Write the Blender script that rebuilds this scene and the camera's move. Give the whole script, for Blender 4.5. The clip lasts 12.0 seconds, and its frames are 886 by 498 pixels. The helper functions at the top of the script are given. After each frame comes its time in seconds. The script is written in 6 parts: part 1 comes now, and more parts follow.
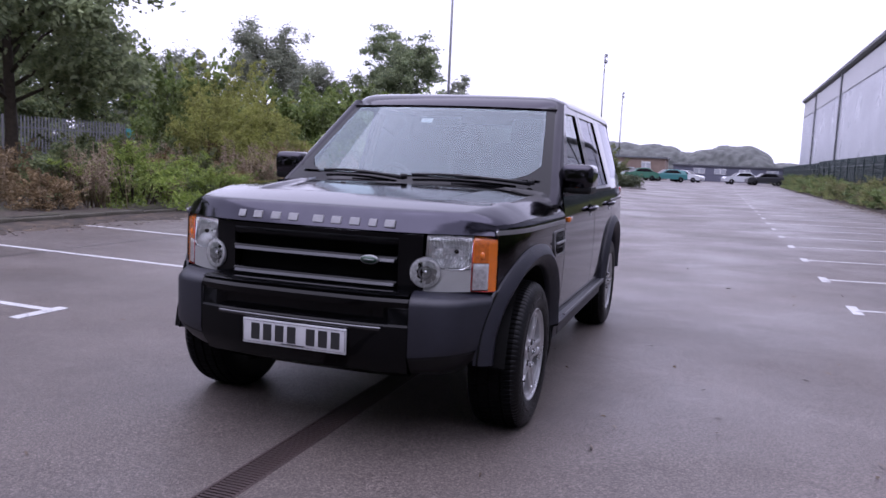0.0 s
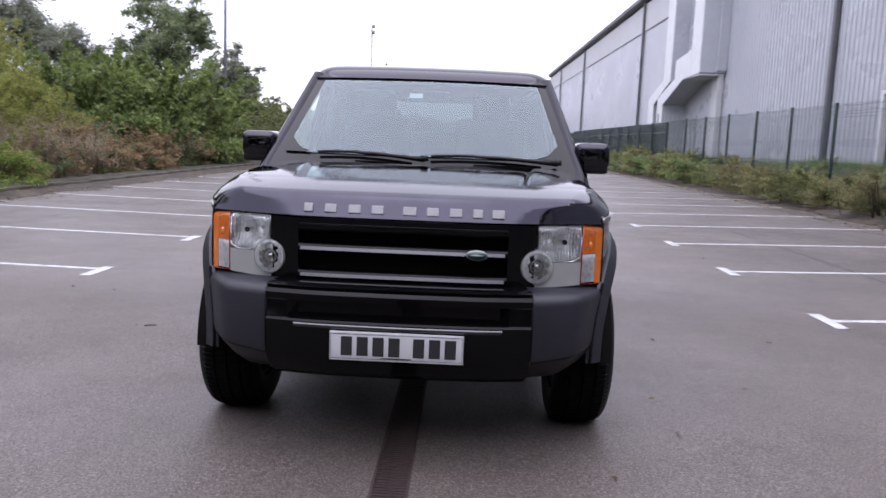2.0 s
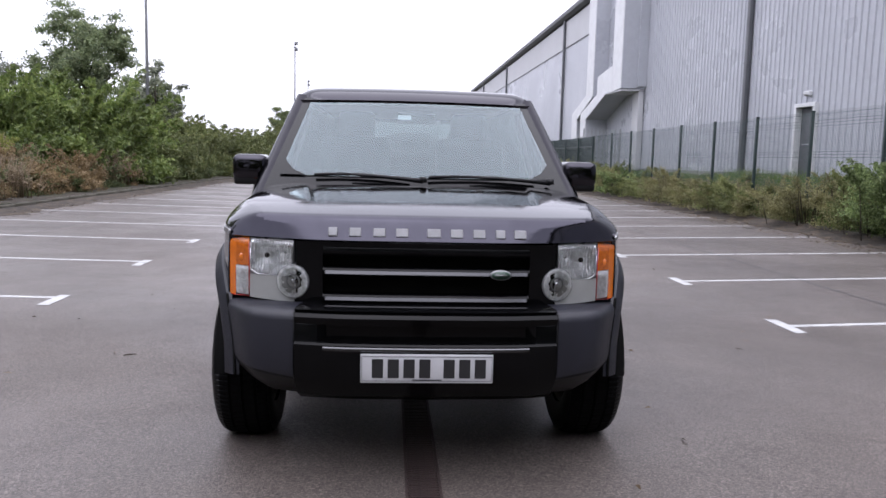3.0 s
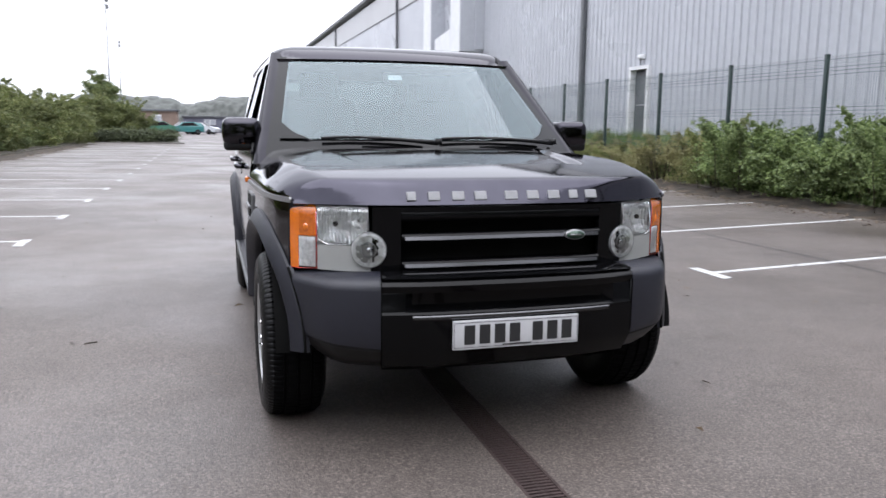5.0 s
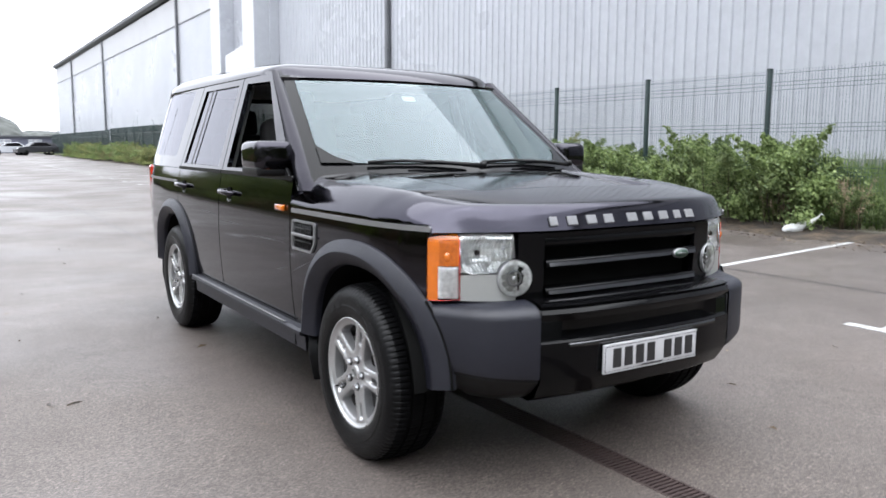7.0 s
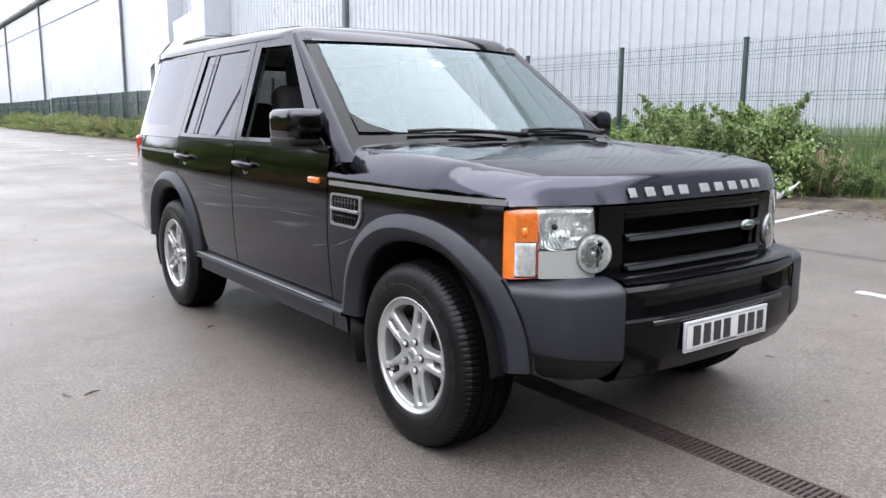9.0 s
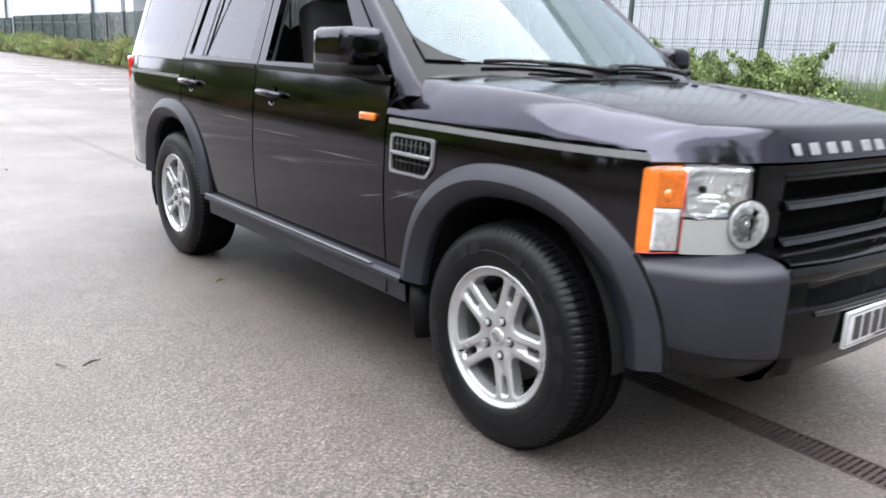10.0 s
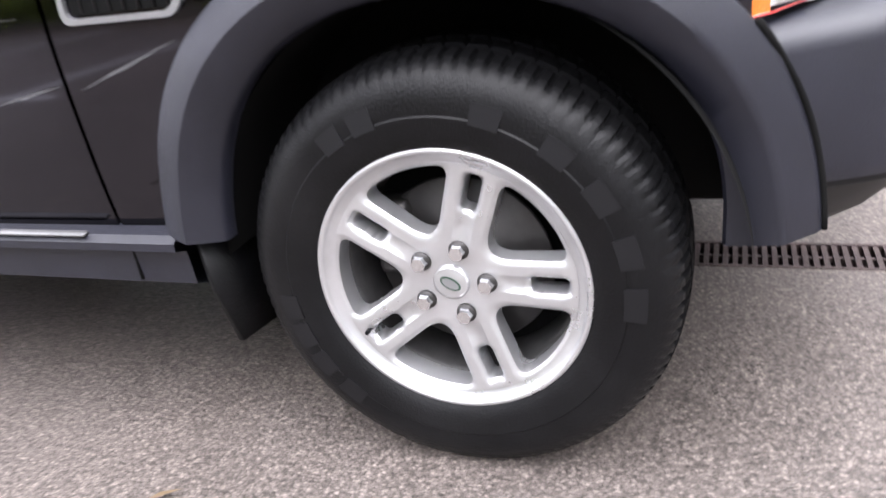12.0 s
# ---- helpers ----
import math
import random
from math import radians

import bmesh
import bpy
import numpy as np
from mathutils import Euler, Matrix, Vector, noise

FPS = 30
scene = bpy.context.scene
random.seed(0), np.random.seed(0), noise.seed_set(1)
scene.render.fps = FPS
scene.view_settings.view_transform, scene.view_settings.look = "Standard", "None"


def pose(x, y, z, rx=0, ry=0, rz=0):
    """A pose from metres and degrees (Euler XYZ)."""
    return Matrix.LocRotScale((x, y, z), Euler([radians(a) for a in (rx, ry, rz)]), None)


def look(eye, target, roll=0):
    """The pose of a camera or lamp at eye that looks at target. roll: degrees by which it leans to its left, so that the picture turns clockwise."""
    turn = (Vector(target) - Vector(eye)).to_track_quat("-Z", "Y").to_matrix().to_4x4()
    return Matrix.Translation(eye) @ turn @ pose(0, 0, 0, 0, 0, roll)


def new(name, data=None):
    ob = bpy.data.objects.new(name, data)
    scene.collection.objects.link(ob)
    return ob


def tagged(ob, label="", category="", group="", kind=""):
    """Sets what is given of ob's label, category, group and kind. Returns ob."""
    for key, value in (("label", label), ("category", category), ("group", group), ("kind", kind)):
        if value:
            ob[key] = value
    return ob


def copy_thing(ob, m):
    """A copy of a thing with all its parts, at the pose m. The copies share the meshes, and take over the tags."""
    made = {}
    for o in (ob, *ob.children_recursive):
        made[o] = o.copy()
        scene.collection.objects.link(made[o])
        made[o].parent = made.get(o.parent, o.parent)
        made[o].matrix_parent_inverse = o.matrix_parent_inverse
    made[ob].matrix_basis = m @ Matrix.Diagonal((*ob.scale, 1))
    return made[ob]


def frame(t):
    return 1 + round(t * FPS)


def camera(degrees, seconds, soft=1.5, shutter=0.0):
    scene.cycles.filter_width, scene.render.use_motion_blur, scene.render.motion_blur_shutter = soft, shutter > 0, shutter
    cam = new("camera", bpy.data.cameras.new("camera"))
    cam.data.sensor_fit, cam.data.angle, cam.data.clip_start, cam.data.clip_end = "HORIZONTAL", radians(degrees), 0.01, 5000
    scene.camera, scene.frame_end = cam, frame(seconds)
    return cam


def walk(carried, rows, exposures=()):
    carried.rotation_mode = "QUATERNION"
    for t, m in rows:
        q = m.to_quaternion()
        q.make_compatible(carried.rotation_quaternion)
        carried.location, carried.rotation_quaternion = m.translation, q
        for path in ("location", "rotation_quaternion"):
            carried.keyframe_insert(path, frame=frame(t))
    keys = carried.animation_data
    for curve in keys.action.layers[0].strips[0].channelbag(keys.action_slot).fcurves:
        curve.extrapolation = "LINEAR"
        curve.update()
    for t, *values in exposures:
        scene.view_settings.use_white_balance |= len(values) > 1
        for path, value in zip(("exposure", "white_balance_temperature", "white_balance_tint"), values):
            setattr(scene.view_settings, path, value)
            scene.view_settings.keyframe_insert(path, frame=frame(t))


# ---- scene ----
cam = camera(59.0, 12.0, shutter=0.4)
PATH = [
    (0, (1.743, -3.852, 1.324), (1.096, -1.972, 1.099), 2.6),
    (0.5, (1.392, -3.822, 1.327), (0.862, -1.91, 1.074), 1.9),
    (1, (0.956, -3.875, 1.33), (0.602, -1.924, 1.067), 1.1),
    (1.5, (0.59, -3.809, 1.298), (0.386, -1.837, 1.028), 0.5),
    (2, (0.245, -3.764, 1.316), (0.193, -1.783, 1.043), 2.2),
    (2.5, (-0.067, -3.802, 1.339), (0.03, -1.821, 1.086), 1.9),
    (3, (-0.158, -3.81, 1.334), (-0.02, -1.828, 1.106), 1.4),
    (3.2, (-0.158, -3.82, 1.332), (-0.018, -1.838, 1.103), 0.8),
    (4.8, (-0.975, -3.65, 1.258), (-0.484, -1.733, 0.972), 0.7),
    (5, (-1.129, -3.567, 1.302), (-0.565, -1.674, 0.992), 0.6),
    (5.5, (-1.459, -3.431, 1.306), (-0.739, -1.584, 1.041), 1.5),
    (6, (-1.844, -3.303, 1.313), (-0.95, -1.53, 1.072), 1.7),
    (6.5, (-2.091, -3.052, 1.317), (-1.112, -1.326, 1.07), 1.0),
    (7, (-2.344, -2.903, 1.315), (-1.271, -1.235, 1.054), 0.3),
    (7.2, (-2.482, -2.875, 1.331), (-1.375, -1.234, 1.049), -0.1),
    (9, (-2.601, -2.49, 1.304), (-1.431, -0.904, 0.969), 0.2),
    (9.5, (-2.548, -2.186, 1.33), (-1.359, -0.625, 0.942), -0.1),
    (10, (-2.576, -1.765, 1.25), (-1.36, -0.252, 0.769), 2.7),
    (10.5, (-2.383, -1.422, 1.172), (-1.13, -0.005, 0.523), -4.8),
    (11, (-2.265, -1.037, 1.115), (-0.854, 0.179, 0.386), -1.8),
    (11.5, (-2.123, -0.715, 1.042), (-0.545, 0.284, 0.325), -5.7),
    (12, (-1.988, -0.424, 0.946), (-0.296, 0.255, 0.124), -7.9),
]
EXPOSURES = [(0.0, 0.33, 5600, 33), (1.5, 0.46, 5850, 25), (2.0, 0.57, 5920, 22), (2.5, 0.62, 6000, 20), (3.0, 0.55, 6030, 18), (5.0, 0.88, 6130, 12), (6.5, 1.03, 6160, 9), (7.0, 1.24, 6160, 9), (9.0, 1.47, 6160, 9), (10.0, 1.74, 6180, 10), (10.5, 1.93, 6230, 14), (11.0, 2.18, 6250, 14), (11.5, 2.36, 6265, 15), (12.0, 2.34, 6280, 15)]
walk(cam, [(t, look(eye, target, roll)) for t, eye, target, roll in PATH], EXPOSURES)

# ---- world, sun and exposure: overcast, wet afternoon ----
world = bpy.data.worlds.new("world")
scene.world = world
world.use_nodes = True
wn, wl = world.node_tree.nodes, world.node_tree.links
sky = wn.new("ShaderNodeTexSky")
sky.sky_type = "NISHITA"
sky.sun_disc = False
sky.sun_elevation, sky.sun_rotation = radians(74), radians(200)
sky.air_density, sky.dust_density, sky.ozone_density = 1.0, 10.0, 1.0
grey = wn.new("ShaderNodeHueSaturation")
grey.inputs["Saturation"].default_value = 0.12
cloud = wn.new("ShaderNodeMix")
cloud.data_type = "RGBA"
cloud.inputs["Factor"].default_value = 0.8
cloud.inputs["B"].default_value = (16.5, 16.6, 17.4, 1)
wl.new(sky.outputs[0], grey.inputs["Color"])
wl.new(grey.outputs[0], cloud.inputs["A"])
wl.new(cloud.outputs["Result"], wn["Background"].inputs["Color"])
wn["Background"].inputs["Strength"].default_value = 0.077

sun = new("sun", bpy.data.lights.new("sun", "SUN"))
sun.data.energy, sun.data.angle, sun.data.color = 2.3, radians(95), (1.0, 0.985, 0.965)
sun.matrix_world = look((0, 0, 30), (0.05, 0.12, 29.0))


# ---- small builders ----
def part(name, bm, material, parent=None, label="", smooth=True):
    """One mesh object from a bmesh, under a thing or a part."""
    me = bpy.data.meshes.new(name)
    bm.to_mesh(me)
    bm.free()
    me.materials.append(material)
    if smooth:
        me.polygons.foreach_set("use_smooth", [True] * len(me.polygons))
    ob = new(name, me)
    if parent:
        ob.parent = parent
    if label:
        ob["label"] = label
    return ob


def sharp(ob, degrees=35):
    """Hard edges beyond an angle, smooth ones below it."""
    bm = bmesh.new()
    bm.from_mesh(ob.data)
    for e in bm.edges:
        e.smooth = len(e.link_faces) == 2 and e.calc_face_angle(0) < radians(degrees)
    bm.to_mesh(ob.data)
    bm.free()
    return ob


def thing(name, x, y, z, label, category, group="", kind="", rz=0):
    ob = new(name)
    ob.empty_display_size = 0.2
    ob.matrix_world = pose(x, y, z, 0, 0, rz)
    return tagged(ob, label, category, group, kind)


def box(bm, cx, cy, cz, sx, sy, sz, bevel=0.0, segments=2, m=None):
    """A box by its middle and size, its edges rounded."""
    r = bmesh.ops.create_cube(bm, size=1.0)
    vs = r["verts"]
    for v in vs:
        v.co = Vector((v.co.x * sx + cx, v.co.y * sy + cy, v.co.z * sz + cz))
    if m:
        bmesh.ops.transform(bm, matrix=m, verts=vs)
    if bevel:
        es = list({e for v in vs for e in v.link_edges})
        bmesh.ops.bevel(bm, geom=es, offset=bevel, segments=segments, profile=0.6, affect="EDGES")
    return bm


def boxed(cx, cy, cz, sx, sy, sz, bevel=0.0, segments=2, m=None):
    return box(bmesh.new(), cx, cy, cz, sx, sy, sz, bevel, segments, m)


def grid(us, vs, f, bm=None, close=False):
    """A sheet of quads: the point f(u, v) at every u and v."""
    bm = bm or bmesh.new()
    rows = [[bm.verts.new(f(u, v)) for v in vs] for u in us]
    n = len(rows)
    for i in range(n if close else n - 1):
        a, b = rows[i], rows[(i + 1) % n]
        for j in range(len(vs) - 1):
            bm.faces.new((a[j], b[j], b[j + 1], a[j + 1]))
    return bm


def steps(a, b, n):
    return [a + (b - a) * i / n for i in range(n + 1)]


def tube(path, radius, sides=8, bm=None, cap=True):
    """A round bar along a path; radius may be one number or one for each point."""
    bm = bm or bmesh.new()
    pts = [Vector(p) for p in path]
    rings = []
    for i, p in enumerate(pts):
        d = (pts[min(i + 1, len(pts) - 1)] - pts[max(i - 1, 0)]).normalized()
        a = d.orthogonal().normalized() if i == 0 else (a - d * a.dot(d)).normalized()
        b = d.cross(a)
        r = radius[i] if isinstance(radius, (list, tuple)) else radius
        rings.append([bm.verts.new(p + (a * math.cos(k * math.tau / sides) + b * math.sin(k * math.tau / sides)) * r) for k in range(sides)])
    for q, w in zip(rings, rings[1:]):
        for k in range(sides):
            bm.faces.new((q[k], q[(k + 1) % sides], w[(k + 1) % sides], w[k]))
    if cap:
        bm.faces.new(list(reversed(rings[0])))
        bm.faces.new(rings[-1])
    return bm


def lathe(profile, n=64, bm=None):
    """A profile of (x, r) turned about the x axis."""
    return grid([k * math.tau / n for k in range(n)], list(range(len(profile))),
                lambda a, j: (profile[j][0], profile[j][1] * math.cos(a), profile[j][1] * math.sin(a)), bm, close=True)


def prism(outline, depth, bm=None, m=None):
    """A closed outline in the x-z plane, carried back by depth along y."""
    bm = bm or bmesh.new()
    m = m or Matrix()
    a = [bm.verts.new(m @ Vector((x, 0, z))) for x, z in outline]
    b = [bm.verts.new(m @ Vector((x, depth, z))) for x, z in outline]
    n = len(a)
    bm.faces.new(a)
    bm.faces.new(list(reversed(b)))
    for i in range(n):
        bm.faces.new((a[i], b[i], b[(i + 1) % n], a[(i + 1) % n]))
    bmesh.ops.recalc_face_normals(bm, faces=bm.faces[:])
    return bm


def outward(ob, middle=(0.0, 1.4, 0.9)):
    """Turns a sheet's faces away from a point inside."""
    c = Vector(middle)
    total = sum(((ob.matrix_basis @ q.center) - c).dot(q.normal) * q.area for q in ob.data.polygons)
    if total < 0:
        ob.data.flip_normals()
    return ob


def thick(ob, t, offset=-1.0):
    """Sheet metal's thickness."""
    sharp(ob, 40)
    mod = ob.modifiers.new("thickness", "SOLIDIFY")
    mod.thickness, mod.offset, mod.use_even_offset = t, offset, False
    return ob


def soup(name, verts, faces, material, parent=None, label="", smooth=False):
    """A mesh from arrays, for large counts."""
    me = bpy.data.meshes.new(name)
    me.from_pydata(verts, [], faces)
    me.materials.append(material)
    if smooth:
        me.polygons.foreach_set("use_smooth", [True] * len(me.polygons))
    ob = new(name, me)
    if parent:
        ob.parent = parent
    if label:
        ob["label"] = label
    return ob


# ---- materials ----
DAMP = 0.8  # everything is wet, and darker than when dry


def material(name, colour, rough=0.5, metal=0.0, vary=0.0, vary_scale=8.0, grain=0.0, grain_scale=120.0, bump=0.0, bump_scale=150.0,
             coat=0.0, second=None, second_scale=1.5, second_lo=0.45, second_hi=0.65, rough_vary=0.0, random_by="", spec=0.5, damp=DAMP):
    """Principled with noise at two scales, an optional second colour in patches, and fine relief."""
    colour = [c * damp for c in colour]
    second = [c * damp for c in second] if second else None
    mat = bpy.data.materials.new(name)
    mat.use_nodes = True
    n, l = mat.node_tree.nodes, mat.node_tree.links
    p = n["Principled BSDF"]
    p.inputs["Roughness"].default_value, p.inputs["Metallic"].default_value = rough, metal
    p.inputs["Coat Weight"].default_value = coat
    p.inputs["Coat Roughness"].default_value = 0.04
    p.inputs["Specular IOR Level"].default_value = spec
    co = n.new("ShaderNodeTexCoord").outputs["Object"]
    rgb = n.new("ShaderNodeRGB")
    rgb.outputs[0].default_value = (*colour, 1)
    out = rgb.outputs[0]

    def noise_at(scale, detail=4.0, rough_=0.6):
        t = n.new("ShaderNodeTexNoise")
        t.inputs["Scale"].default_value, t.inputs["Detail"].default_value, t.inputs["Roughness"].default_value = scale, detail, rough_
        l.new(co, t.inputs["Vector"])
        return t.outputs["Fac"]

    def ranged(v, lo, hi, a, b):
        r = n.new("ShaderNodeMapRange")
        for key, val in zip(("From Min", "From Max", "To Min", "To Max"), (lo, hi, a, b)):
            r.inputs[key].default_value = val
        l.new(v, r.inputs["Value"])
        return r.outputs["Result"]

    def value_times(c, v):
        h = n.new("ShaderNodeHueSaturation")
        l.new(c, h.inputs["Color"])
        l.new(v, h.inputs["Value"])
        return h.outputs["Color"]

    if second:
        mix = n.new("ShaderNodeMix")
        mix.data_type = "RGBA"
        l.new(ranged(noise_at(second_scale, 6.0), second_lo, second_hi, 0, 1), mix.inputs["Factor"])
        l.new(out, mix.inputs["A"])
        mix.inputs["B"].default_value = (*second, 1)
        out = mix.outputs["Result"]
    if vary:
        out = value_times(out, ranged(noise_at(vary_scale), 0.3, 0.7, 1 - vary, 1 + vary))
    if grain:
        out = value_times(out, ranged(noise_at(grain_scale, 2.0), 0.3, 0.7, 1 - grain, 1 + grain))
    if random_by:
        src = n.new("ShaderNodeObjectInfo").outputs["Random"] if random_by == "object" else n.new("ShaderNodeNewGeometry").outputs["Random Per Island"]
        out = value_times(out, ranged(src, 0, 1, 0.6, 1.4))
    l.new(out, p.inputs["Base Color"])
    if rough_vary:
        l.new(ranged(noise_at(vary_scale * 0.7, 5.0), 0.35, 0.65, max(rough - rough_vary, 0.02), min(rough + rough_vary, 1)), p.inputs["Roughness"])
    if bump:
        b = n.new("ShaderNodeBump")
        b.inputs["Strength"].default_value, b.inputs["Distance"].default_value = min(bump, 1.0), 0.004
        l.new(noise_at(bump_scale, 3.0), b.inputs["Height"])
        l.new(b.outputs[0], p.inputs["Normal"])
    return mat


def glass(name, tint, gloss=(1.0, 1.0, 1.0), rough=0.0, ior=1.5, film=0.0):
    """A thin pane: clear along the tint, with a mirror's gloss by the Fresnel law and a film of dust and painted haze.
    """
    mat = bpy.data.materials.new(name)
    mat.use_nodes = True
    n, l = mat.node_tree.nodes, mat.node_tree.links
    n.remove(n["Principled BSDF"])
    a, b, mix, fr = n.new("ShaderNodeBsdfTransparent"), n.new("ShaderNodeBsdfGlossy"), n.new("ShaderNodeMixShader"), n.new("ShaderNodeFresnel")
    a.inputs["Color"].default_value = (*tint, 1)
    b.inputs["Roughness"].default_value = rough
    b.inputs["Color"].default_value = (*gloss, 1)
    fr.inputs["IOR"].default_value = ior
    l.new(fr.outputs[0], mix.inputs[0])
    clear = a.outputs[0]
    if film:
        haze, hazed, speck, amount = n.new("ShaderNodeBsdfDiffuse"), n.new("ShaderNodeMixShader"), n.new("ShaderNodeTexNoise"), n.new("ShaderNodeMapRange")
        # teal diffuse colour, standing for dust, haze and light from the cabin
        haze.inputs["Color"].default_value = (0.175, 0.22, 0.225, 1)
        speck.inputs["Scale"].default_value, speck.inputs["Detail"].default_value = 14.0, 8.0
        l.new(n.new("ShaderNodeTexCoord").outputs["Object"], speck.inputs["Vector"])
        for key, val in zip(("From Min", "From Max", "To Min", "To Max"), (0.3, 0.7, film * 0.85, film * 1.15)):
            amount.inputs[key].default_value = val
        l.new(speck.outputs["Fac"], amount.inputs["Value"])
        l.new(amount.outputs["Result"], hazed.inputs[0])
        l.new(a.outputs[0], hazed.inputs[1])
        l.new(haze.outputs[0], hazed.inputs[2])
        clear = hazed.outputs[0]
    l.new(clear, mix.inputs[1])
    l.new(b.outputs[0], mix.inputs[2])
    l.new(mix.outputs[0], n["Material Output"].inputs["Surface"])
    return mat


def leaf_material(name, colour, second, rough=0.55, translucent=0.25):
    """Leaves: each island its own shade between two colours, with some light through them."""
    mat = bpy.data.materials.new(name)
    mat.use_nodes = True
    n, l = mat.node_tree.nodes, mat.node_tree.links
    p = n["Principled BSDF"]
    p.inputs["Roughness"].default_value = rough
    rnd = n.new("ShaderNodeNewGeometry").outputs["Random Per Island"]
    mix = n.new("ShaderNodeMix")
    mix.data_type = "RGBA"
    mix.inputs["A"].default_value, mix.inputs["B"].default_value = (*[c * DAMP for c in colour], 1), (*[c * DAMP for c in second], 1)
    l.new(rnd, mix.inputs["Factor"])
    big = n.new("ShaderNodeTexNoise")
    big.inputs["Scale"].default_value = 0.9
    l.new(n.new("ShaderNodeTexCoord").outputs["Object"], big.inputs["Vector"])
    r = n.new("ShaderNodeMapRange")
    r.inputs["From Min"].default_value, r.inputs["From Max"].default_value = 0.3, 0.7
    r.inputs["To Min"].default_value, r.inputs["To Max"].default_value = 0.6, 1.35
    l.new(big.outputs["Fac"], r.inputs["Value"])
    h = n.new("ShaderNodeHueSaturation")
    l.new(mix.outputs["Result"], h.inputs["Color"])
    l.new(r.outputs["Result"], h.inputs["Value"])
    l.new(h.outputs[0], p.inputs["Base Color"])
    tr, add = n.new("ShaderNodeBsdfTranslucent"), n.new("ShaderNodeMixShader")
    l.new(h.outputs[0], tr.inputs["Color"])
    add.inputs[0].default_value = translucent
    l.new(p.outputs[0], add.inputs[1])
    l.new(tr.outputs[0], add.inputs[2])
    l.new(add.outputs[0], n["Material Output"].inputs["Surface"])
    return mat


ASPHALT = material("wet_asphalt", (0.123, 0.105, 0.0955), rough=0.46, vary=0.2, vary_scale=0.6, grain=0.5, grain_scale=85, bump=0.5, bump_scale=160,
                   second=(0.1, 0.083, 0.0735), second_scale=0.35, rough_vary=0.13, spec=0.35)


def aggregate(mat, size, low, high, relief):
    """Chippings in the tar: each cell its own shade, standing proud of the gaps."""
    n, l = mat.node_tree.nodes, mat.node_tree.links
    p = n["Principled BSDF"]
    co = n.new("ShaderNodeTexCoord").outputs["Object"]
    warp = n.new("ShaderNodeTexVoronoi")
    warp.inputs["Scale"].default_value = 1 / size
    l.new(co, warp.inputs["Vector"])
    shade = n.new("ShaderNodeSeparateColor")
    l.new(warp.outputs["Color"], shade.inputs["Color"])
    power = n.new("ShaderNodeMath")
    power.operation = "POWER"
    power.inputs[1].default_value = 1.8
    l.new(shade.outputs["Red"], power.inputs[0])
    m = n.new("ShaderNodeMapRange")
    m.inputs["To Min"].default_value, m.inputs["To Max"].default_value = low, high
    l.new(power.outputs[0], m.inputs["Value"])
    gap = n.new("ShaderNodeMapRange")
    gap.inputs["From Min"].default_value, gap.inputs["From Max"].default_value = 0.25, 0.62
    gap.inputs["To Min"].default_value, gap.inputs["To Max"].default_value = 1.05, 0.72
    l.new(warp.outputs["Distance"], gap.inputs["Value"])
    both = n.new("ShaderNodeMath")
    both.operation = "MULTIPLY"
    l.new(m.outputs["Result"], both.inputs[0])
    l.new(gap.outputs["Result"], both.inputs[1])
    h = n.new("ShaderNodeHueSaturation")
    l.new(p.inputs["Base Color"].links[0].from_socket, h.inputs["Color"])
    l.new(both.outputs[0], h.inputs["Value"])
    l.new(h.outputs["Color"], p.inputs["Base Color"])
    b = n.new("ShaderNodeBump")
    b.invert = True
    b.inputs["Strength"].default_value, b.inputs["Distance"].default_value = relief, 0.004
    l.new(warp.outputs["Distance"], b.inputs["Height"])
    l.new(p.inputs["Normal"].links[0].from_socket, b.inputs["Normal"])
    l.new(b.outputs[0], p.inputs["Normal"])


aggregate(ASPHALT, 0.0075, 0.82, 1.62, 0.3)
TAR = material("tar_seam", (0.035, 0.034, 0.034), rough=0.45, vary=0.3, vary_scale=6)
LINE_PAINT = material("worn_road_paint", (0.47, 0.47, 0.47), rough=0.6, vary=0.12, vary_scale=5, grain=0.15, grain_scale=90,
                      second=(0.22, 0.21, 0.21), second_scale=9.0, second_lo=0.56, second_hi=0.66, bump=0.3)
SOIL = material("leaf_litter_soil", (0.045, 0.034, 0.024), rough=0.95, vary=0.4, vary_scale=5, grain=0.5, grain_scale=40, bump=1.0, bump_scale=30,
                second=(0.045, 0.048, 0.02), second_scale=1.2)
DRIFT = material("rotted_leaf_soil", (0.035, 0.027, 0.02), rough=0.95, vary=0.4, vary_scale=6, grain=0.6, grain_scale=45, bump=1.0, bump_scale=35,
                 second=(0.07, 0.05, 0.032), second_scale=3.0)
GRASS_SOIL = material("rough_grass_bank", (0.07, 0.085, 0.03), rough=0.95, vary=0.4, vary_scale=4, grain=0.5, grain_scale=60, bump=1.0, bump_scale=40,
                      second=(0.1, 0.085, 0.045), second_scale=0.8)
CONCRETE = material("weathered_concrete", (0.2, 0.19, 0.18), rough=0.85, vary=0.25, vary_scale=3, grain=0.2, grain_scale=70, bump=0.5, bump_scale=90,
                    second=(0.1, 0.09, 0.075), second_scale=1.7)
MOSSY_KERB = material("mossy_soil_stained_concrete", (0.085, 0.078, 0.06), rough=0.9, vary=0.3, vary_scale=4, grain=0.25, grain_scale=70, bump=0.5, bump_scale=90,
                      second=(0.05, 0.045, 0.03), second_scale=2.2)
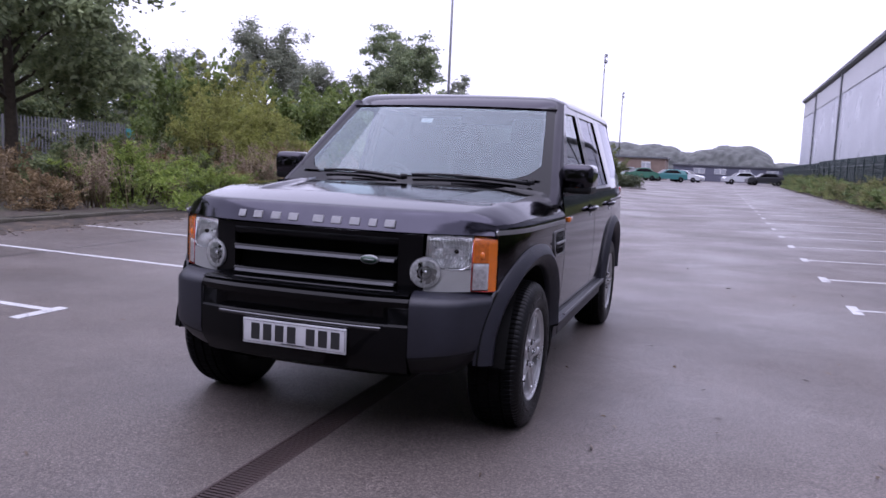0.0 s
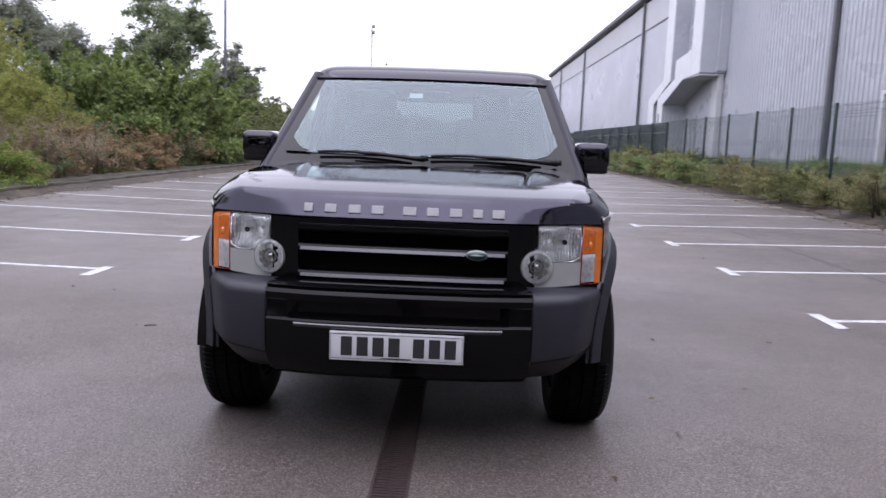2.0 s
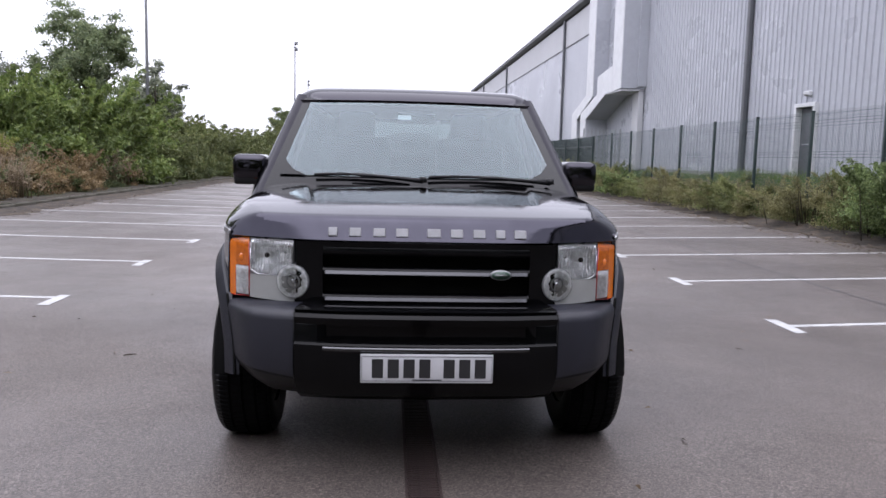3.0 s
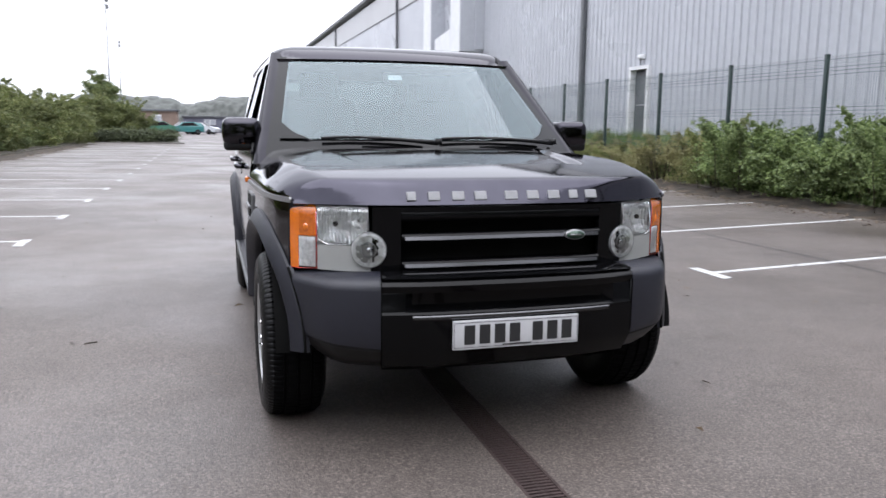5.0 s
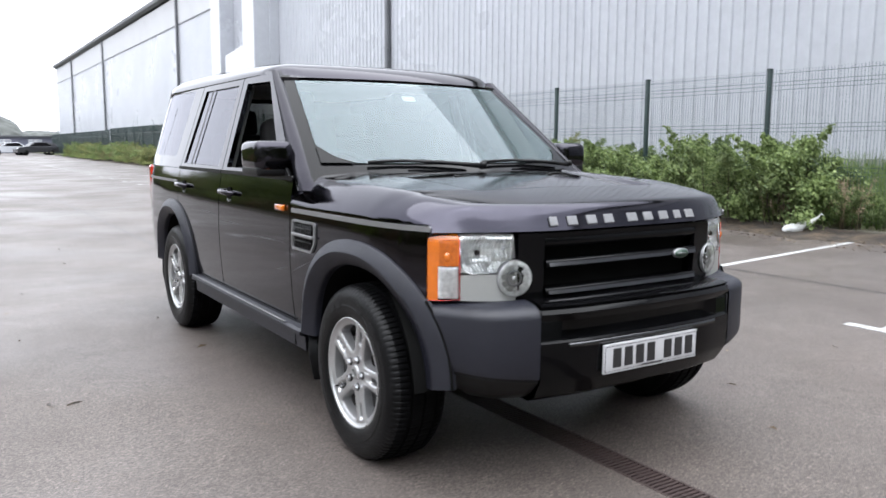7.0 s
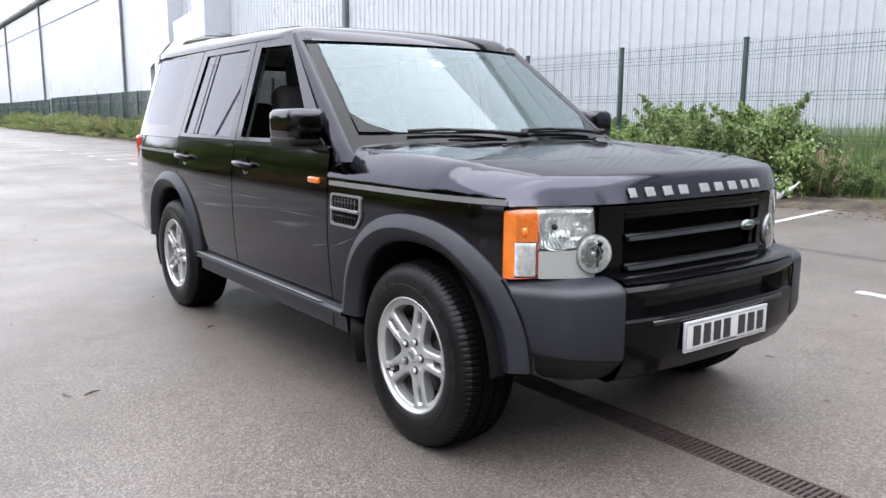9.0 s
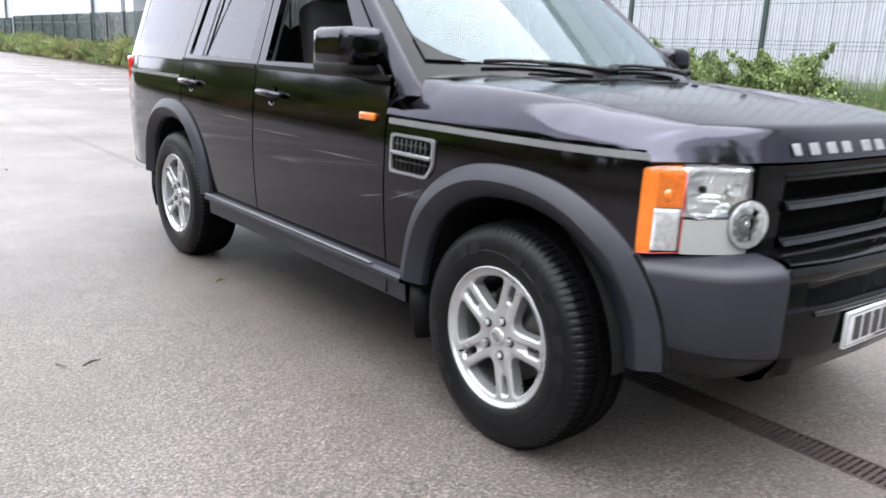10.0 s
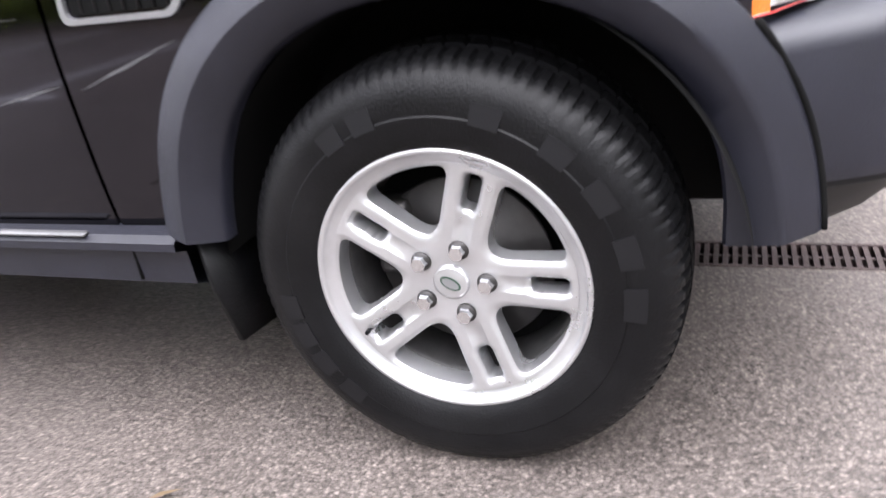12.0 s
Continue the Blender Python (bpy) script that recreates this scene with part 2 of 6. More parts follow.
RUST = material("rusty_iron", (0.05, 0.032, 0.03), rough=0.7, metal=0.2, vary=0.35, vary_scale=20, grain=0.3, grain_scale=200, bump=0.5, bump_scale=180)
# Near-black for joints and hidden parts; in recesses it puts deep shade into the colour.
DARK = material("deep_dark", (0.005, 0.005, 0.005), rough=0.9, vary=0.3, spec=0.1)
CLADDING = material("grey_ribbed_cladding", (0.475, 0.49, 0.53), rough=0.34, metal=0.0, vary=0.05, vary_scale=0.4, grain=0.04, grain_scale=4, rough_vary=0.08)
CLADDING_PALE = material("pale_upper_cladding", (0.56, 0.565, 0.58), rough=0.5, vary=0.05, vary_scale=0.5)
TRIM_DARK = material("dark_grey_flashing", (0.11, 0.115, 0.125), rough=0.5, vary=0.15, vary_scale=2)
TRIM_WHITE = material("white_painted_steel", (0.74, 0.75, 0.76), rough=0.45, vary=0.08, vary_scale=2)
PLINTH = material("grey_block_plinth", (0.3, 0.3, 0.3), rough=0.85, vary=0.2, vary_scale=1.5, bump=0.4, bump_scale=60)
FENCE_GREEN = material("dark_green_coated_steel", (0.013, 0.031, 0.029), rough=0.45, vary=0.2, vary_scale=6)
FENCE_WIRE = material("green_coated_wire", (0.05, 0.085, 0.08), rough=0.5, vary=0.15)
MAST_GREY = material("weathered_mast_steel", (0.2, 0.205, 0.21), rough=0.6, metal=0.2, vary=0.15, vary_scale=3)
GALVANISED = material("galvanised_steel", (0.46, 0.47, 0.48), rough=0.5, metal=0.6, vary=0.12, vary_scale=3)
BARK = material("grey_brown_bark", (0.07, 0.055, 0.04), rough=0.9, vary=0.3, vary_scale=12, bump=0.9, bump_scale=40)

# ---- ground, kerbs and markings ----
DRAIN_HALF, DRAIN_FROM, DRAIN_TO = 0.075, -5.0, 4.2
KERB_L, KERB_R = -8.02, 8.3
GROUND_Z = -0.012


def ground_z(x):
    """The surface falls gently to the drain from both sides."""
    return GROUND_Z + 0.0125 * min(max(abs(x) - DRAIN_HALF, 0.0), 9.0)



def ground():
    """One sheet to the horizon, open along the drain."""
    bm = bmesh.new()
    xs = [-900, -60, -9.075, -DRAIN_HALF, DRAIN_HALF, 9.075, 60, 900]
    ys = [-900, -40, DRAIN_FROM, DRAIN_TO, 90, 900]
    vs = [[bm.verts.new((x, y, ground_z(x))) for y in ys] for x in xs]
    for i in range(len(xs) - 1):
        for j in range(len(ys) - 1):
            if not (i == 3 and j == 2):
                bm.faces.new((vs[i][j], vs[i + 1][j], vs[i + 1][j + 1], vs[i][j + 1]))
    ob = part("ground", bm, ASPHALT, smooth=False)
    tagged(ob, "damp grey asphalt car park surface with worn aggregate", "car park", kind="structure")


def strip(bm, x0, x1, y0, y1, z0, z1):
    return box(bm, (x0 + x1) / 2, (y0 + y1) / 2, (z0 + z1) / 2, x1 - x0, y1 - y0, z1 - z0)


def painted(bm, x0, x1, y0, y1, lift, skew=0.0):
    """A thin slab of paint that follows the fall of the ground."""
    vs = {}
    for x in (x0, x1):
        for y in (y0, y1):
            for k, dz in enumerate((-0.02, lift)):
                vs[x, y, k] = bm.verts.new((x, y + skew * (x - 3.1), ground_z(x) + dz))
    for f in (((x0, y0, 1), (x1, y0, 1), (x1, y1, 1), (x0, y1, 1)), ((x0, y0, 0), (x0, y0, 1), (x0, y1, 1), (x0, y1, 0)), ((x1, y0, 0), (x1, y1, 0), (x1, y1, 1), (x1, y0, 1)),
              ((x0, y0, 0), (x1, y0, 0), (x1, y0, 1), (x0, y0, 1)), ((x0, y1, 0), (x0, y1, 1), (x1, y1, 1), (x1, y1, 0))):
        bm.faces.new([vs[q] for q in f])


def bay_markings():
    """White bay lines on either side of the drive, each with a bar across its end."""
    for side, first, n, pitch in ((1, -0.03, 36, 2.385), (-1, 0.84, 18, 2.44)):
        for k in range(-2, n):
            y = first + pitch * k
            bm = bmesh.new()
            start = 3.3 if side > 0 and k == 0 else (3.14 if side > 0 else 3.08)
            a, b = sorted((side * start, side * (8.0 if side > 0 else 7.4)))
            painted(bm, a, b, y - 0.04, y + 0.04, 0.003, 0.095 if side > 0 else 0.0)
            if start > 3.2:
                painted(bm, 3.19, 3.28, y - 0.03, y + 0.28, 0.0045)
            else:
                a, b = sorted((side * (start - 0.06), side * (start + 0.04)))
                lo, hi = (-0.26, 0.26) if side > 0 else (-0.36, 0.12)
                painted(bm, a, b, y + lo, y + hi, 0.0045)
            tagged(part("bay_line", bm, LINE_PAINT, smooth=False), "worn white painted parking bay line with a short end bar", "road marking",
                   "parking bay lines", "structure")


def seams():
    for x0, y0, x1, y1 in ((0.0, 4.2, 0.0, 75), (4.6, -6, 4.62, 60), (-5.6, -6, -5.55, 60), (-8.5, 16.9, 8.2, 17.1), (-8.5, 41, 8.2, 41.2)):
        bm = bmesh.new()
        n = 60
        random.seed(int(abs(x0) * 10))
        pts = [(x0 + (x1 - x0) * i / n + random.uniform(-0.02, 0.02), y0 + (y1 - y0) * i / n + random.uniform(-0.02, 0.02)) for i in range(n + 1)]
        along = abs(y1 - y0) > abs(x1 - x0)
        w = 0.014
        va = [bm.verts.new((x + (w if along else 0), y + (0 if along else w), ground_z(x) + 0.0025)) for x, y in pts]
        vb = [bm.verts.new((x - (w if along else 0), y - (0 if along else w), ground_z(x) + 0.0025)) for x, y in pts]
        for i in range(n):
            bm.faces.new((va[i], va[i + 1], vb[i + 1], vb[i]))
        bmesh.ops.recalc_face_normals(bm, faces=bm.faces[:])
        tagged(part("surface_seam", bm, TAR), "dark tar joint between two strips of asphalt", "road seam", kind="structure")


def kerb(name, x, out, y0, y1, mat=CONCRETE):
    """Concrete kerb stones, end to end, the bed behind them."""
    base = thing(name, x, 0, 0, "low weathered concrete kerb stained with soil", "kerb", kind="structure")
    random.seed(5)
    mesh = None
    y = y0
    while y < y1:
        if mesh is None:
            stone = part("kerb_stone", boxed(0, 0, 0.03, 0.13, 0.905, 0.2, 0.02), mat, base)
            mesh = stone.data
        else:
            stone = new("kerb_stone", mesh)
            stone.parent = base
        stone.location = (out * 0.065 + random.uniform(-0.008, 0.008), y + 0.455, 0.1 + random.uniform(-0.06, -0.04))
        stone.rotation_euler = (random.uniform(-0.006, 0.006), 0, random.uniform(-0.008, 0.008))
        y += 0.92


def bank(name, x0, x1, y0, y1, z0, z1, mat, label, rough=0.08, nx=24, ny=120):
    def f(u, v):
        x, y = x0 + (x1 - x0) * u, y0 + (y1 - y0) * v
        edge = min(1.0, u * 8)
        return (x, y, z0 + (z1 - z0) * (u ** 1.3) + edge * rough * (noise.noise((x * 0.9, y * 0.9, 1)) + 0.5 * noise.noise((x * 3, y * 3, 4))))
    ob = part(name, grid(steps(0, 1, nx), steps(0, 1, ny), f), mat)
    tagged(ob, label, "ground", kind="structure")


def silt(name, x, side, y0, y1, width):
    """Soil and rotted leaves washed up against a kerb, with a ragged edge."""
    def f(y, t):
        w = width * (1 + 0.55 * noise.noise((y * 0.7, side, 0)) + 0.35 * noise.noise((y * 3.1, side, 4)) + 0.18 * noise.noise((y * 11, side, 9)))
        xx = x - side * (w * t - 0.02)
        return (xx, y, ground_z(xx) + (0.09 if side > 0 else 0.035) * (1 - t) ** 1.8 * (1 + 0.6 * noise.noise((y * 2.3, t * 3, 2))) + (0.004 if t < 1 else -0.004))
    ob = part(name, grid(steps(y0, y1, int((y1 - y0) * 9)), steps(0, 1, 7), f), DRIFT)
    tagged(ob, "dark brown soil and rotted leaves washed against the kerb", "soil", kind="structure")


ground()
silt("soil_drift_east", KERB_R, 1, -10, 64, 0.75)
silt("soil_drift_west", KERB_L, -1, -4, 45, 0.78)
bay_markings()
seams()
kerb("kerb_east", KERB_R, 1, -18, 66, MOSSY_KERB)
kerb("kerb_west", KERB_L, -1, -18, 46, MOSSY_KERB)
bank("planting_bed_east", KERB_R + 0.12, 13.4, -20, 150, 0.19, 0.98, GRASS_SOIL, "rough grassy bank rising to the warehouse wall")
bank("planting_bed_west", KERB_L - 0.12, -40, -20, 150, 0.19, 0.75, SOIL, "brown planting bed covered with leaf litter", 0.12)


# ---- the drain ----
def drain():
    ob = thing("drainage_channel", 0, 0, 0, "long rusty iron slotted drainage channel set flush in asphalt", "drain")
    bm = bmesh.new()
    h, a, b = DRAIN_HALF, DRAIN_FROM, DRAIN_TO
    for x0, x1 in ((-h, -h + 0.012), (h - 0.012, h)):
        strip(bm, x0, x1, a, b, -0.14, GROUND_Z + 0.002)
    part("side_rail", bm, RUST, ob, smooth=False)
    # the bed is near-black: shade under the grate is in its colour
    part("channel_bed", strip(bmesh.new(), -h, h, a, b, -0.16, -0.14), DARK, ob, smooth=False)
    part("centre_rail", strip(bmesh.new(), -0.006, 0.006, a, b, -0.03, -0.016), RUST, ob, smooth=False)
    mesh = None
    pitch = 0.024
    for k in range(300):
        y = -3.4 + pitch * k
        if mesh is None:
            bar = part("grate_bar", boxed(0, 0, 0, 2 * h - 0.026, 0.013, 0.016), RUST, ob, smooth=False)
            mesh = bar.data
        else:
            bar = new("grate_bar", mesh)
            bar.parent = ob
        bar.location = (0, y, -0.0195)
    bm = bmesh.new()
    y = -3.4 + pitch * 300
    while y < b:
        box(bm, 0, y, -0.0195, 2 * h - 0.026, 0.013, 0.016)
        y += pitch
    y = -3.4 - pitch
    while y > a:
        box(bm, 0, y, -0.0195, 2 * h - 0.026, 0.013, 0.016)
        y -= pitch
    tagged(part("far_grate_bars", bm, RUST, ob, smooth=False), kind="stuff")


# ---- the warehouse ----
WALL_X, BASE_Z, ROOF_Z, Y0, Y1 = 13.3, 0.98, 12.55, -45.0, 127.0


def ribbed(name, x, y0, y1, z0, z1, mat, parent, pitch=0.333, depth=0.042, holes=()):
    """Trapezoid-ribbed sheet along y, facing -x; holes are (y0, y1, z0, z1)."""
    bm = bmesh.new()
    ys, off = [], []
    y = y0
    while y < y1 - 1e-6:
        for dy, d in ((0.0, 0.0), (pitch * 0.52, 0.0), (pitch * 0.58, depth), (pitch * 0.94, depth)):
            if y + dy < y1:
                ys.append(y + dy)
                off.append(d)
        y += pitch
    ys.append(y1)
    off.append(0.0)
    levels = sorted({z0, z1, *(z for h in holes for z in h[2:] if z0 < z < z1)})
    cols = [[bm.verts.new((x - d, yy, z)) for z in levels] for yy, d in zip(ys, off)]
    for i in range(len(ys) - 1):
        for j in range(len(levels) - 1):
            my, mz = (ys[i] + ys[i + 1]) / 2, (levels[j] + levels[j + 1]) / 2
            if any(h[0] < my < h[1] and h[2] < mz < h[3] for h in holes):
                continue
            bm.faces.new((cols[i][j], cols[i][j + 1], cols[i + 1][j + 1], cols[i + 1][j]))
    return part(name, bm, mat, parent, smooth=False)


def warehouse():
    ob = thing("warehouse", WALL_X, 0, 0, "large grey metal-clad warehouse with ribbed walls and dark eaves", "building")
    ob.matrix_world = Matrix()
    door = (20.45, 21.6, BASE_Z, 3.3)
    ribbed("wall_cladding", WALL_X, Y0, 36.5, BASE_Z + 0.12, 10.05, CLADDING, ob, holes=(door,))
    ribbed("wall_cladding", WALL_X, 36.5, Y1, BASE_Z + 0.12, 10.05, CLADDING, ob, depth=0.012)
    ribbed("upper_cladding", WALL_X - 0.02, Y0, Y1, 10.1, ROOF_Z - 0.45, CLADDING_PALE, ob, depth=0.012)
    part("plinth", boxed(WALL_X + 0.06, (Y0 + door[0]) / 2, 0.66, 0.2, door[0] - Y0, 0.88, 0.01), PLINTH, ob, smooth=False)
    part("plinth", boxed(WALL_X + 0.06, (Y1 + door[1]) / 2, 0.66, 0.2, Y1 - door[1], 0.88, 0.01), PLINTH, ob, smooth=False)
    part("band_flashing", boxed(WALL_X - 0.03, (Y0 + Y1) / 2, 10.075, 0.07, Y1 - Y0, 0.06), TRIM_DARK, ob, smooth=False)
    part("eaves_gutter", prism([(-0.42, 0.0), (-0.38, -0.16), (-0.08, -0.3), (0.05, -0.3), (0.05, 0.12), (-0.42, 0.12)], Y1 - Y0, None,
                               pose(WALL_X, Y0, ROOF_Z)), TRIM_DARK, ob, smooth=False)
    bm = bmesh.new()
    for (xa, za), (xb, zb) in (((WALL_X, ROOF_Z), (34, 15.6)), ((34, 15.6), (55, ROOF_Z))):
        vs = [bm.verts.new(v) for v in ((xa, Y0, za), (xb, Y0, zb), (xb, Y1, zb), (xa, Y1, za))]
        bm.faces.new(vs)
    thick(part("roof", bm, TRIM_DARK, ob, smooth=False), 0.2)
    for y in (Y0, Y1):
        bm = bmesh.new()
        vs = [bm.verts.new((x, y, z)) for x, z in ((WALL_X, 0.3), (55, 0.3), (55, ROOF_Z), (34, 15.6), (WALL_X, ROOF_Z))]
        bm.faces.new(vs)
        thick(part("gable_wall", bm, CLADDING, ob, smooth=False), 0.1, 0)
    part("back_wall", boxed(55, (Y0 + Y1) / 2, 6.4, 0.15, Y1 - Y0, 12.3), CLADDING, ob, smooth=False)
    for y in (-9.5, 25.4, 57.7, 88.3, 111.0):
        pipe = part("downpipe", boxed(WALL_X - 0.13, y, 6.6, 0.17, 0.24, 11.2, 0.03), TRIM_DARK, ob, "dark grey square downpipe")
        sharp(pipe)
        for z in (2.6, 5.2, 7.8, 10.4):
            part("pipe_bracket", boxed(WALL_X - 0.12, y, z, 0.2, 0.34, 0.05), TRIM_DARK, pipe, smooth=False)
    # fire door in its frame
    y0, y1, z0, z1 = door
    d = part("fire_door", boxed(WALL_X + 0.1, (y0 + y1) / 2, (z0 + z1) / 2, 0.05, y1 - y0 - 0.12, z1 - z0 - 0.06, 0.004), TRIM_DARK, ob, "dark grey steel fire door set back in a pale frame")
    part("push_bar", boxed(WALL_X + 0.06, (y0 + y1) / 2, 2.1, 0.03, 0.7, 0.04, 0.01), GALVANISED, d)
    bm = bmesh.new()
    box(bm, WALL_X - 0.02, y0 - 0.01, (z0 + z1) / 2, 0.24, 0.12, z1 - z0)
    box(bm, WALL_X - 0.02, y1 + 0.01, (z0 + z1) / 2, 0.24, 0.12, z1 - z0)
    box(bm, WALL_X - 0.02, (y0 + y1) / 2, z1 + 0.06, 0.24, y1 - y0 + 0.14, 0.12)
    part("door_frame", bm, TRIM_WHITE, ob, smooth=False)
    lamp = part("bulkhead_lamp", boxed(WALL_X - 0.1, (y0 + y1) / 2 - 0.1, z1 + 0.42, 0.14, 0.34, 0.16, 0.04), TRIM_WHITE, ob, "small white bulkhead lamp above the door")
    part("lens", boxed(WALL_X - 0.18, (y0 + y1) / 2 - 0.1, z1 + 0.42, 0.03, 0.26, 0.1, 0.01), TRIM_WHITE, lamp)
    # raised plant housing on the wall with sloping ducts beneath
    housing = part("duct_housing", boxed(13.05, 41.2, 8.75, 0.5, 7.4, 6.7, 0.03), CLADDING, ob, "grey panelled housing standing out from the wall", smooth=False)
    shafts = ([(37.6, 12.1), (37.6, 5.3), (40.6, 5.2), (44.9, 4.0), (44.9, 1.3), (46.2, 1.3), (46.2, 4.4), (42.4, 5.35), (42.4, 6.35), (39.3, 6.65), (39.3, 12.1)],
              [(43.4, 12.1), (43.4, 5.3), (47.2, 4.1), (47.2, 1.3), (48.6, 1.3), (48.6, 4.5), (45.0, 5.5), (45.0, 12.1)])
    for outline in shafts:
        part("shaft", prism(outline, 1.3, None, pose(13.28, 0, 0, 0, 0, 90)), CLADDING, housing, smooth=False)
        part("shaft_front", prism(outline, 0.05, None, pose(11.978, 0, 0, 0, 0, 90)), TRIM_WHITE, housing, smooth=False)
    part("soffit", boxed(12.6, 39.1, 5.22, 1.26, 2.9, 0.1), CLADDING_PALE, housing, smooth=False)
    part("lower_column", boxed(13.1, 38.2, 3.1, 0.3, 1.0, 4.2, 0.04), CLADDING_PALE, ob, smooth=False)


# ---- fences ----
FENCE_X = 8.85


def mesh_fence():
    """Green welded-mesh panels on square posts along the bank."""
    first = -10.35
    post_me = wire_me = None
    for k in range(16):
        y = first + 2.55 * k
        z = 0.12
        ob = thing("mesh_fence_panel", FENCE_X, y, z, "dark green welded wire mesh fence panel with a square post", "fence", "fence along the bank")
        if post_me is None:
            post = part("post", boxed(0, 0, 1.2, 0.065, 0.065, 2.42, 0.008), FENCE_GREEN, ob)
            post_me = post.data
            verts, faces = [], []

            def wire(a, b, r):
                d = (b - a).normalized()
                u = d.orthogonal().normalized() * r
                w = d.cross(u)
                i = len(verts)
                for p in (a, b):
                    verts.extend([tuple(p + u), tuple(p + w), tuple(p - u), tuple(p - w)])
                for q in range(4):
                    faces.append((i + q, i + (q + 1) % 4, i + 4 + (q + 1) % 4, i + 4 + q))
            for j in range(49):
                yy = 0.05 + j * 0.0503
                wire(Vector((-0.03, yy, 0.06)), Vector((-0.03, yy, 2.4)), 0.0028)
            for zc in (0.2, 0.85, 1.5, 2.15):
                for dz, dx in ((-0.06, 0.0), (0.0, -0.04), (0.06, 0.0)):
                    wire(Vector((-0.035 + dx, 0.03, zc + dz)), Vector((-0.035 + dx, 2.5, zc + dz)), 0.0048)
            wire(Vector((-0.035, 0.03, 2.34)), Vector((-0.035, 2.5, 2.34)), 0.0048)
            mesh_panel = soup("wire_mesh", verts, faces, FENCE_WIRE, ob)
            wire_me = mesh_panel.data
            cap = part("post_cap", boxed(0, 0, 2.42, 0.075, 0.075, 0.03, 0.008), FENCE_GREEN, post)
            cap_me = cap.data
        else:
            post, panel = new("post", post_me), new("wire_mesh", wire_me)
            cap = new("post_cap", cap_me)
            post.parent, panel.parent, cap.parent = ob, ob, post


def palisade(name, x0, y0, x1, y1, z, height, mat, label, group, pitch=0.155):
    """Pointed steel pales on two rails, between posts."""
    ob = thing(name, x0, y0, z, label, "fence", group)
    d = Vector((x1 - x0, y1 - y0, 0))
    length = d.length
    d.normalize()
    turn = math.degrees(math.atan2(d.y, d.x))
    ob.matrix_world = pose(x0, y0, z, 0, 0, turn)
    me = None
    n = int(length / pitch)
    for k in range(min(n, 290)):
        if me is None:
            pale = part("pale", prism([(-0.034, 0.05), (0.034, 0.05), (0.034, height - 0.09), (0.012, height), (-0.012, height), (-0.034, height - 0.09)], 0.02), mat, ob, smooth=False)
            me = pale.data
        else:
            pale = new("pale", me)
            pale.parent = ob
        pale.location = (k * pitch, 0, 0)
    for zz in (0.4, height - 0.45):
        part("rail", boxed(length / 2, 0.04, zz, length, 0.04, 0.05), mat, ob, smooth=False)
    for k in range(int(length / 2.75) + 1):
        part("post", boxed(k * 2.75, 0.09, height / 2, 0.07, 0.06, height), mat, ob, smooth=False)


drain()
warehouse()
mesh_fence()
palisade("palisade_fence", 10.7, 33.2, 8.6, 32.9, 0.25, 2.7, GALVANISED, "pale galvanised palisade gate across the strip beside the warehouse", "palisade fencing", 0.2)
palisade("palisade_fence", 8.85, 30.6, 8.95, 62.0, 0.2, 2.3, FENCE_GREEN, "dark green steel palisade fence along the bank", "palisade fencing")
palisade("palisade_fence", 8.95, 62.1, 9.4, 102, 0.2, 2.2, FENCE_GREEN, "dark green steel palisade fence along the far bank", "palisade fencing")
palisade("palisade_fence", -24.5, 2, -22.5, 30, 0.5, 1.8, MAST_GREY, "grey galvanised palisade fence behind the planting", "palisade fencing")


# ---- floodlight masts ----
def mast(x, y, height, poles, rz=0.0, radius=0.11, mat=GALVANISED):
    """One or two slender poles, each with floodlights stacked at its head."""
    ob = thing("floodlight_mast", x, y, 0, "tall slim galvanised lighting mast with floodlights", "street lamp", "lighting masts", rz=rz)
    part("base_plate", boxed(0, 0, 0.02, 0.9, 0.5, 0.04, 0.01), GALVANISED, ob)
    for dx in poles:
        part("pole", tube([(dx, 0, 0), (dx, 0, height * 0.5), (dx, 0, height)], [radius, radius * 0.8, radius * 0.6], 12), mat, ob)
        for dz in (0.0, -0.6):
            lamp = part("floodlight", boxed(dx + 0.12, -0.16, height - 0.1 + dz, 0.32, 0.34, 0.3, 0.05, 2), TRIM_DARK, ob)
            part("lamp_glass", boxed(dx + 0.12, -0.34, height - 0.1 + dz, 0.26, 0.02, 0.24, 0.01), MAST_GREY, lamp)
    part("head_frame", boxed(0, 0, height - 0.5, max(poles) - min(poles) + 0.4, 0.08, 0.08, 0.01), GALVANISED, ob)


mast(-12.0, 35.8, 13.4, (0.0,), 10, 0.085, MAST_GREY)
mast(-9.9, 77.5, 12.6, (0.0,), 8, 0.1, MAST_GREY)
mast(-13.4, 124.0, 13.2, (0.0,), 8, 0.13, MAST_GREY)

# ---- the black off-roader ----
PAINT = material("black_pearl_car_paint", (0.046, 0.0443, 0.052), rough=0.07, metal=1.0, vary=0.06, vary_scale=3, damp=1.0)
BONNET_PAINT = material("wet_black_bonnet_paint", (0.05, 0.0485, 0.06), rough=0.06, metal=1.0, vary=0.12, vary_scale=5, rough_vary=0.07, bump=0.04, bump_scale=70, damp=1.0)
# Body paint for the pillars, its colour halved to dim the mirrored sky.
PILLAR_BLACK = material("dimmed_pillar_paint", (0.021, 0.0202, 0.0245), rough=0.1, metal=1.0, vary=0.1, vary_scale=8, damp=1.0)
GLOSS_BLACK = material("gloss_black_plastic", (0.003, 0.003, 0.0035), rough=0.1, vary=0.2, vary_scale=6, spec=0.14)
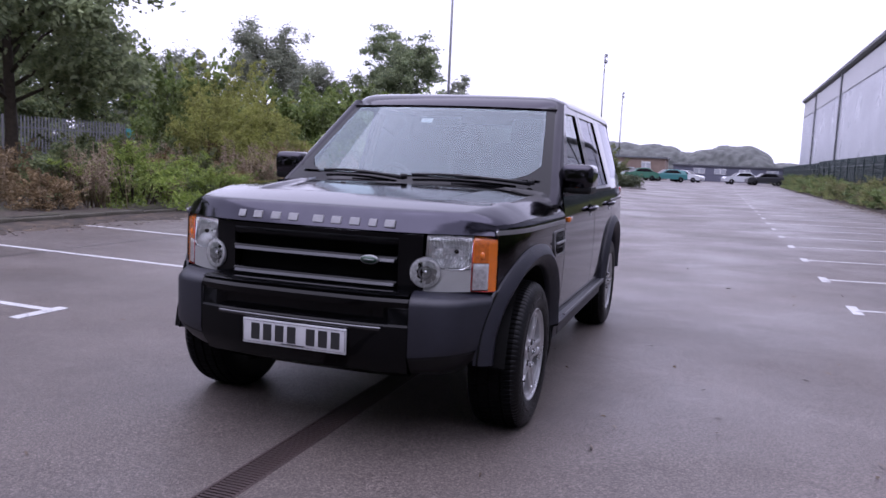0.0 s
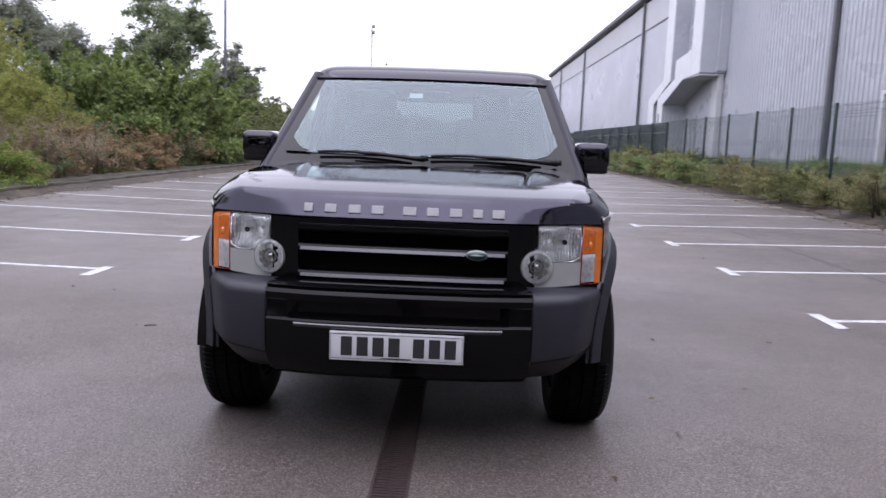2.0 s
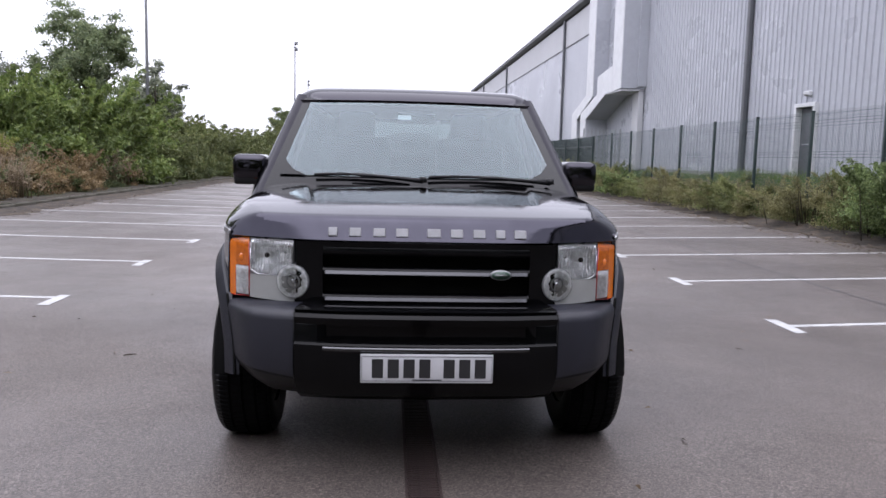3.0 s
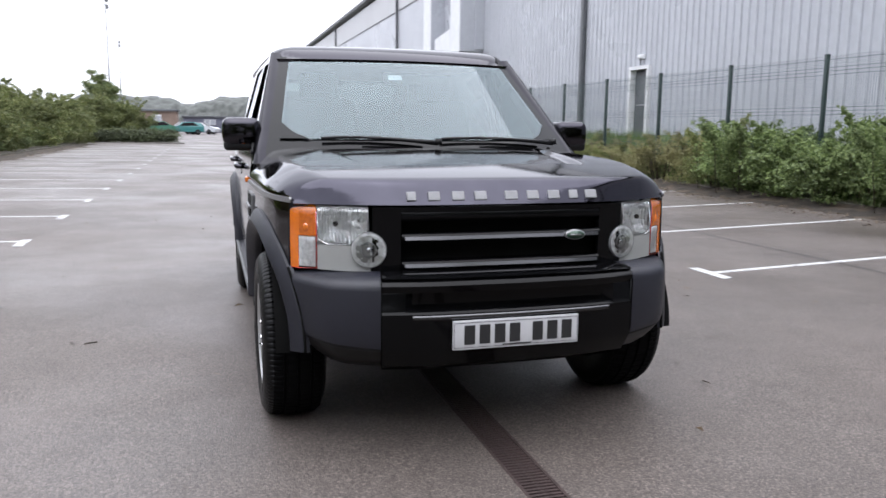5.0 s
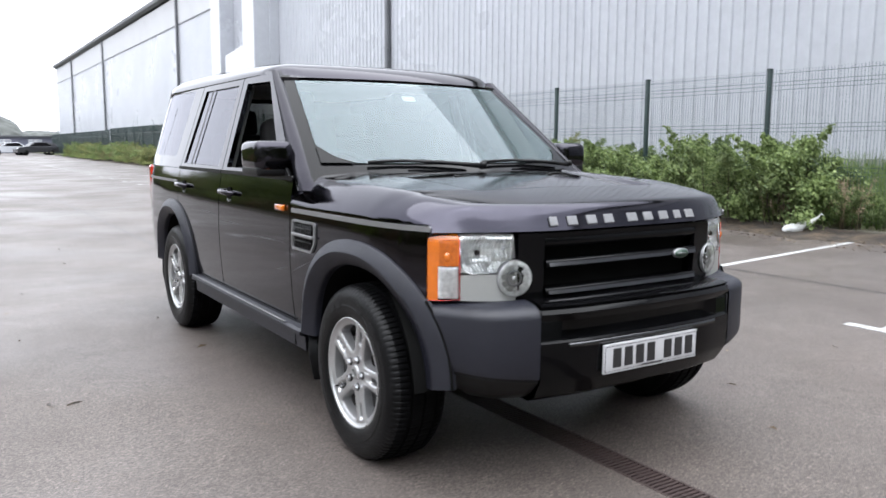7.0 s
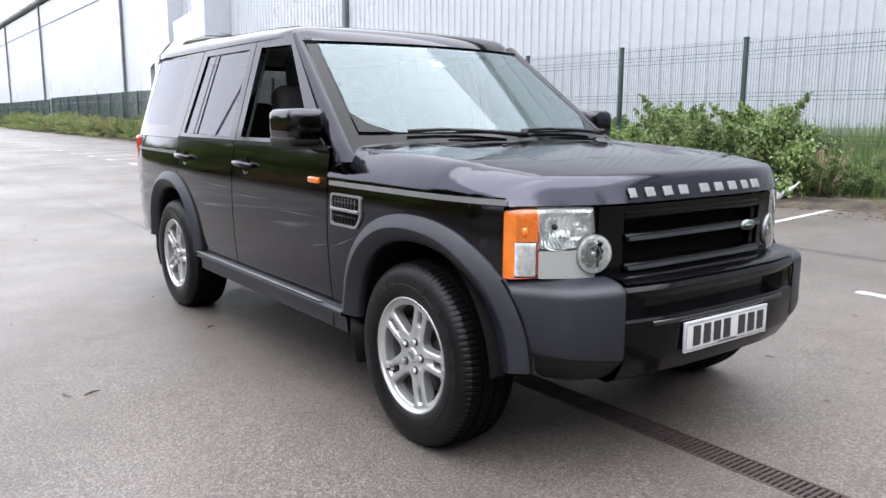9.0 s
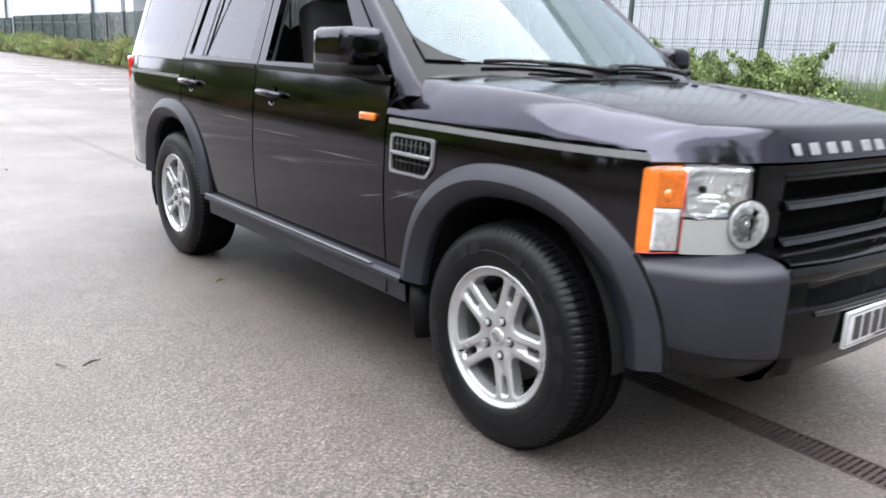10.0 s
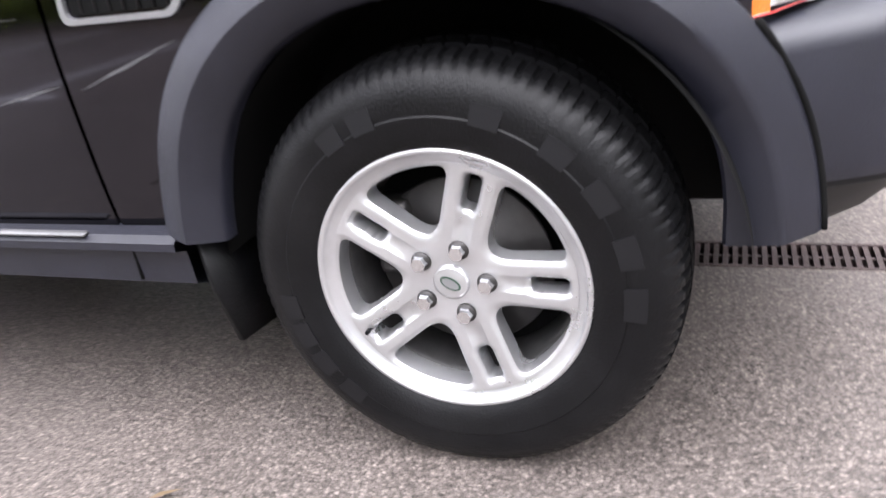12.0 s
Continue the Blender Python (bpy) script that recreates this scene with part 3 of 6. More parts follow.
PLASTIC = material("grey_black_moulded_plastic", (0.0115, 0.012, 0.0195), rough=0.46, vary=0.14, vary_scale=7, grain=0.12, grain_scale=240, bump=0.25, bump_scale=420,
                   second=(0.0155, 0.016, 0.0245), second_scale=3.5, spec=0.42)
TRIM_BLACK = material("matt_black_trim", (0.007, 0.007, 0.0078), rough=0.45, vary=0.2, vary_scale=10, spec=0.25)
RUBBER = material("tyre_rubber", (0.0036, 0.0036, 0.0042), rough=0.42, vary=0.25, vary_scale=9, grain=0.15, grain_scale=160, bump=0.3, bump_scale=200,
                  second=(0.007, 0.007, 0.0076), second_scale=6, spec=0.17)
# Tyre rubber darkened further: the shade under arch and bumper, put in the colour.
TREAD = material("shade_black_tread", (0.0028, 0.0028, 0.0032), rough=0.75, vary=0.2, vary_scale=9, grain=0.15, grain_scale=160, spec=0.06)
RUBBER_MARK = material("raised_tyre_rubber", (0.0052, 0.0052, 0.0064), rough=0.5, vary=0.2, spec=0.25)
ALLOY = material("silver_alloy", (0.58, 0.58, 0.59), rough=0.34, metal=0.75, vary=0.1, vary_scale=8, rough_vary=0.08)
CHROME = material("bright_chrome", (0.82, 0.83, 0.85), rough=0.12, metal=1.0, vary=0.05)
SATIN = material("satin_silver_trim", (0.29, 0.29, 0.3), rough=0.35, metal=0.5, vary=0.1, vary_scale=9)
STRIP = material("worn_sill_strip", (0.16, 0.16, 0.165), rough=0.5, metal=0.3, vary=0.2, vary_scale=9)
LETTER = material("dull_metal_lettering", (0.25, 0.25, 0.26), rough=0.45, metal=0.3, vary=0.1, vary_scale=20)
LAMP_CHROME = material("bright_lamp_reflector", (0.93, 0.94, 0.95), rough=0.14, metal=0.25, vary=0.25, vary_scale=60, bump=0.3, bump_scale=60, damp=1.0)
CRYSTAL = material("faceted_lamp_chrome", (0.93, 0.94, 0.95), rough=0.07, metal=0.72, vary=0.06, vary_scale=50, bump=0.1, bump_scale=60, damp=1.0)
LAMP_SILVER = material("lamp_housing_silver", (0.38, 0.385, 0.375), rough=0.35, metal=0.2, vary=0.06, vary_scale=6)
AMBER = material("amber_lens", (0.7, 0.165, 0.005), rough=0.15, vary=0.12, vary_scale=30, coat=1.0, bump=0.4, bump_scale=160)
AMBER_DEEP = material("deep_amber_lens", (0.52, 0.115, 0.003), rough=0.12, vary=0.25, vary_scale=60, coat=1.0, bump=0.5, bump_scale=90)
RED_LENS = material("red_lens", (0.5, 0.02, 0.015), rough=0.15, coat=1.0, vary=0.1, vary_scale=20)
LENS = glass("clear_lens", (0.96, 0.97, 0.97), (1.0, 1.0, 1.0), 0.03, 1.6)
SCREEN_GLASS = glass("windscreen_glass", (0.64, 0.83, 0.82), (0.84, 0.9, 0.96), 0.015, 1.46, 0.34)
SIDE_GLASS = glass("clear_side_glass", (0.66, 0.8, 0.75), (0.95, 0.98, 1.0), 0.0, 1.5)
REAR_GLASS = glass("rear_screen_glass", (0.11, 0.115, 0.11), (0.97, 0.96, 1.0), 0.0, 1.6)
TINTED = glass("privacy_glass", (0.18, 0.19, 0.2), (0.8, 0.8, 0.86), 0.0, 1.75)
PLATE = material("number_plate_white", (0.56, 0.56, 0.58), rough=0.3, vary=0.04, vary_scale=30, coat=0.6)
PLATE_DARK = material("number_plate_black", (0.02, 0.02, 0.022), rough=0.4)
BADGE_GREEN = material("badge_green", (0.02, 0.06, 0.035), rough=0.35, coat=0.2, vary=0.1)
CLOTH = material("charcoal_seat_cloth", (0.035, 0.034, 0.036), rough=0.9, vary=0.2, vary_scale=15, bump=0.4, bump_scale=300)
CABIN = material("grey_cabin_trim", (0.1, 0.1, 0.1), rough=0.7, vary=0.15, vary_scale=8)
CABIN_PALE = material("pale_headlining", (0.42, 0.41, 0.39), rough=0.9, vary=0.1)
# Disc and barrel colours are darkened for the shade behind the spokes.
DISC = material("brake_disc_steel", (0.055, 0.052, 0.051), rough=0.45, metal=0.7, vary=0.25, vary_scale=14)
BARREL = material("shade_dark_rim_barrel", (0.075, 0.073, 0.072), rough=0.5, metal=0.5, vary=0.3, vary_scale=18)
BAR_CHROME = material("dark_polished_bar", (0.115, 0.115, 0.12), rough=0.16, metal=1.0, vary=0.05)
SCUFF = material("paint_scuff", (0.09, 0.09, 0.095), rough=0.6, vary=0.4, vary_scale=60)


def curve(*pts):
    """A smooth function through the points (x, y)."""
    xs, ys = [p[0] for p in pts], [p[1] for p in pts]
    n = len(xs)
    sl = [(ys[i + 1] - ys[i]) / (xs[i + 1] - xs[i]) for i in range(n - 1)]
    tan = [sl[0]] + [0.0 if sl[i - 1] * sl[i] <= 0 else 2 * sl[i - 1] * sl[i] / (sl[i - 1] + sl[i]) for i in range(1, n - 1)] + [sl[-1]]

    def f(x):
        x = min(max(x, xs[0]), xs[-1])
        i = max(k for k in range(n - 1) if xs[k] <= x)
        h = xs[i + 1] - xs[i]
        t = (x - xs[i]) / h
        return ((2 * t ** 3 - 3 * t ** 2 + 1) * ys[i] + (t ** 3 - 2 * t ** 2 + t) * h * tan[i]
                + (-2 * t ** 3 + 3 * t ** 2) * ys[i + 1] + (t ** 3 - t ** 2) * h * tan[i + 1])
    return f


# plan and section of the body: y runs back from the front axle
plan = curve((-0.7, 0.74), (-0.44, 0.836), (-0.3, 0.881), (-0.1, 0.909), (0.3, 0.925), (0.7, 0.934), (2.2, 0.936), (3.0, 0.928), (3.6, 0.905), (3.9, 0.86))
flank = curve((0.3, -0.045), (0.42, -0.022), (0.6, -0.002), (0.8, 0.007), (0.95, 0.004), (1.05, -0.004), (1.15, -0.02))


def nose(x):
    return -0.66 + 0.185 * (abs(x) / 0.82) ** 4


def side_x(y, z):
    """Half width of the body: the flank below the waist, leaning in above it."""
    return plan(y) + flank(min(z, 1.15)) - max(0.0, z - 1.15) * 0.285


ARCH_Z, ARCH_A, ARCH_B = 0.36, 0.545, 0.568
AXLES = (0.0, 2.885)
ARCH_MID = (-0.016, 2.872)


def arch_cut(y, sill):
    """Lower edge of the flank: the sill, or the wheel arch above it."""
    z = sill
    for yc in ARCH_MID:
        a, b = ARCH_A - 0.05, ARCH_B - 0.045
        if abs(y - yc) < a:
            z = max(z, ARCH_Z + b * (1 - (abs(y - yc) / a) ** 2.3) ** (1 / 2.3))
    return z


def flank_panel(name, side, y0, y1, top, sill, parent, label=""):
    ys = set(steps(y0, y1, 26))
    for yc in ARCH_MID:
        for k in range(41):
            y = yc + (ARCH_A - 0.05) * math.cos(math.pi * k / 40)
            if y0 < y < y1:
                ys.add(y)
    ys = sorted(ys)
    if side > 0:
        ys = ys[::-1]
    f = lambda y, t: (side * side_x(y, arch_cut(y, sill) + (top - arch_cut(y, sill)) * t), y, arch_cut(y, sill) + (top - arch_cut(y, sill)) * t)
    ob = part(name, grid(ys, steps(0, 1, 14), f), PAINT, parent, label)
    return thick(outward(ob), 0.014)


def upper(side):
    return lambda y, z: (side * side_x(y, z), y, z)


def resample(poly, n):
    """n points along each side of a closed outline."""
    out = []
    for a, b in zip(poly, poly[1:] + poly[:1]):
        out += [(a[0] + (b[0] - a[0]) * k / n, a[1] + (b[1] - a[1]) * k / n) for k in range(n)]
    return out


def rounded(poly, r, n=5):
    """The outline with its corners cut round."""
    out = []
    m = len(poly)
    for i in range(m):
        p, a, b = Vector(poly[i]), Vector(poly[i - 1]), Vector(poly[(i + 1) % m])
        u, w = (a - p).normalized(), (b - p).normalized()
        s, e = p + u * r, p + w * r
        for k in range(n + 1):
            t = k / n
            q = s * (1 - t) ** 2 + p * 2 * t * (1 - t) + e * t ** 2
            out.append((q.x, q.y))
    return out


def frame_ring(outer, inner, place, flip, n=8):
    """A frame between two four-cornered outlines, the inner corners rounded."""
    bm = bmesh.new()
    o, i_ = resample(outer, n), resample(inner, n)
    k = len(o)
    rows = []
    for j in range(3):
        t = j / 2
        rows.append([bm.verts.new(place(a[0] * (1 - t) + b[0] * t, a[1] * (1 - t) + b[1] * t)) for a, b in zip(o, i_)])
    for r, s in zip(rows, rows[1:]):
        for q in range(k):
            f = (r[q], r[(q + 1) % k], s[(q + 1) % k], s[q])
            bm.faces.new(f if flip else f[::-1])
    return bm


def pane(corners, place, flip, n=10):
    """A sheet between four corners (a, b, c, d in turn)."""
    a, b, c, d = [Vector(p) for p in corners]

    def f(u, v):
        p = (a * (1 - u) + b * u) * (1 - v) + (d * (1 - u) + c * u) * v
        return place(p.x, p.y)
    us = steps(0, 1, n)
    return grid(us if not flip else us[::-1], steps(0, 1, n), f)


car = thing("car", 0, 0, 0, "black five-door off-road estate car standing over the drain", "car")


# -- bonnet --
def bonnet():
    back = lambda x: 0.35 + 0.2 * (min(abs(x), 0.88) / 0.75) ** 2.4

    rise = curve((0.0, 0.992), (0.02, 1.036), (0.042, 1.08), (0.058, 1.094), (0.1, 1.104), (0.34, 1.143), (0.42, 1.152), (0.7, 1.178), (1.2, 1.215))

    def dish(x, y):
        """The sunken middle panel, with crisp edges."""
        t = min(max((0.515 + (y + 0.3) * 0.12 - abs(x)) / 0.032, 0.0), 1.0) * min(max((y + 0.315) / 0.04, 0.0), 1.0)
        return (0.026 - 0.012 * min(max((y + 0.3) / 0.6, 0.0), 1.0)) * t * t * (3 - 2 * t)

    def f(s, v):
        y = nose(s * 0.825) + 0.003 + (back(s * 0.92) - nose(s * 0.825)) * v
        w = plan(y)
        x = s * w
        ds, df = w - abs(x), y - nose(s * 0.825)
        z1 = rise(df) - 0.016 * (x / 0.9) ** 2 * min(1.0, df / 0.3) - 0.042 * (abs(x) / 0.9) ** 3.5 * min(max((y + 0.15) / 0.6, 0.0), 1.0) ** 1.3 - dish(x, y)
        a, b = max(0.0, 1 - ds / 0.125), max(0.0, 1 - df / 0.1)
        z0 = min(1.03 - 0.034 * b, z1)
        da = 1 - max(0.0, 1 - a ** 1.5) ** (1 / 1.5)
        return (x, y, z1 - (z1 - z0) * da)
    edge = [1 - 0.16 * (1 - math.cos(math.pi / 2 * k / 14)) for k in range(15)]
    ss = sorted({*[-e for e in edge], *steps(-0.84, 0.84, 120), *edge})
    vs = [0.16 * (1 - math.cos(math.pi / 2 * k / 14)) for k in range(15)] + steps(0.16, 1, 72)[1:]
    ob = outward(part("bonnet", grid(ss, vs, f), BONNET_PAINT, car))
    thick(ob, 0.012)
    # raised metal lettering shown as plain blocks
    widths = (0.034, 0.044, 0.046, 0.046, 0.05, 0.046, 0.046, 0.036, 0.046)
    xs = (-0.385, -0.295, -0.197, -0.105, 0.025, 0.118, 0.21, 0.298, 0.38)
    for x, w in zip(xs, widths):
        m = pose(x, nose(x) + 0.017, 1.032, -25, 0, 0)
        sharp(part("badge_block", boxed(0, 0, 0, w * 1.12, 0.008, 0.038, 0.003, 1, m), LETTER, ob))
    # washer jets
    for x in (-0.27, 0.3):
        part("washer_jet", boxed(x, 0.2, 1.172, 0.03, 0.02, 0.012, 0.004), TRIM_BLACK, ob)
    return ob


bonnet()

# -- flanks, doors --
for side in (-1, 1):
    tagside = flank_panel("front_wing", side, -0.449, 0.64, 1.026, 0.43, car)
    strip_ys = steps(-0.465, 0.62, 40)
    for y0, y1, z0, owner in ((-0.465, 0.62, 1.003, tagside),):
        f = lambda y, t: (side * (side_x(y, z0) + 0.006), y, z0 - 0.004 + 0.02 * t)
        thick(outward(part("silver_strip", grid(strip_ys if side < 0 else strip_ys[::-1], (0, 1), f), SATIN, owner, "thin satin silver side strip")), 0.008)
    # vent behind the wheel
    vent = part("side_vent", bmesh.new(), SATIN, tagside)
    bm = bmesh.new()
    vent_out = [(0.6, 0.968), (0.6, 0.826), (0.385, 0.826), (0.35, 0.868), (0.35, 0.968)]
    place = lambda y, z, d=0.0: Vector((side * (side_x(y, z) + d), y, z))
    o = rounded(vent_out, 0.018)
    mid = Vector((0.482, 0.897))
    inn = [(mid.x + (y - mid.x) * 0.91, mid.y + (z - mid.y) * 0.87) for y, z in o]
    rows = [[bm.verts.new(place(y, z, d)) for y, z in src] for src, d in ((o, 0.0), (o, 0.009), (inn, 0.009), (inn, -0.004))]
    for r, s in zip(rows, rows[1:]):
        for q in range(len(o)):
            bm.faces.new((r[q], r[(q + 1) % len(o)], s[(q + 1) % len(o)], s[q]))
    bmesh.ops.recalc_face_normals(bm, faces=bm.faces[:])
    bm.to_mesh(vent.data)
    bm.free()
    sharp(vent)
    # flat near-black sheet painting the shaded depth behind the slats
    part("vent_recess", pane(((0.58, 0.84), (0.37, 0.84), (0.37, 0.955), (0.58, 0.955)), lambda y, z: place(y, z, 0.004), side > 0, 3), DARK, vent)
    part("vent_bar", boxed(side * (side_x(0.48, 0.9) + 0.012), 0.475, 0.9, 0.014, 0.235, 0.014, 0.004), SATIN, vent)
    for zz in (0.872, 0.932):
        part("vent_slat", boxed(side * (side_x(0.48, zz) + 0.006), 0.475, zz, 0.006, 0.2, 0.006), TRIM_BLACK, vent)
    for k in range(7):
        part("vent_slat", boxed(side * (side_x(0.48, 0.9) + 0.006), 0.39 + 0.028 * k, 0.897, 0.006, 0.005, 0.11), TRIM_BLACK, vent)

    fd = flank_panel("front_door", side, 0.649, 1.765, 1.152, 0.445, car, "front door with its window wound down" if side < 0 else "")
    rd = flank_panel("rear_door", side, 1.775, 2.725, 1.152, 0.445, car)
    rq = flank_panel("rear_quarter", side, 2.735, 3.86, 1.152, 0.45, car)
    up = upper(side)
    o = [(0.655, 1.155), (1.335, 1.722), (1.768, 1.735), (1.768, 1.155)]
    win = [(0.86, 1.192), (1.315, 1.664), (1.69, 1.672), (1.70, 1.185)]
    thick(outward(part("door_frame", frame_ring(o, win, up, side > 0), PAINT, fd)), 0.03)
    if side > 0:
        g = outward(part("window", pane([win[0], win[3], win[2], win[1]], lambda y, z: (side * (side_x(y, z) - 0.012), y, z), side > 0), SIDE_GLASS, fd))
    o2 = [(1.778, 1.155), (1.778, 1.735), (2.60, 1.745), (2.735, 1.155)]
    w2 = [(1.865, 1.185), (1.845, 1.672), (2.535, 1.672), (2.665, 1.19)]
    thick(outward(part("door_frame", frame_ring(o2, w2, up, side < 0), PAINT, rd)), 0.03)
    outward(part("window", pane([w2[0], w2[3], w2[2], w2[1]], lambda y, z: (side * (side_x(y, z) - 0.01), y, z), side > 0), TINTED, rd))
    part("window_bar", pane([(2.445, 1.185), (2.475, 1.185), (2.375, 1.672), (2.345, 1.672)], lambda y, z: (side * (side_x(y, z) + 0.001), y, z), side > 0, 4), TRIM_BLACK, rd)
    o3 = [(2.745, 1.155), (2.61, 1.745), (3.735, 1.752), (3.875, 1.155)]
    w3 = [(2.93, 1.235), (2.815, 1.69), (3.6, 1.70), (3.7, 1.235)]
    thick(outward(part("quarter_frame", frame_ring(o3, w3, up, side < 0), PAINT, rq)), 0.03)
    outward(part("window", pane([w3[0], w3[3], w3[2], w3[1]], lambda y, z: (side * (side_x(y, z) - 0.002), y, z), side > 0), TINTED, rq))
    # waist moulding and silver strip on the doors
    for owner, y0, y1 in ((fd, 0.655, 1.762), (rd, 1.78, 2.73)):
        ys = steps(y0, y1, 20)
        thick(outward(part("waist_seal", grid(ys if side < 0 else ys[::-1], (0, 1), lambda y, t: (side * (side_x(y, 1.15) + 0.007), y, 1.148 + 0.02 * t)), TRIM_BLACK, owner)), 0.012)
    ys = steps(2.78, 3.8, 20)
    thick(outward(part("silver_strip", grid(ys if side < 0 else ys[::-1], (0, 1), lambda y, t: (side * (side_x(y, 1.06) + 0.006), y, 1.052 + 0.018 * t)), SATIN, rq)), 0.008)
    # handles
    for owner, y in ((fd, 1.585), (rd, 2.575)):
        hx = side_x(y, 1.045)
        h = part("door_handle", tube([(side * (hx + 0.004), y - 0.115, 1.04), (side * (hx + 0.034), y - 0.085, 1.042), (side * (hx + 0.036), y + 0.07, 1.047), (side * (hx + 0.004), y + 0.115, 1.048)],
                                     [0.012, 0.015, 0.015, 0.012], 10), PAINT, owner)
        # no hollow: a flat dark disc paints the cup's shade, a pale arc its shine
        bm = bmesh.new()
        bmesh.ops.create_circle(bm, cap_ends=True, radius=0.044, segments=24, matrix=pose(side * (hx + 0.0035), y - 0.01, 1.032, 0, 90 * side, 0))
        part("handle_cup", bm, DARK, owner)
        part("handle_shine", tube([(side * (hx + 0.005), y - 0.01 + 0.034 * math.sin(a), 1.026 - 0.034 * math.cos(a)) for a in steps(-0.9, 0.9, 10)], 0.0035, 5), SATIN, owner)
    # side repeater
    part("side_repeater", boxed(side * (side_x(0.76, 1.012) + 0.008), 0.762, 1.012, 0.02, 0.1, 0.03, 0.008), AMBER, fd, "amber side repeater lamp")
    # long scuffs in the paint
    random.seed(3 if side < 0 else 4)
    if side < 0:
        for ya, za, yb, zb in ((0.70, 0.845, 1.2, 0.835), (1.28, 0.875, 1.75, 0.87), (0.613, 0.718, 0.4, 0.79), (0.655, 0.728, 0.82, 0.698), (1.8, 0.9, 2.2, 0.9)):
            n = 24
            pts = [(ya + (yb - ya) * k / n, za + (zb - za) * k / n + 0.0018 * noise.noise((k * 0.35, ya * 9, 0))) for k in range(n + 1)]
            bm = bmesh.new()
            va = [bm.verts.new((side * (side_x(y, z) + 0.0012), y, z + 0.0022 * (1 - abs(2 * k / n - 1)))) for k, (y, z) in enumerate(pts)]
            vb = [bm.verts.new((side * (side_x(y, z) + 0.0012), y, z - 0.0022 * (1 - abs(2 * k / n - 1)) - 0.0004)) for k, (y, z) in enumerate(pts)]
            for k in range(n):
                bm.faces.new((va[k], va[k + 1], vb[k + 1], vb[k]))
            part("scratch", bm, SCUFF, fd)
    # sill
    def sill(y, k):
        prof = ((0.90, 0.462), (0.945, 0.452), (0.958, 0.44), (0.958, 0.425), (0.93, 0.415), (0.925, 0.345), (0.88, 0.325), (0.7, 0.32))
        return (side * prof[k][0], y, prof[k][1])
    sill_ob = part("sill", grid(steps(0.5, 2.36, 8) if side < 0 else steps(2.36, 0.5, 8), list(range(8)), sill), PLASTIC, car)
    sharp(sill_ob, 30)
    part("tread_strip", boxed(side * 0.949, 1.53, 0.4535, 0.02, 1.66, 0.008, 0.003, 1, None), STRIP, sill_ob)
    part("sill_joint", boxed(side * 0.927, 0.622, 0.386, 0.006, 0.005, 0.07), DARK, sill_ob)

    # wheel-arch flares and liners
    for yc, ya in zip(ARCH_MID, AXLES):
        def flare(a, j):
            c, s = math.cos(a), math.sin(a)
            cc, ss = math.copysign(abs(c) ** (2 / 2.3), c), abs(s) ** (2 / 2.3)
            prof = ((1.0, 1.0, -0.012), (1.0, 1.0, 0.01), (0.985, 0.985, 0.018), (0.91, 0.925, 0.036), (0.895, 0.912, 0.039), (0.882, 0.9, 0.036), (0.795, 0.822, 0.006), (0.785, 0.812, -0.004), (0.785, 0.812, -0.03))
            ka, kb, d = prof[j]
            if a > 2.3 and ya == 0 and j > 5:
                ka -= 0.045 * min(1.0, (a - 2.3) / 0.75) ** 2
            y, z = yc + ARCH_A * ka * cc, ARCH_Z + ARCH_B * kb * ss
            return (side * (side_x(y, max(z, 0.55)) + d), y, z)
        an = [radians(v) for v in steps(7, 176 if ya == 0 else 173, 64)]
        fl = part("wheel_arch_flare", grid(an if side < 0 else an[::-1], list(range(9)), flare), PLASTIC, car)
        outward(sharp(fl, 40))
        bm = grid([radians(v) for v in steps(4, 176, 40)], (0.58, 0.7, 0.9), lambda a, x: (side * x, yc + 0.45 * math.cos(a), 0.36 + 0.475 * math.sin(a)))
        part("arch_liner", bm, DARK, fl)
        if ya == 0:
            # dark joint between the flare and the bumper
            gap = [(yc - ARCH_A * 1.004 * abs(math.cos(a)) ** (2 / 2.3), ARCH_Z + ARCH_B * 1.004 * math.sin(a) ** (2 / 2.3)) for a in [radians(v) for v in steps(176, 141, 24)]]
            part("flare_joint", tube([(side * (side_x(y, max(z, 0.55)) + 0.008), y, z) for y, z in gap], 0.006, 6), DARK, fl)
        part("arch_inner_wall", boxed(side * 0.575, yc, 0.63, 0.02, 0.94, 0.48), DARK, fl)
    # mud flaps
    for y in (0.47, 3.33):
        part("mud_flap", prism([(-0.1, 0.0), (0.1, 0.0), (0.105, -0.13), (0.09, -0.25), (-0.09, -0.235), (-0.105, -0.12)], 0.012, None, pose(side * 0.82, y, 0.45, -9, 0, 4 * side)), RUBBER, car)


# -- roof, screen, pillars --
def screen(x, z):
    return (x, 0.45 + (z - 1.215) * 1.46 + 0.16 * (x / 0.75) ** 2, z)


def screen_half(z):
    return 0.858 - (z - 1.13) * 0.262


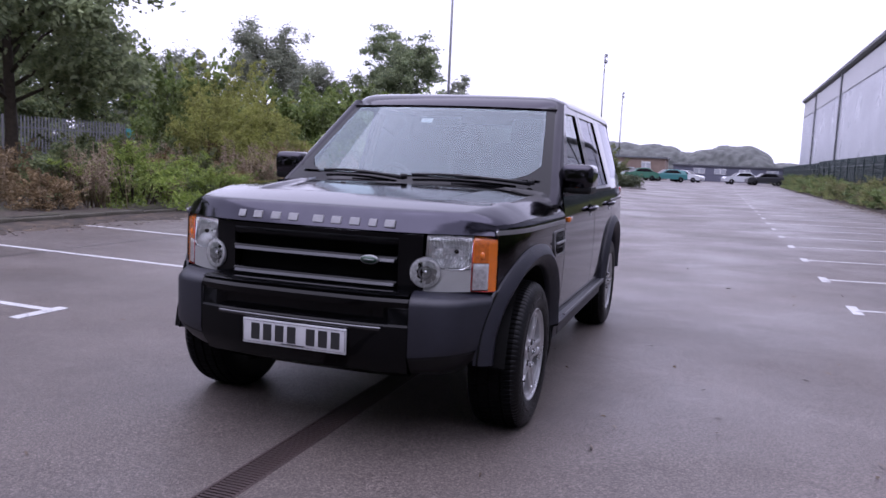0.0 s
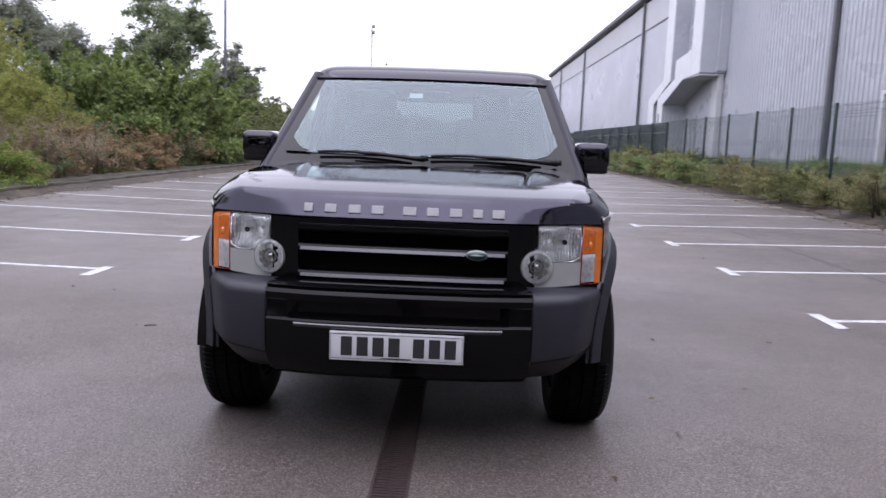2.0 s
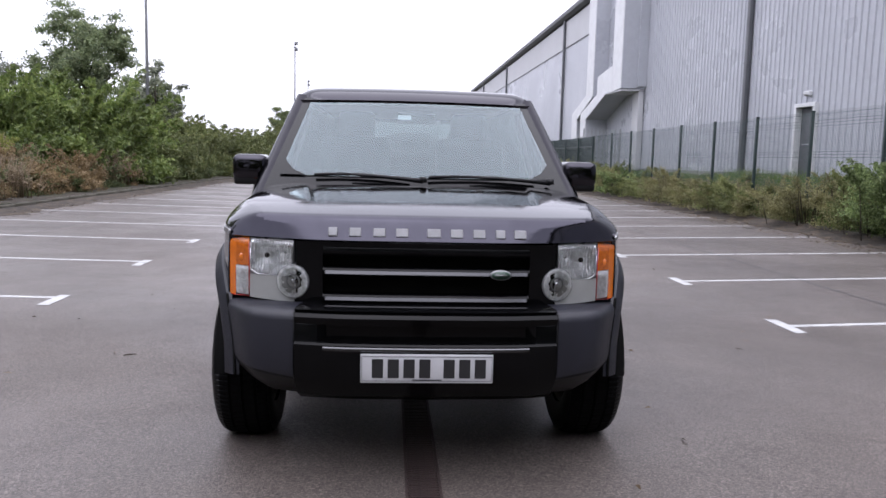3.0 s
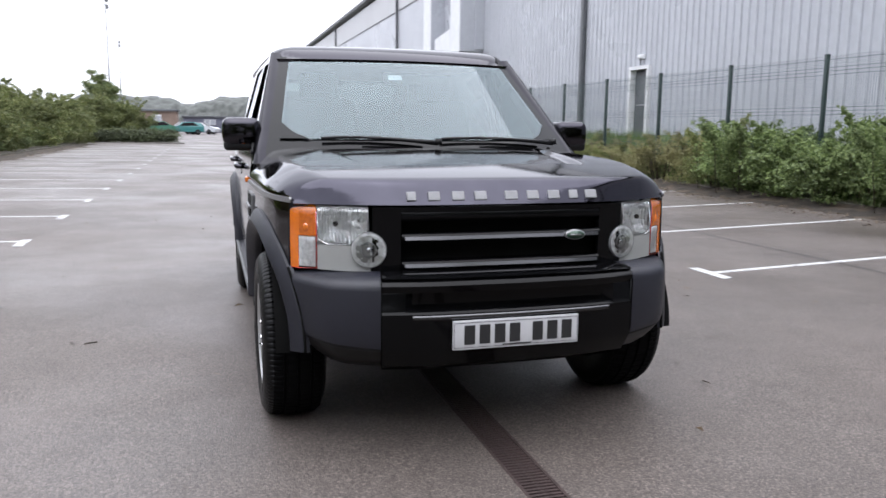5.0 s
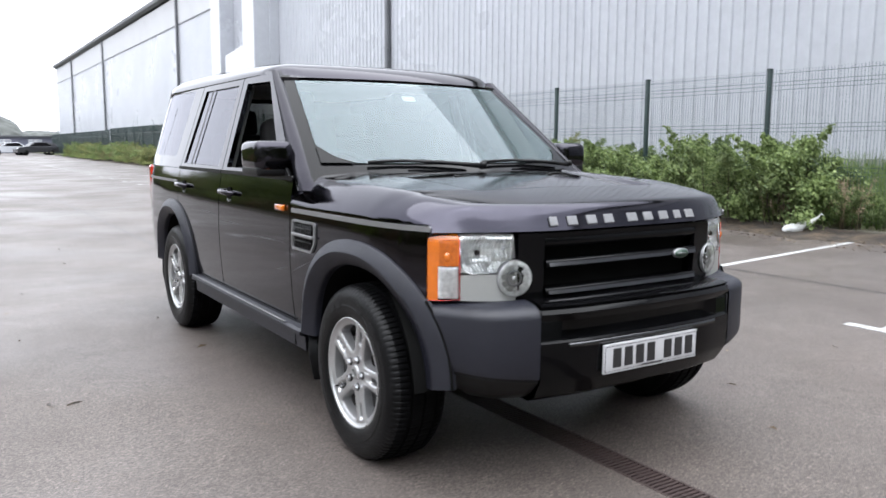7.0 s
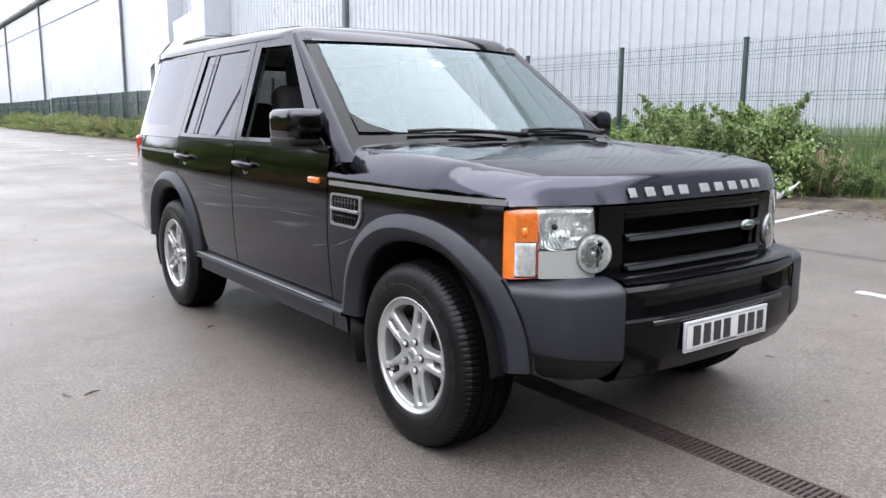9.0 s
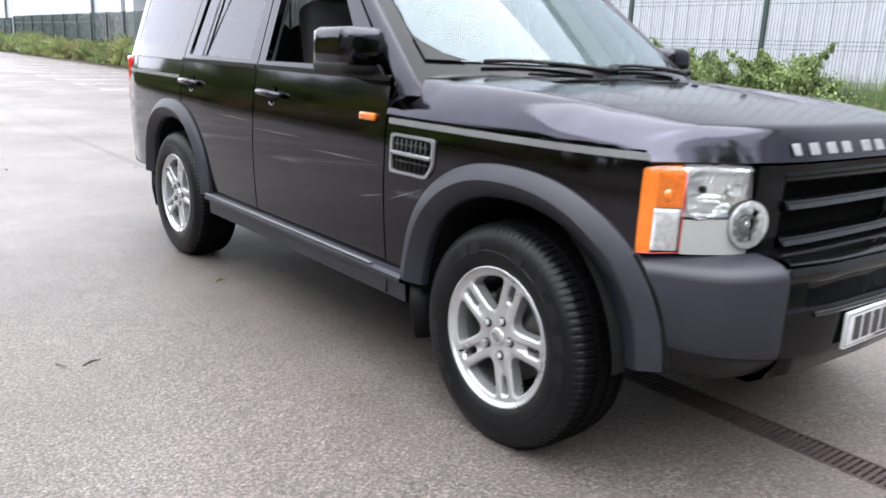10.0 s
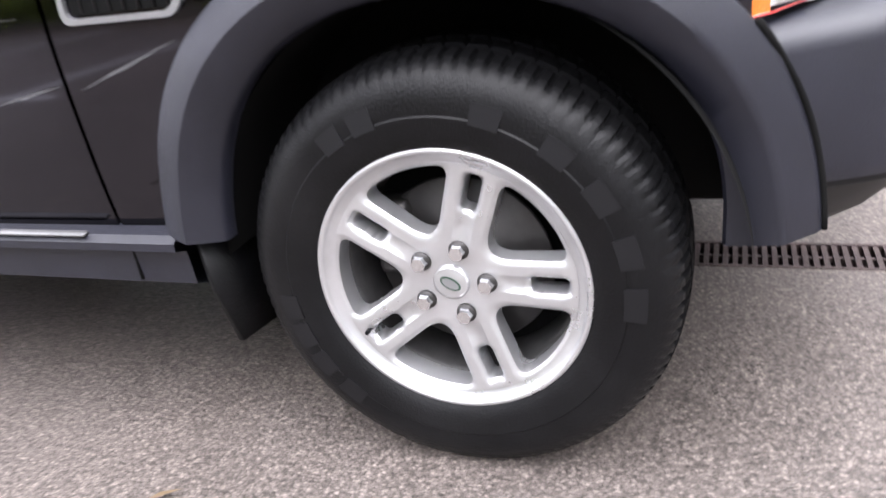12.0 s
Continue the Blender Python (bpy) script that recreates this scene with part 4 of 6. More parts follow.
def roof():
    zmid = curve((1.1, 1.752), (1.4, 1.782), (1.9, 1.804), (2.45, 1.81), (2.75, 1.82), (3.3, 1.82), (3.6, 1.806), (3.85, 1.775))
    wid = curve((1.1, 0.735), (1.35, 0.757), (2.0, 0.762), (3.4, 0.754), (3.9, 0.70))

    def f(s, v):
        front = screen(s * 0.735, 1.676)[1]
        y = front + (3.74 - front) * v
        w = wid(y)
        x = s * w
        a, b = max(0.0, 1 - (w - abs(x)) / 0.16), max(0.0, 1 - (y - front) / 0.2)
        b = math.sqrt(max(0.0, 1 - (1 - b ** 2.2) ** 2))
        c = max(0.0, 1 - (3.74 - y) / 0.2)
        q = min(1.0, (a ** 2.6 + b ** 2.6 + c ** 2.6) ** (1 / 2.6))
        z1 = zmid(y) - 0.012 * (x / 0.75) ** 2
        low = 1.712 - 0.026 * max(0.0, 1 - (y - front) / 0.2)
        return (x, y, z1 - (z1 - low) * (1 - math.sqrt(max(0.0, 1 - q * q))))
    e = [1 - 0.21 * (1 - math.cos(math.pi / 2 * k / 9)) for k in range(10)]
    ss = sorted({*[-k for k in e], *steps(-0.79, 0.79, 24), *e})
    vs = [0.05 * (1 - math.cos(math.pi / 2 * k / 8)) for k in range(9)] + steps(0.05, 0.94, 44)[1:] + [0.94 + 0.06 * math.sin(math.pi / 2 * k / 8) for k in range(1, 9)]
    ob = outward(part("roof", grid(ss, vs, f), PAINT, car))
    thick(ob, 0.02)
    for x in (-0.6, 0.6):
        ys = steps(1.55, 3.5, 18)
        part("roof_channel", grid(ys if x > 0 else ys, (0, 1), lambda y, t: (x + 0.03 * t - 0.015, y, zmid(y) - 0.012 * (x / 0.75) ** 2 + 0.0035)), TRIM_BLACK, ob)
    part("headlining", boxed(0, 2.4, 1.70, 1.34, 2.2, 0.02), CABIN_PALE, ob)
    return ob


roof()
ws = part("windscreen", frame_ring([(-screen_half(1.13), 1.13), (screen_half(1.13), 1.13), (screen_half(1.7), 1.7), (-screen_half(1.7), 1.7)],
                                   rounded([(-0.765, 1.235), (0.765, 1.235), (0.655, 1.655), (-0.655, 1.655)], 0.0001, 1)[::2],
                                   screen, True, 14), GLOSS_BLACK, car, "raked windscreen with a dark ceramic border")


def screen_glass():
    us = steps(-1, 1, 24)
    f = lambda u, z: screen(u * (0.775 - (z - 1.225) * 0.255), z)
    bm = grid(us, steps(1.225, 1.664, 14), lambda u, z: Vector(f(u, z)) + Vector((0, -0.003, 0.004)))
    return outward(part("glass", bm, SCREEN_GLASS, ws))


glass_ob = screen_glass()
glass_ob.visible_shadow = False
for side in (-1, 1):
    corner = [(-0.777, 1.224), (-0.62, 1.224), (-0.70, 1.252), (-0.757, 1.31)]
    part("glass_corner", pane([(side * a, b) for a, b in corner], lambda x, z: Vector(screen(x, z)) + Vector((0, -0.0065, 0.008)), side > 0, 4), GLOSS_BLACK, ws)
    # pillars beside the screen
    def pillar(t, k):
        z = 1.1 + (1.722 - 1.1) * t
        a = Vector(screen(side * (screen_half(max(z, 1.16)) - 0.004), z))
        yo = max(0.59, 0.61 + (1.345 - 0.61) * (z - 1.13) / 0.6)
        b = Vector((side * side_x(max(yo, 0.6), z), yo, z))
        w = (0.0, 0.12, 0.4, 0.7, 0.93, 1.0)[k]
        d = (-0.006, 0.012, 0.02, 0.018, 0.008, -0.004)[k]
        n = Vector((side * 0.75, -0.66, 0.2)).normalized()
        return a.lerp(b, w) + n * d
    ts = steps(0, 1, 20)
    thick(outward(part("screen_pillar", grid(ts if side > 0 else ts[::-1], list(range(6)), pillar), PILLAR_BLACK, car)), 0.02)
part("scuttle", grid(steps(-0.8, 0.8, 30), (0.0, 0.25, 0.6, 1.0), lambda x, t: (x, 0.33 + 0.17 * (x / 0.75) ** 2 + 0.15 * t, 1.14 + 0.03 * t)), TRIM_BLACK, car)
part("scuttle_base", boxed(0, 0.5, 1.07, 1.5, 0.5, 0.08), DARK, car)

# wipers
for x0, x1 in ((0.02, -0.57), (0.74, 0.05)):
    on_screen = lambda t, lift, dz=0.0: Vector(screen(x0 + (x1 - x0) * t, 1.198 + 0.026 * math.sin(t * 2.3) + dz)) + Vector((0, -lift, lift * 0.8))
    w = part("wiper", tube([on_screen(t, 0.024, -0.004) for t in (0.0, 0.2, 0.45, 0.66)], [0.013, 0.011, 0.009, 0.005], 8), TRIM_BLACK, car, "black windscreen wiper")
    part("blade", tube([on_screen(0.12 + 0.88 * k / 9, 0.016, 0.004) for k in range(10)], 0.008, 6), TRIM_BLACK, w)
    bm = bmesh.new()
    bmesh.ops.create_cone(bm, cap_ends=True, segments=16, radius1=0.022, radius2=0.018, depth=0.03, matrix=pose(*on_screen(0.0, 0.03)))
    part("pivot_cap", bm, TRIM_BLACK, w)

# -- front --
front = part("grille", frame_ring([(-0.535, 0.735), (0.535, 0.735), (0.535, 0.99), (-0.535, 0.99)], [(-0.425, 0.748), (0.425, 0.748), (0.425, 0.972), (-0.425, 0.972)],
                                  lambda x, z: (x, nose(x) + 0.012 + 0.02 * (0.99 - z), z), True, 12), GLOSS_BLACK, car, "gloss black grille with two silver bars")
thick(outward(front), 0.02)
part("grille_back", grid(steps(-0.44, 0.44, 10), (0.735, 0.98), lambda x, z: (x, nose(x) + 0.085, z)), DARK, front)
for z in (0.87, 0.762):
    bar = part("grille_bar", grid(steps(-0.424, 0.424, 24), list(range(7)), lambda x, k: (x, nose(x) + (0.07, 0.02, 0.004, 0.0, 0.004, 0.03, 0.075)[k], z + (0.016, 0.018, 0.014, 0.0, -0.013, -0.017, -0.02)[k])), GLOSS_BLACK, front)
    f = lambda x, t: (x, nose(x) - 0.0055 + 0.0055 * t, z - 0.007 + 0.0135 * t)
    part("silver_bar", grid(steps(-0.413, 0.413, 24), (0, 1), f), BAR_CHROME, bar)
part("grille_lip", grid(steps(-0.424, 0.424, 20), list(range(4)), lambda x, k: (x, nose(x) + (0.02, 0.008, 0.02, 0.07)[k], (0.975, 0.955, 0.932, 0.928)[k])), GLOSS_BLACK, front)


def oval(x, y, z, a, b, depth, m=None):
    return prism([(a * math.cos(k * math.tau / 32), b * math.sin(k * math.tau / 32)) for k in range(32)], depth, None, pose(x, y, z))


badge = part("badge", oval(0.30, nose(0.3) - 0.014, 0.868, 0.044, 0.021, 0.012), SATIN, front, "small oval green and silver badge")
part("badge_field", oval(0.30, nose(0.3) - 0.0165, 0.868, 0.038, 0.0165, 0.004), BADGE_GREEN, badge)
part("badge_mark", boxed(0.30, nose(0.3) - 0.018, 0.868, 0.05, 0.003, 0.006, 0.0, 1, None), SATIN, badge)

for side in (-1, 1):
    lamp = part("headlamp", pane([(side * 0.54, 0.733), (side * 0.84, 0.745), (side * 0.84, 0.985), (side * 0.54, 0.985)], lambda x, z: (x, nose(x) + 0.1, z), side < 0, 12), LAMP_SILVER, car, "clear headlamp cluster with amber indicator")
    over = lambda z: 1.6 * max(0.0, z - 0.972) ** 1.15
    on = lambda x, z, d=0.0: Vector((x, nose(x) + 0.02 - d + over(z), z))

    def bowl(u, v):
        """A fluted reflector, round on its outer end and square on its inner one."""
        x, z = 0.548 + 0.187 * u, 0.846 + 0.146 * v
        a, b = abs(u - 0.53) / 0.49, abs(v - 0.5) / 0.52
        rho = min(1.0, (a ** 3 + b ** 3) ** (1 / 3))
        lobe = 0.024 * max(0.0, 1 - ((u - 0.62) ** 2 * 2.1 + (v - 0.5) ** 2) / 0.2) + 0.012 * max(0.0, 1 - ((u - 0.18) ** 2 * 2.1 + (v - 0.62) ** 2) / 0.05)
        flute = 0.0011 * math.sin(x * 520) * (0.4 + rho) + 0.0009 * math.sin(z * 260 + 3 * u)
        return on(side * x, z, -0.006 - 0.026 * (1 - rho ** 2.2) - lobe + flute)
    us = steps(0, 1, 110)
    part("reflector", grid(us if side < 0 else us[::-1], steps(0, 1, 56), bowl), CRYSTAL, lamp)
    for u, v, rr in ((0.62, 0.5, 0.011), (0.18, 0.62, 0.008)):
        bm = bmesh.new()
        bmesh.ops.create_uvsphere(bm, u_segments=14, v_segments=8, radius=rr, matrix=Matrix.Translation(bowl(u, v) + Vector((0, -0.02, 0))))
        part("bulb", bm, DARK if rr > 0.01 else CHROME, lamp)
    bm = pane([(side * 0.547, 0.845), (side * 0.734, 0.845), (side * 0.734, 0.992), (side * 0.547, 0.988)], lambda x, z: on(x, z, 0.006), side < 0, 8)
    outward(part("lens", bm, LENS, lamp))
    part("lamp_trim", tube([on(side * 0.736, 0.99, 0.004), on(side * 0.731, 0.86, 0.004), on(side * 0.7, 0.842, 0.004), on(side * 0.548, 0.842, 0.004)], 0.0035, 6), CHROME, lamp)
    part("lamp_trim", tube([on(side * 0.736, 0.9895, 0.004), on(side * 0.65, 0.9885, 0.004), on(side * 0.55, 0.986, 0.004), on(side * 0.55, 0.9, 0.004)], 0.004, 6), ALLOY, lamp)
    outward(part("lower_panel", pane([(side * 0.541, 0.736), (side * 0.736, 0.742), (side * 0.736, 0.84), (side * 0.541, 0.84)], lambda x, z: on(x, z, 0.004), side < 0, 12), LAMP_SILVER, lamp))
    # amber indicator wrapping the corner, clear sidelight below it
    amb = part("indicator", pane([(side * 0.741, 0.872), (side * 0.842, 0.872), (side * 0.838, 0.976), (side * 0.738, 0.996)], lambda x, z: on(x, z, 0.0035), side < 0, 8), AMBER, lamp, "amber indicator lens")
    part("indicator", pane([(side * 0.803, 0.742), (side * 0.842, 0.742), (side * 0.842, 0.872), (side * 0.803, 0.872)], lambda x, z: on(x, z, 0.0035), side < 0, 5), AMBER, lamp, "amber indicator lens")
    part("bulb_window", pane([(side * 0.746, 0.876), (side * 0.8, 0.876), (side * 0.8, 0.985), (side * 0.744, 0.985)], lambda x, z: on(x, z, 0.0048), side < 0, 6), AMBER_DEEP, amb, "darker amber window over the bulb")
    bm = bmesh.new()
    bmesh.ops.create_uvsphere(bm, u_segments=14, v_segments=8, radius=0.016, matrix=Matrix.Translation(on(side * 0.772, 0.905, -0.004)) @ Matrix.Diagonal((1, 0.8, 1.3, 1)))
    part("bulb", bm, AMBER, amb)
    sl = part("side_light", pane([(side * 0.743, 0.75), (side * 0.801, 0.75), (side * 0.801, 0.868), (side * 0.743, 0.868)], lambda x, z: on(x, z, 0.001 + 0.0006 * math.sin(z * 190) * math.cos(x * 160)), side < 0, 24), LAMP_CHROME, lamp)
    outward(part("side_light_lens", pane([(side * 0.743, 0.75), (side * 0.801, 0.75), (side * 0.801, 0.868), (side * 0.743, 0.868)], lambda x, z: on(x, z, 0.008), side < 0, 4), LENS, sl))
    part("red_edge", tube([on(side * 0.74, 0.97, 0.005), on(side * 0.739, 0.868, 0.005), on(side * 0.739, 0.746, 0.005), on(side * 0.8, 0.742, 0.005), on(side * 0.84, 0.742, 0.005)], 0.002, 6), RED_LENS, lamp)
    # round lamp overlapping the grille
    c = on(side * 0.55, 0.823, 0.0115)
    turn_in = pose(c.x, c.y, c.z, 0, 0, -90 + 17 * side) @ Matrix.Scale(1.1, 4)
    bm = grid([k * math.tau / 120 for k in range(120)], steps(0.01, 1, 16),
              lambda a, t: turn_in @ Vector((-0.013 * (1 - t * t) + 0.0045 * math.sin(9 * a + 5 * t) * t * (1.1 - t) + 0.0014 * math.sin(24 * t), 0.062 * t * math.cos(a), 0.062 * t * math.sin(a))), close=True)
    fog = part("round_lamp", bm, LAMP_CHROME, lamp, "round chrome lamp with clear lens")
    bm = bmesh.new()
    grid([k * math.tau / 40 for k in range(40)], [k * math.tau / 8 for k in range(9)], lambda a, b: turn_in @ Vector((-0.008 + 0.004 * math.cos(b), (0.025 + 0.004 * math.sin(b)) * math.cos(a), (0.025 + 0.004 * math.sin(b)) * math.sin(a))), bm, close=True)
    part("inner_ring", bm, SATIN, fog)
    bm = lathe([(-0.025, 0.0635), (-0.003, 0.0635), (0.0, 0.0628), (0.0005, 0.0615), (-0.001, 0.061)], 48)
    bmesh.ops.transform(bm, matrix=turn_in, verts=bm.verts[:])
    part("bezel", bm, SATIN, fog)
    bm = lathe([(0.004, 0.06), (0.009, 0.04), (0.012, 0.0005)], 32)
    bmesh.ops.transform(bm, matrix=turn_in, verts=bm.verts[:])
    outward(part("round_lens", bm, LENS, fog))
    bm = lathe([(-0.012, 0.012), (-0.006, 0.0105), (-0.003, 0.006), (-0.002, 0.0005)], 20)
    bmesh.ops.transform(bm, matrix=turn_in, verts=bm.verts[:])
    part("bulb_shield", bm, CHROME, fog)

# -- bumper --
edge_y = curve((0.0, -0.792), (0.3, -0.783), (0.53, -0.748), (0.64, -0.716), (0.705, -0.684), (0.75, -0.635), (0.80, -0.55), (0.87, -0.43))


def bumper_section(x0, x1, prof, n, name, mat, parent, label=""):
    xs = steps(x0, x1, n)

    def f(x, k):
        d, z = prof[k]
        ax = abs(x)
        if name == "front_bumper" and 0.6 < z < 0.68 and d > 0.03:
            # the slot stops short of the corners
            d = 0.01 + (d - 0.01) * min(max((0.44 - ax) / 0.035, 0.0), 1.0)
        if name != "front_bumper":
            # the end slopes back with the edge of the wheel arch
            rise = 0.02 + 0.032 * (ax - 0.531) / 0.314
            z += rise * (min(1.0, (0.7 - z) / 0.263) if name == "bumper_corner" else (z - 0.345) / 0.092)
            ax = 0.531 + (0.806 + 0.058 * (z - 0.44) / 0.3 - 0.531) * (ax - 0.531) / 0.314
        e = 0.002
        t = Vector((1, (edge_y(ax + e) - edge_y(max(ax - e, 0))) / (2 * e), 0)).normalized()
        nrm = Vector((-t.y, t.x, 0))
        p = Vector((ax, edge_y(ax), 0)) + nrm * d
        return (math.copysign(max(p.x, 0.0), x) if x else 0.0, p.y, z)
    ob = part(name, grid(xs, list(range(len(prof))), f), mat, parent, label)
    return outward(sharp(ob, 28))


centre = ((0.17, 0.742), (0.06, 0.742), (0.022, 0.738), (0.008, 0.732), (0.016, 0.722), (0.006, 0.712), (0.0, 0.704), (0.004, 0.69), (0.012, 0.676), (0.055, 0.672), (0.06, 0.608), (0.008, 0.602), (0.002, 0.594), (0.0, 0.57), (0.004, 0.46), (0.012, 0.44), (0.05, 0.38), (0.1, 0.352), (0.22, 0.345))
bumper = bumper_section(-0.527, 0.527, centre, 36, "front_bumper", GLOSS_BLACK, car, "gloss black front bumper with grey plastic corners")
corner_prof = ((0.13, 0.744), (0.07, 0.739), (0.034, 0.731), (0.014, 0.719), (0.003, 0.702), (0.0, 0.684), (0.0, 0.47), (0.003, 0.452), (0.006, 0.44), (0.02, 0.437))
lip_prof = ((0.014, 0.437), (0.014, 0.43), (0.03, 0.415), (0.07, 0.385), (0.12, 0.36), (0.22, 0.345))
for side in (-1, 1):
    a, b = (0.531, 0.845) if side > 0 else (-0.845, -0.531)
    bumper_section(a, b, corner_prof, 26, "bumper_corner", PLASTIC, bumper, "grey textured plastic bumper corner")
    bumper_section(a, b, lip_prof, 26, "corner_valance", TRIM_BLACK, bumper)
    part("corner_end_cap", boxed(side * 0.529, -0.695, 0.59, 0.004, 0.09, 0.26), TRIM_BLACK, bumper)
part("bumper_strip", grid(steps(-0.412, 0.41, 24), (0, 1, 2, 3), lambda x, k: (x, edge_y(abs(x)) - (0.0, 0.003, 0.007, 0.0)[k], (0.59, 0.588, 0.575, 0.573)[k])), BAR_CHROME, bumper, "satin silver strip")
plate = sharp(part("number_plate", boxed(0, -0.797, 0.511, 0.524, 0.012, 0.115, 0.004, 2), PLATE, car, "white number plate with plain dark bars"))
bm = bmesh.new()
for x0, x1, z0, z1 in ((-0.257, 0.257, 0.559, 0.5605), (-0.257, 0.257, 0.4615, 0.463), (-0.258, -0.2565, 0.4615, 0.5605), (0.2565, 0.258, 0.4615, 0.5605)):
    box(bm, (x0 + x1) / 2, -0.8035, (z0 + z1) / 2, x1 - x0, 0.002, z1 - z0)
part("plate_border", bm, PLATE_DARK, plate, smooth=False)
for x in (-0.195, -0.133, -0.071, -0.009, 0.087, 0.149, 0.211):
    part("plate_bar", boxed(x, -0.804, 0.512, 0.044, 0.003, 0.076, 0.001, 1), PLATE_DARK, plate, smooth=False)
part("plate_maker_mark", boxed(0.0, -0.8035, 0.4665, 0.12, 0.002, 0.004), PLATE_DARK, plate, smooth=False)
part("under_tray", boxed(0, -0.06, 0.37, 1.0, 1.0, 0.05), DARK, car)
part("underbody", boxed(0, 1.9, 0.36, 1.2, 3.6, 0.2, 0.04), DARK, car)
for y in AXLES:
    part("axle", tube([(-0.7, y, 0.36), (0.7, y, 0.36)], 0.06, 12), DARK, car)
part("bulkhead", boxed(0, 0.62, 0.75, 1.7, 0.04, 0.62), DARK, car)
part("cabin_floor", boxed(0, 2.2, 0.5, 1.66, 3.1, 0.05), CABIN, car)

# -- tail --
bm = grid(steps(-0.84, 0.84, 24), (0.45, 0.6, 0.8, 1.0, 1.15, 1.21, 1.67, 1.745), lambda x, z: (x * (1 - max(0, z - 1.15) * 0.26), 3.9 - 0.05 * (x / 0.8) ** 2 - max(0, z - 1.15) * 0.25, z))
bmesh.ops.delete(bm, geom=[q for q in bm.faces if 1.22 < q.calc_center_median().z < 1.66 and abs(q.calc_center_median().x) < 0.58], context="FACES")
tail = part("tailgate", bm, PAINT, car)
outward(part("rear_window", grid(steps(-0.66, 0.66, 10), steps(1.2, 1.68, 6), lambda x, z: (x * (1 - (z - 1.15) * 0.26), 3.908 - 0.05 * (x / 0.8) ** 2 - (z - 1.15) * 0.25, z)), REAR_GLASS, tail))
part("rear_bumper", boxed(0, 3.85, 0.54, 1.68, 0.2, 0.26, 0.05, 3), PLASTIC, car)
for side in (-1, 1):
    part("tail_lamp", boxed(side * 0.835, 3.86, 1.0, 0.07, 0.1, 0.3, 0.02, 2), RED_LENS, car, "red tail lamp")
    # mirrors
    bm = bmesh.new()
    box(bm, side * 0.962, 0.87, 1.262, 0.195, 0.255, 0.15, 0.05, 4)
    mirror = part("door_mirror", bm, PAINT, car, "black door mirror")
    part("mirror_lower", boxed(side * 0.958, 0.875, 1.19, 0.188, 0.24, 0.055, 0.022, 3), TRIM_BLACK, mirror)
    part("mirror_arm", boxed(side * 0.895, 0.86, 1.19, 0.09, 0.09, 0.05, 0.015, 3), TRIM_BLACK, mirror)
    part("mirror_glass", boxed(side * 0.965, 0.999, 1.262, 0.15, 0.006, 0.11, 0.002), CHROME, mirror)
    part("mirror_foot", prism([(0.69, 1.155), (0.92, 1.155), (0.90, 1.26), (0.86, 1.29)], 0.02, None, pose(side * 0.893, 0, 0, 0, 0, 90)), TRIM_BLACK, mirror, smooth=False)

# -- cabin --
def seat(x, y, rear=False):
    w, up = (0.5, 1.15) if not rear else (0.46, 1.06)
    ob = part("seat", boxed(x, y - 0.06, 0.78, w, 0.52, 0.2, 0.07, 4), CLOTH, car)
    part("backrest", boxed(0, 0, 0, w - 0.02, 0.17, 0.66, 0.07, 4, pose(x, y + 0.27, up, -14)), CLOTH, ob)
    if x:
        part("headrest", boxed(0, 0, 0, 0.26, 0.11, 0.19, 0.05, 4, pose(x, y + 0.38, 1.47 if rear else 1.56, -10)), CLOTH, ob)


for x in (-0.4, 0.4):
    seat(x, 1.5)
for x in (-0.45, 0.0, 0.45):
    seat(x, 2.45, True)
part("dashboard", boxed(0, 0.86, 1.06, 1.5, 0.5, 0.2, 0.06, 4), CABIN, car)
wheel_m = pose(-0.4, 1.14, 1.12, 62, 0, 0)
bm = bmesh.new()
grid([k * math.tau / 32 for k in range(32)], [k * math.tau / 10 for k in range(11)], lambda a, b: wheel_m @ Vector(((0.18 + 0.016 * math.cos(b)) * math.cos(a), (0.18 + 0.016 * math.cos(b)) * math.sin(a), 0.016 * math.sin(b))), bm, close=True)
sw = part("steering_wheel", bm, TRIM_BLACK, car)
part("steering_hub", boxed(0, 0, 0, 0.16, 0.12, 0.04, 0.015, 3, wheel_m), TRIM_BLACK, sw)
part("steering_spoke", boxed(0, 0, 0, 0.34, 0.035, 0.02, 0.006, 2, wheel_m), TRIM_BLACK, sw)
part("rear_view_mirror", boxed(0.0, 1.12, 1.58, 0.24, 0.03, 0.07, 0.015, 3), TRIM_BLACK, car)
part("windscreen_sticker", pane([(-0.115, 1.567), (-0.035, 1.567), (-0.035, 1.597), (-0.115, 1.597)], lambda x, z: Vector(screen(x, z)) + Vector((0, 0.006, -0.004)), False, 2), PLATE, ws, "small white paper sticker")
for side in (-1, 1):
    part("centre_pillar_trim", boxed(0, 0, 0, 0.03, 0.07, 0.52, 0.012, 2, pose(side * 0.795, 1.755, 1.41, 0, -16 * side, 0)), CABIN, car)
    part("door_card", boxed(side * 0.86, 1.6, 0.86, 0.04, 1.9, 0.54, 0.01), CABIN, car)


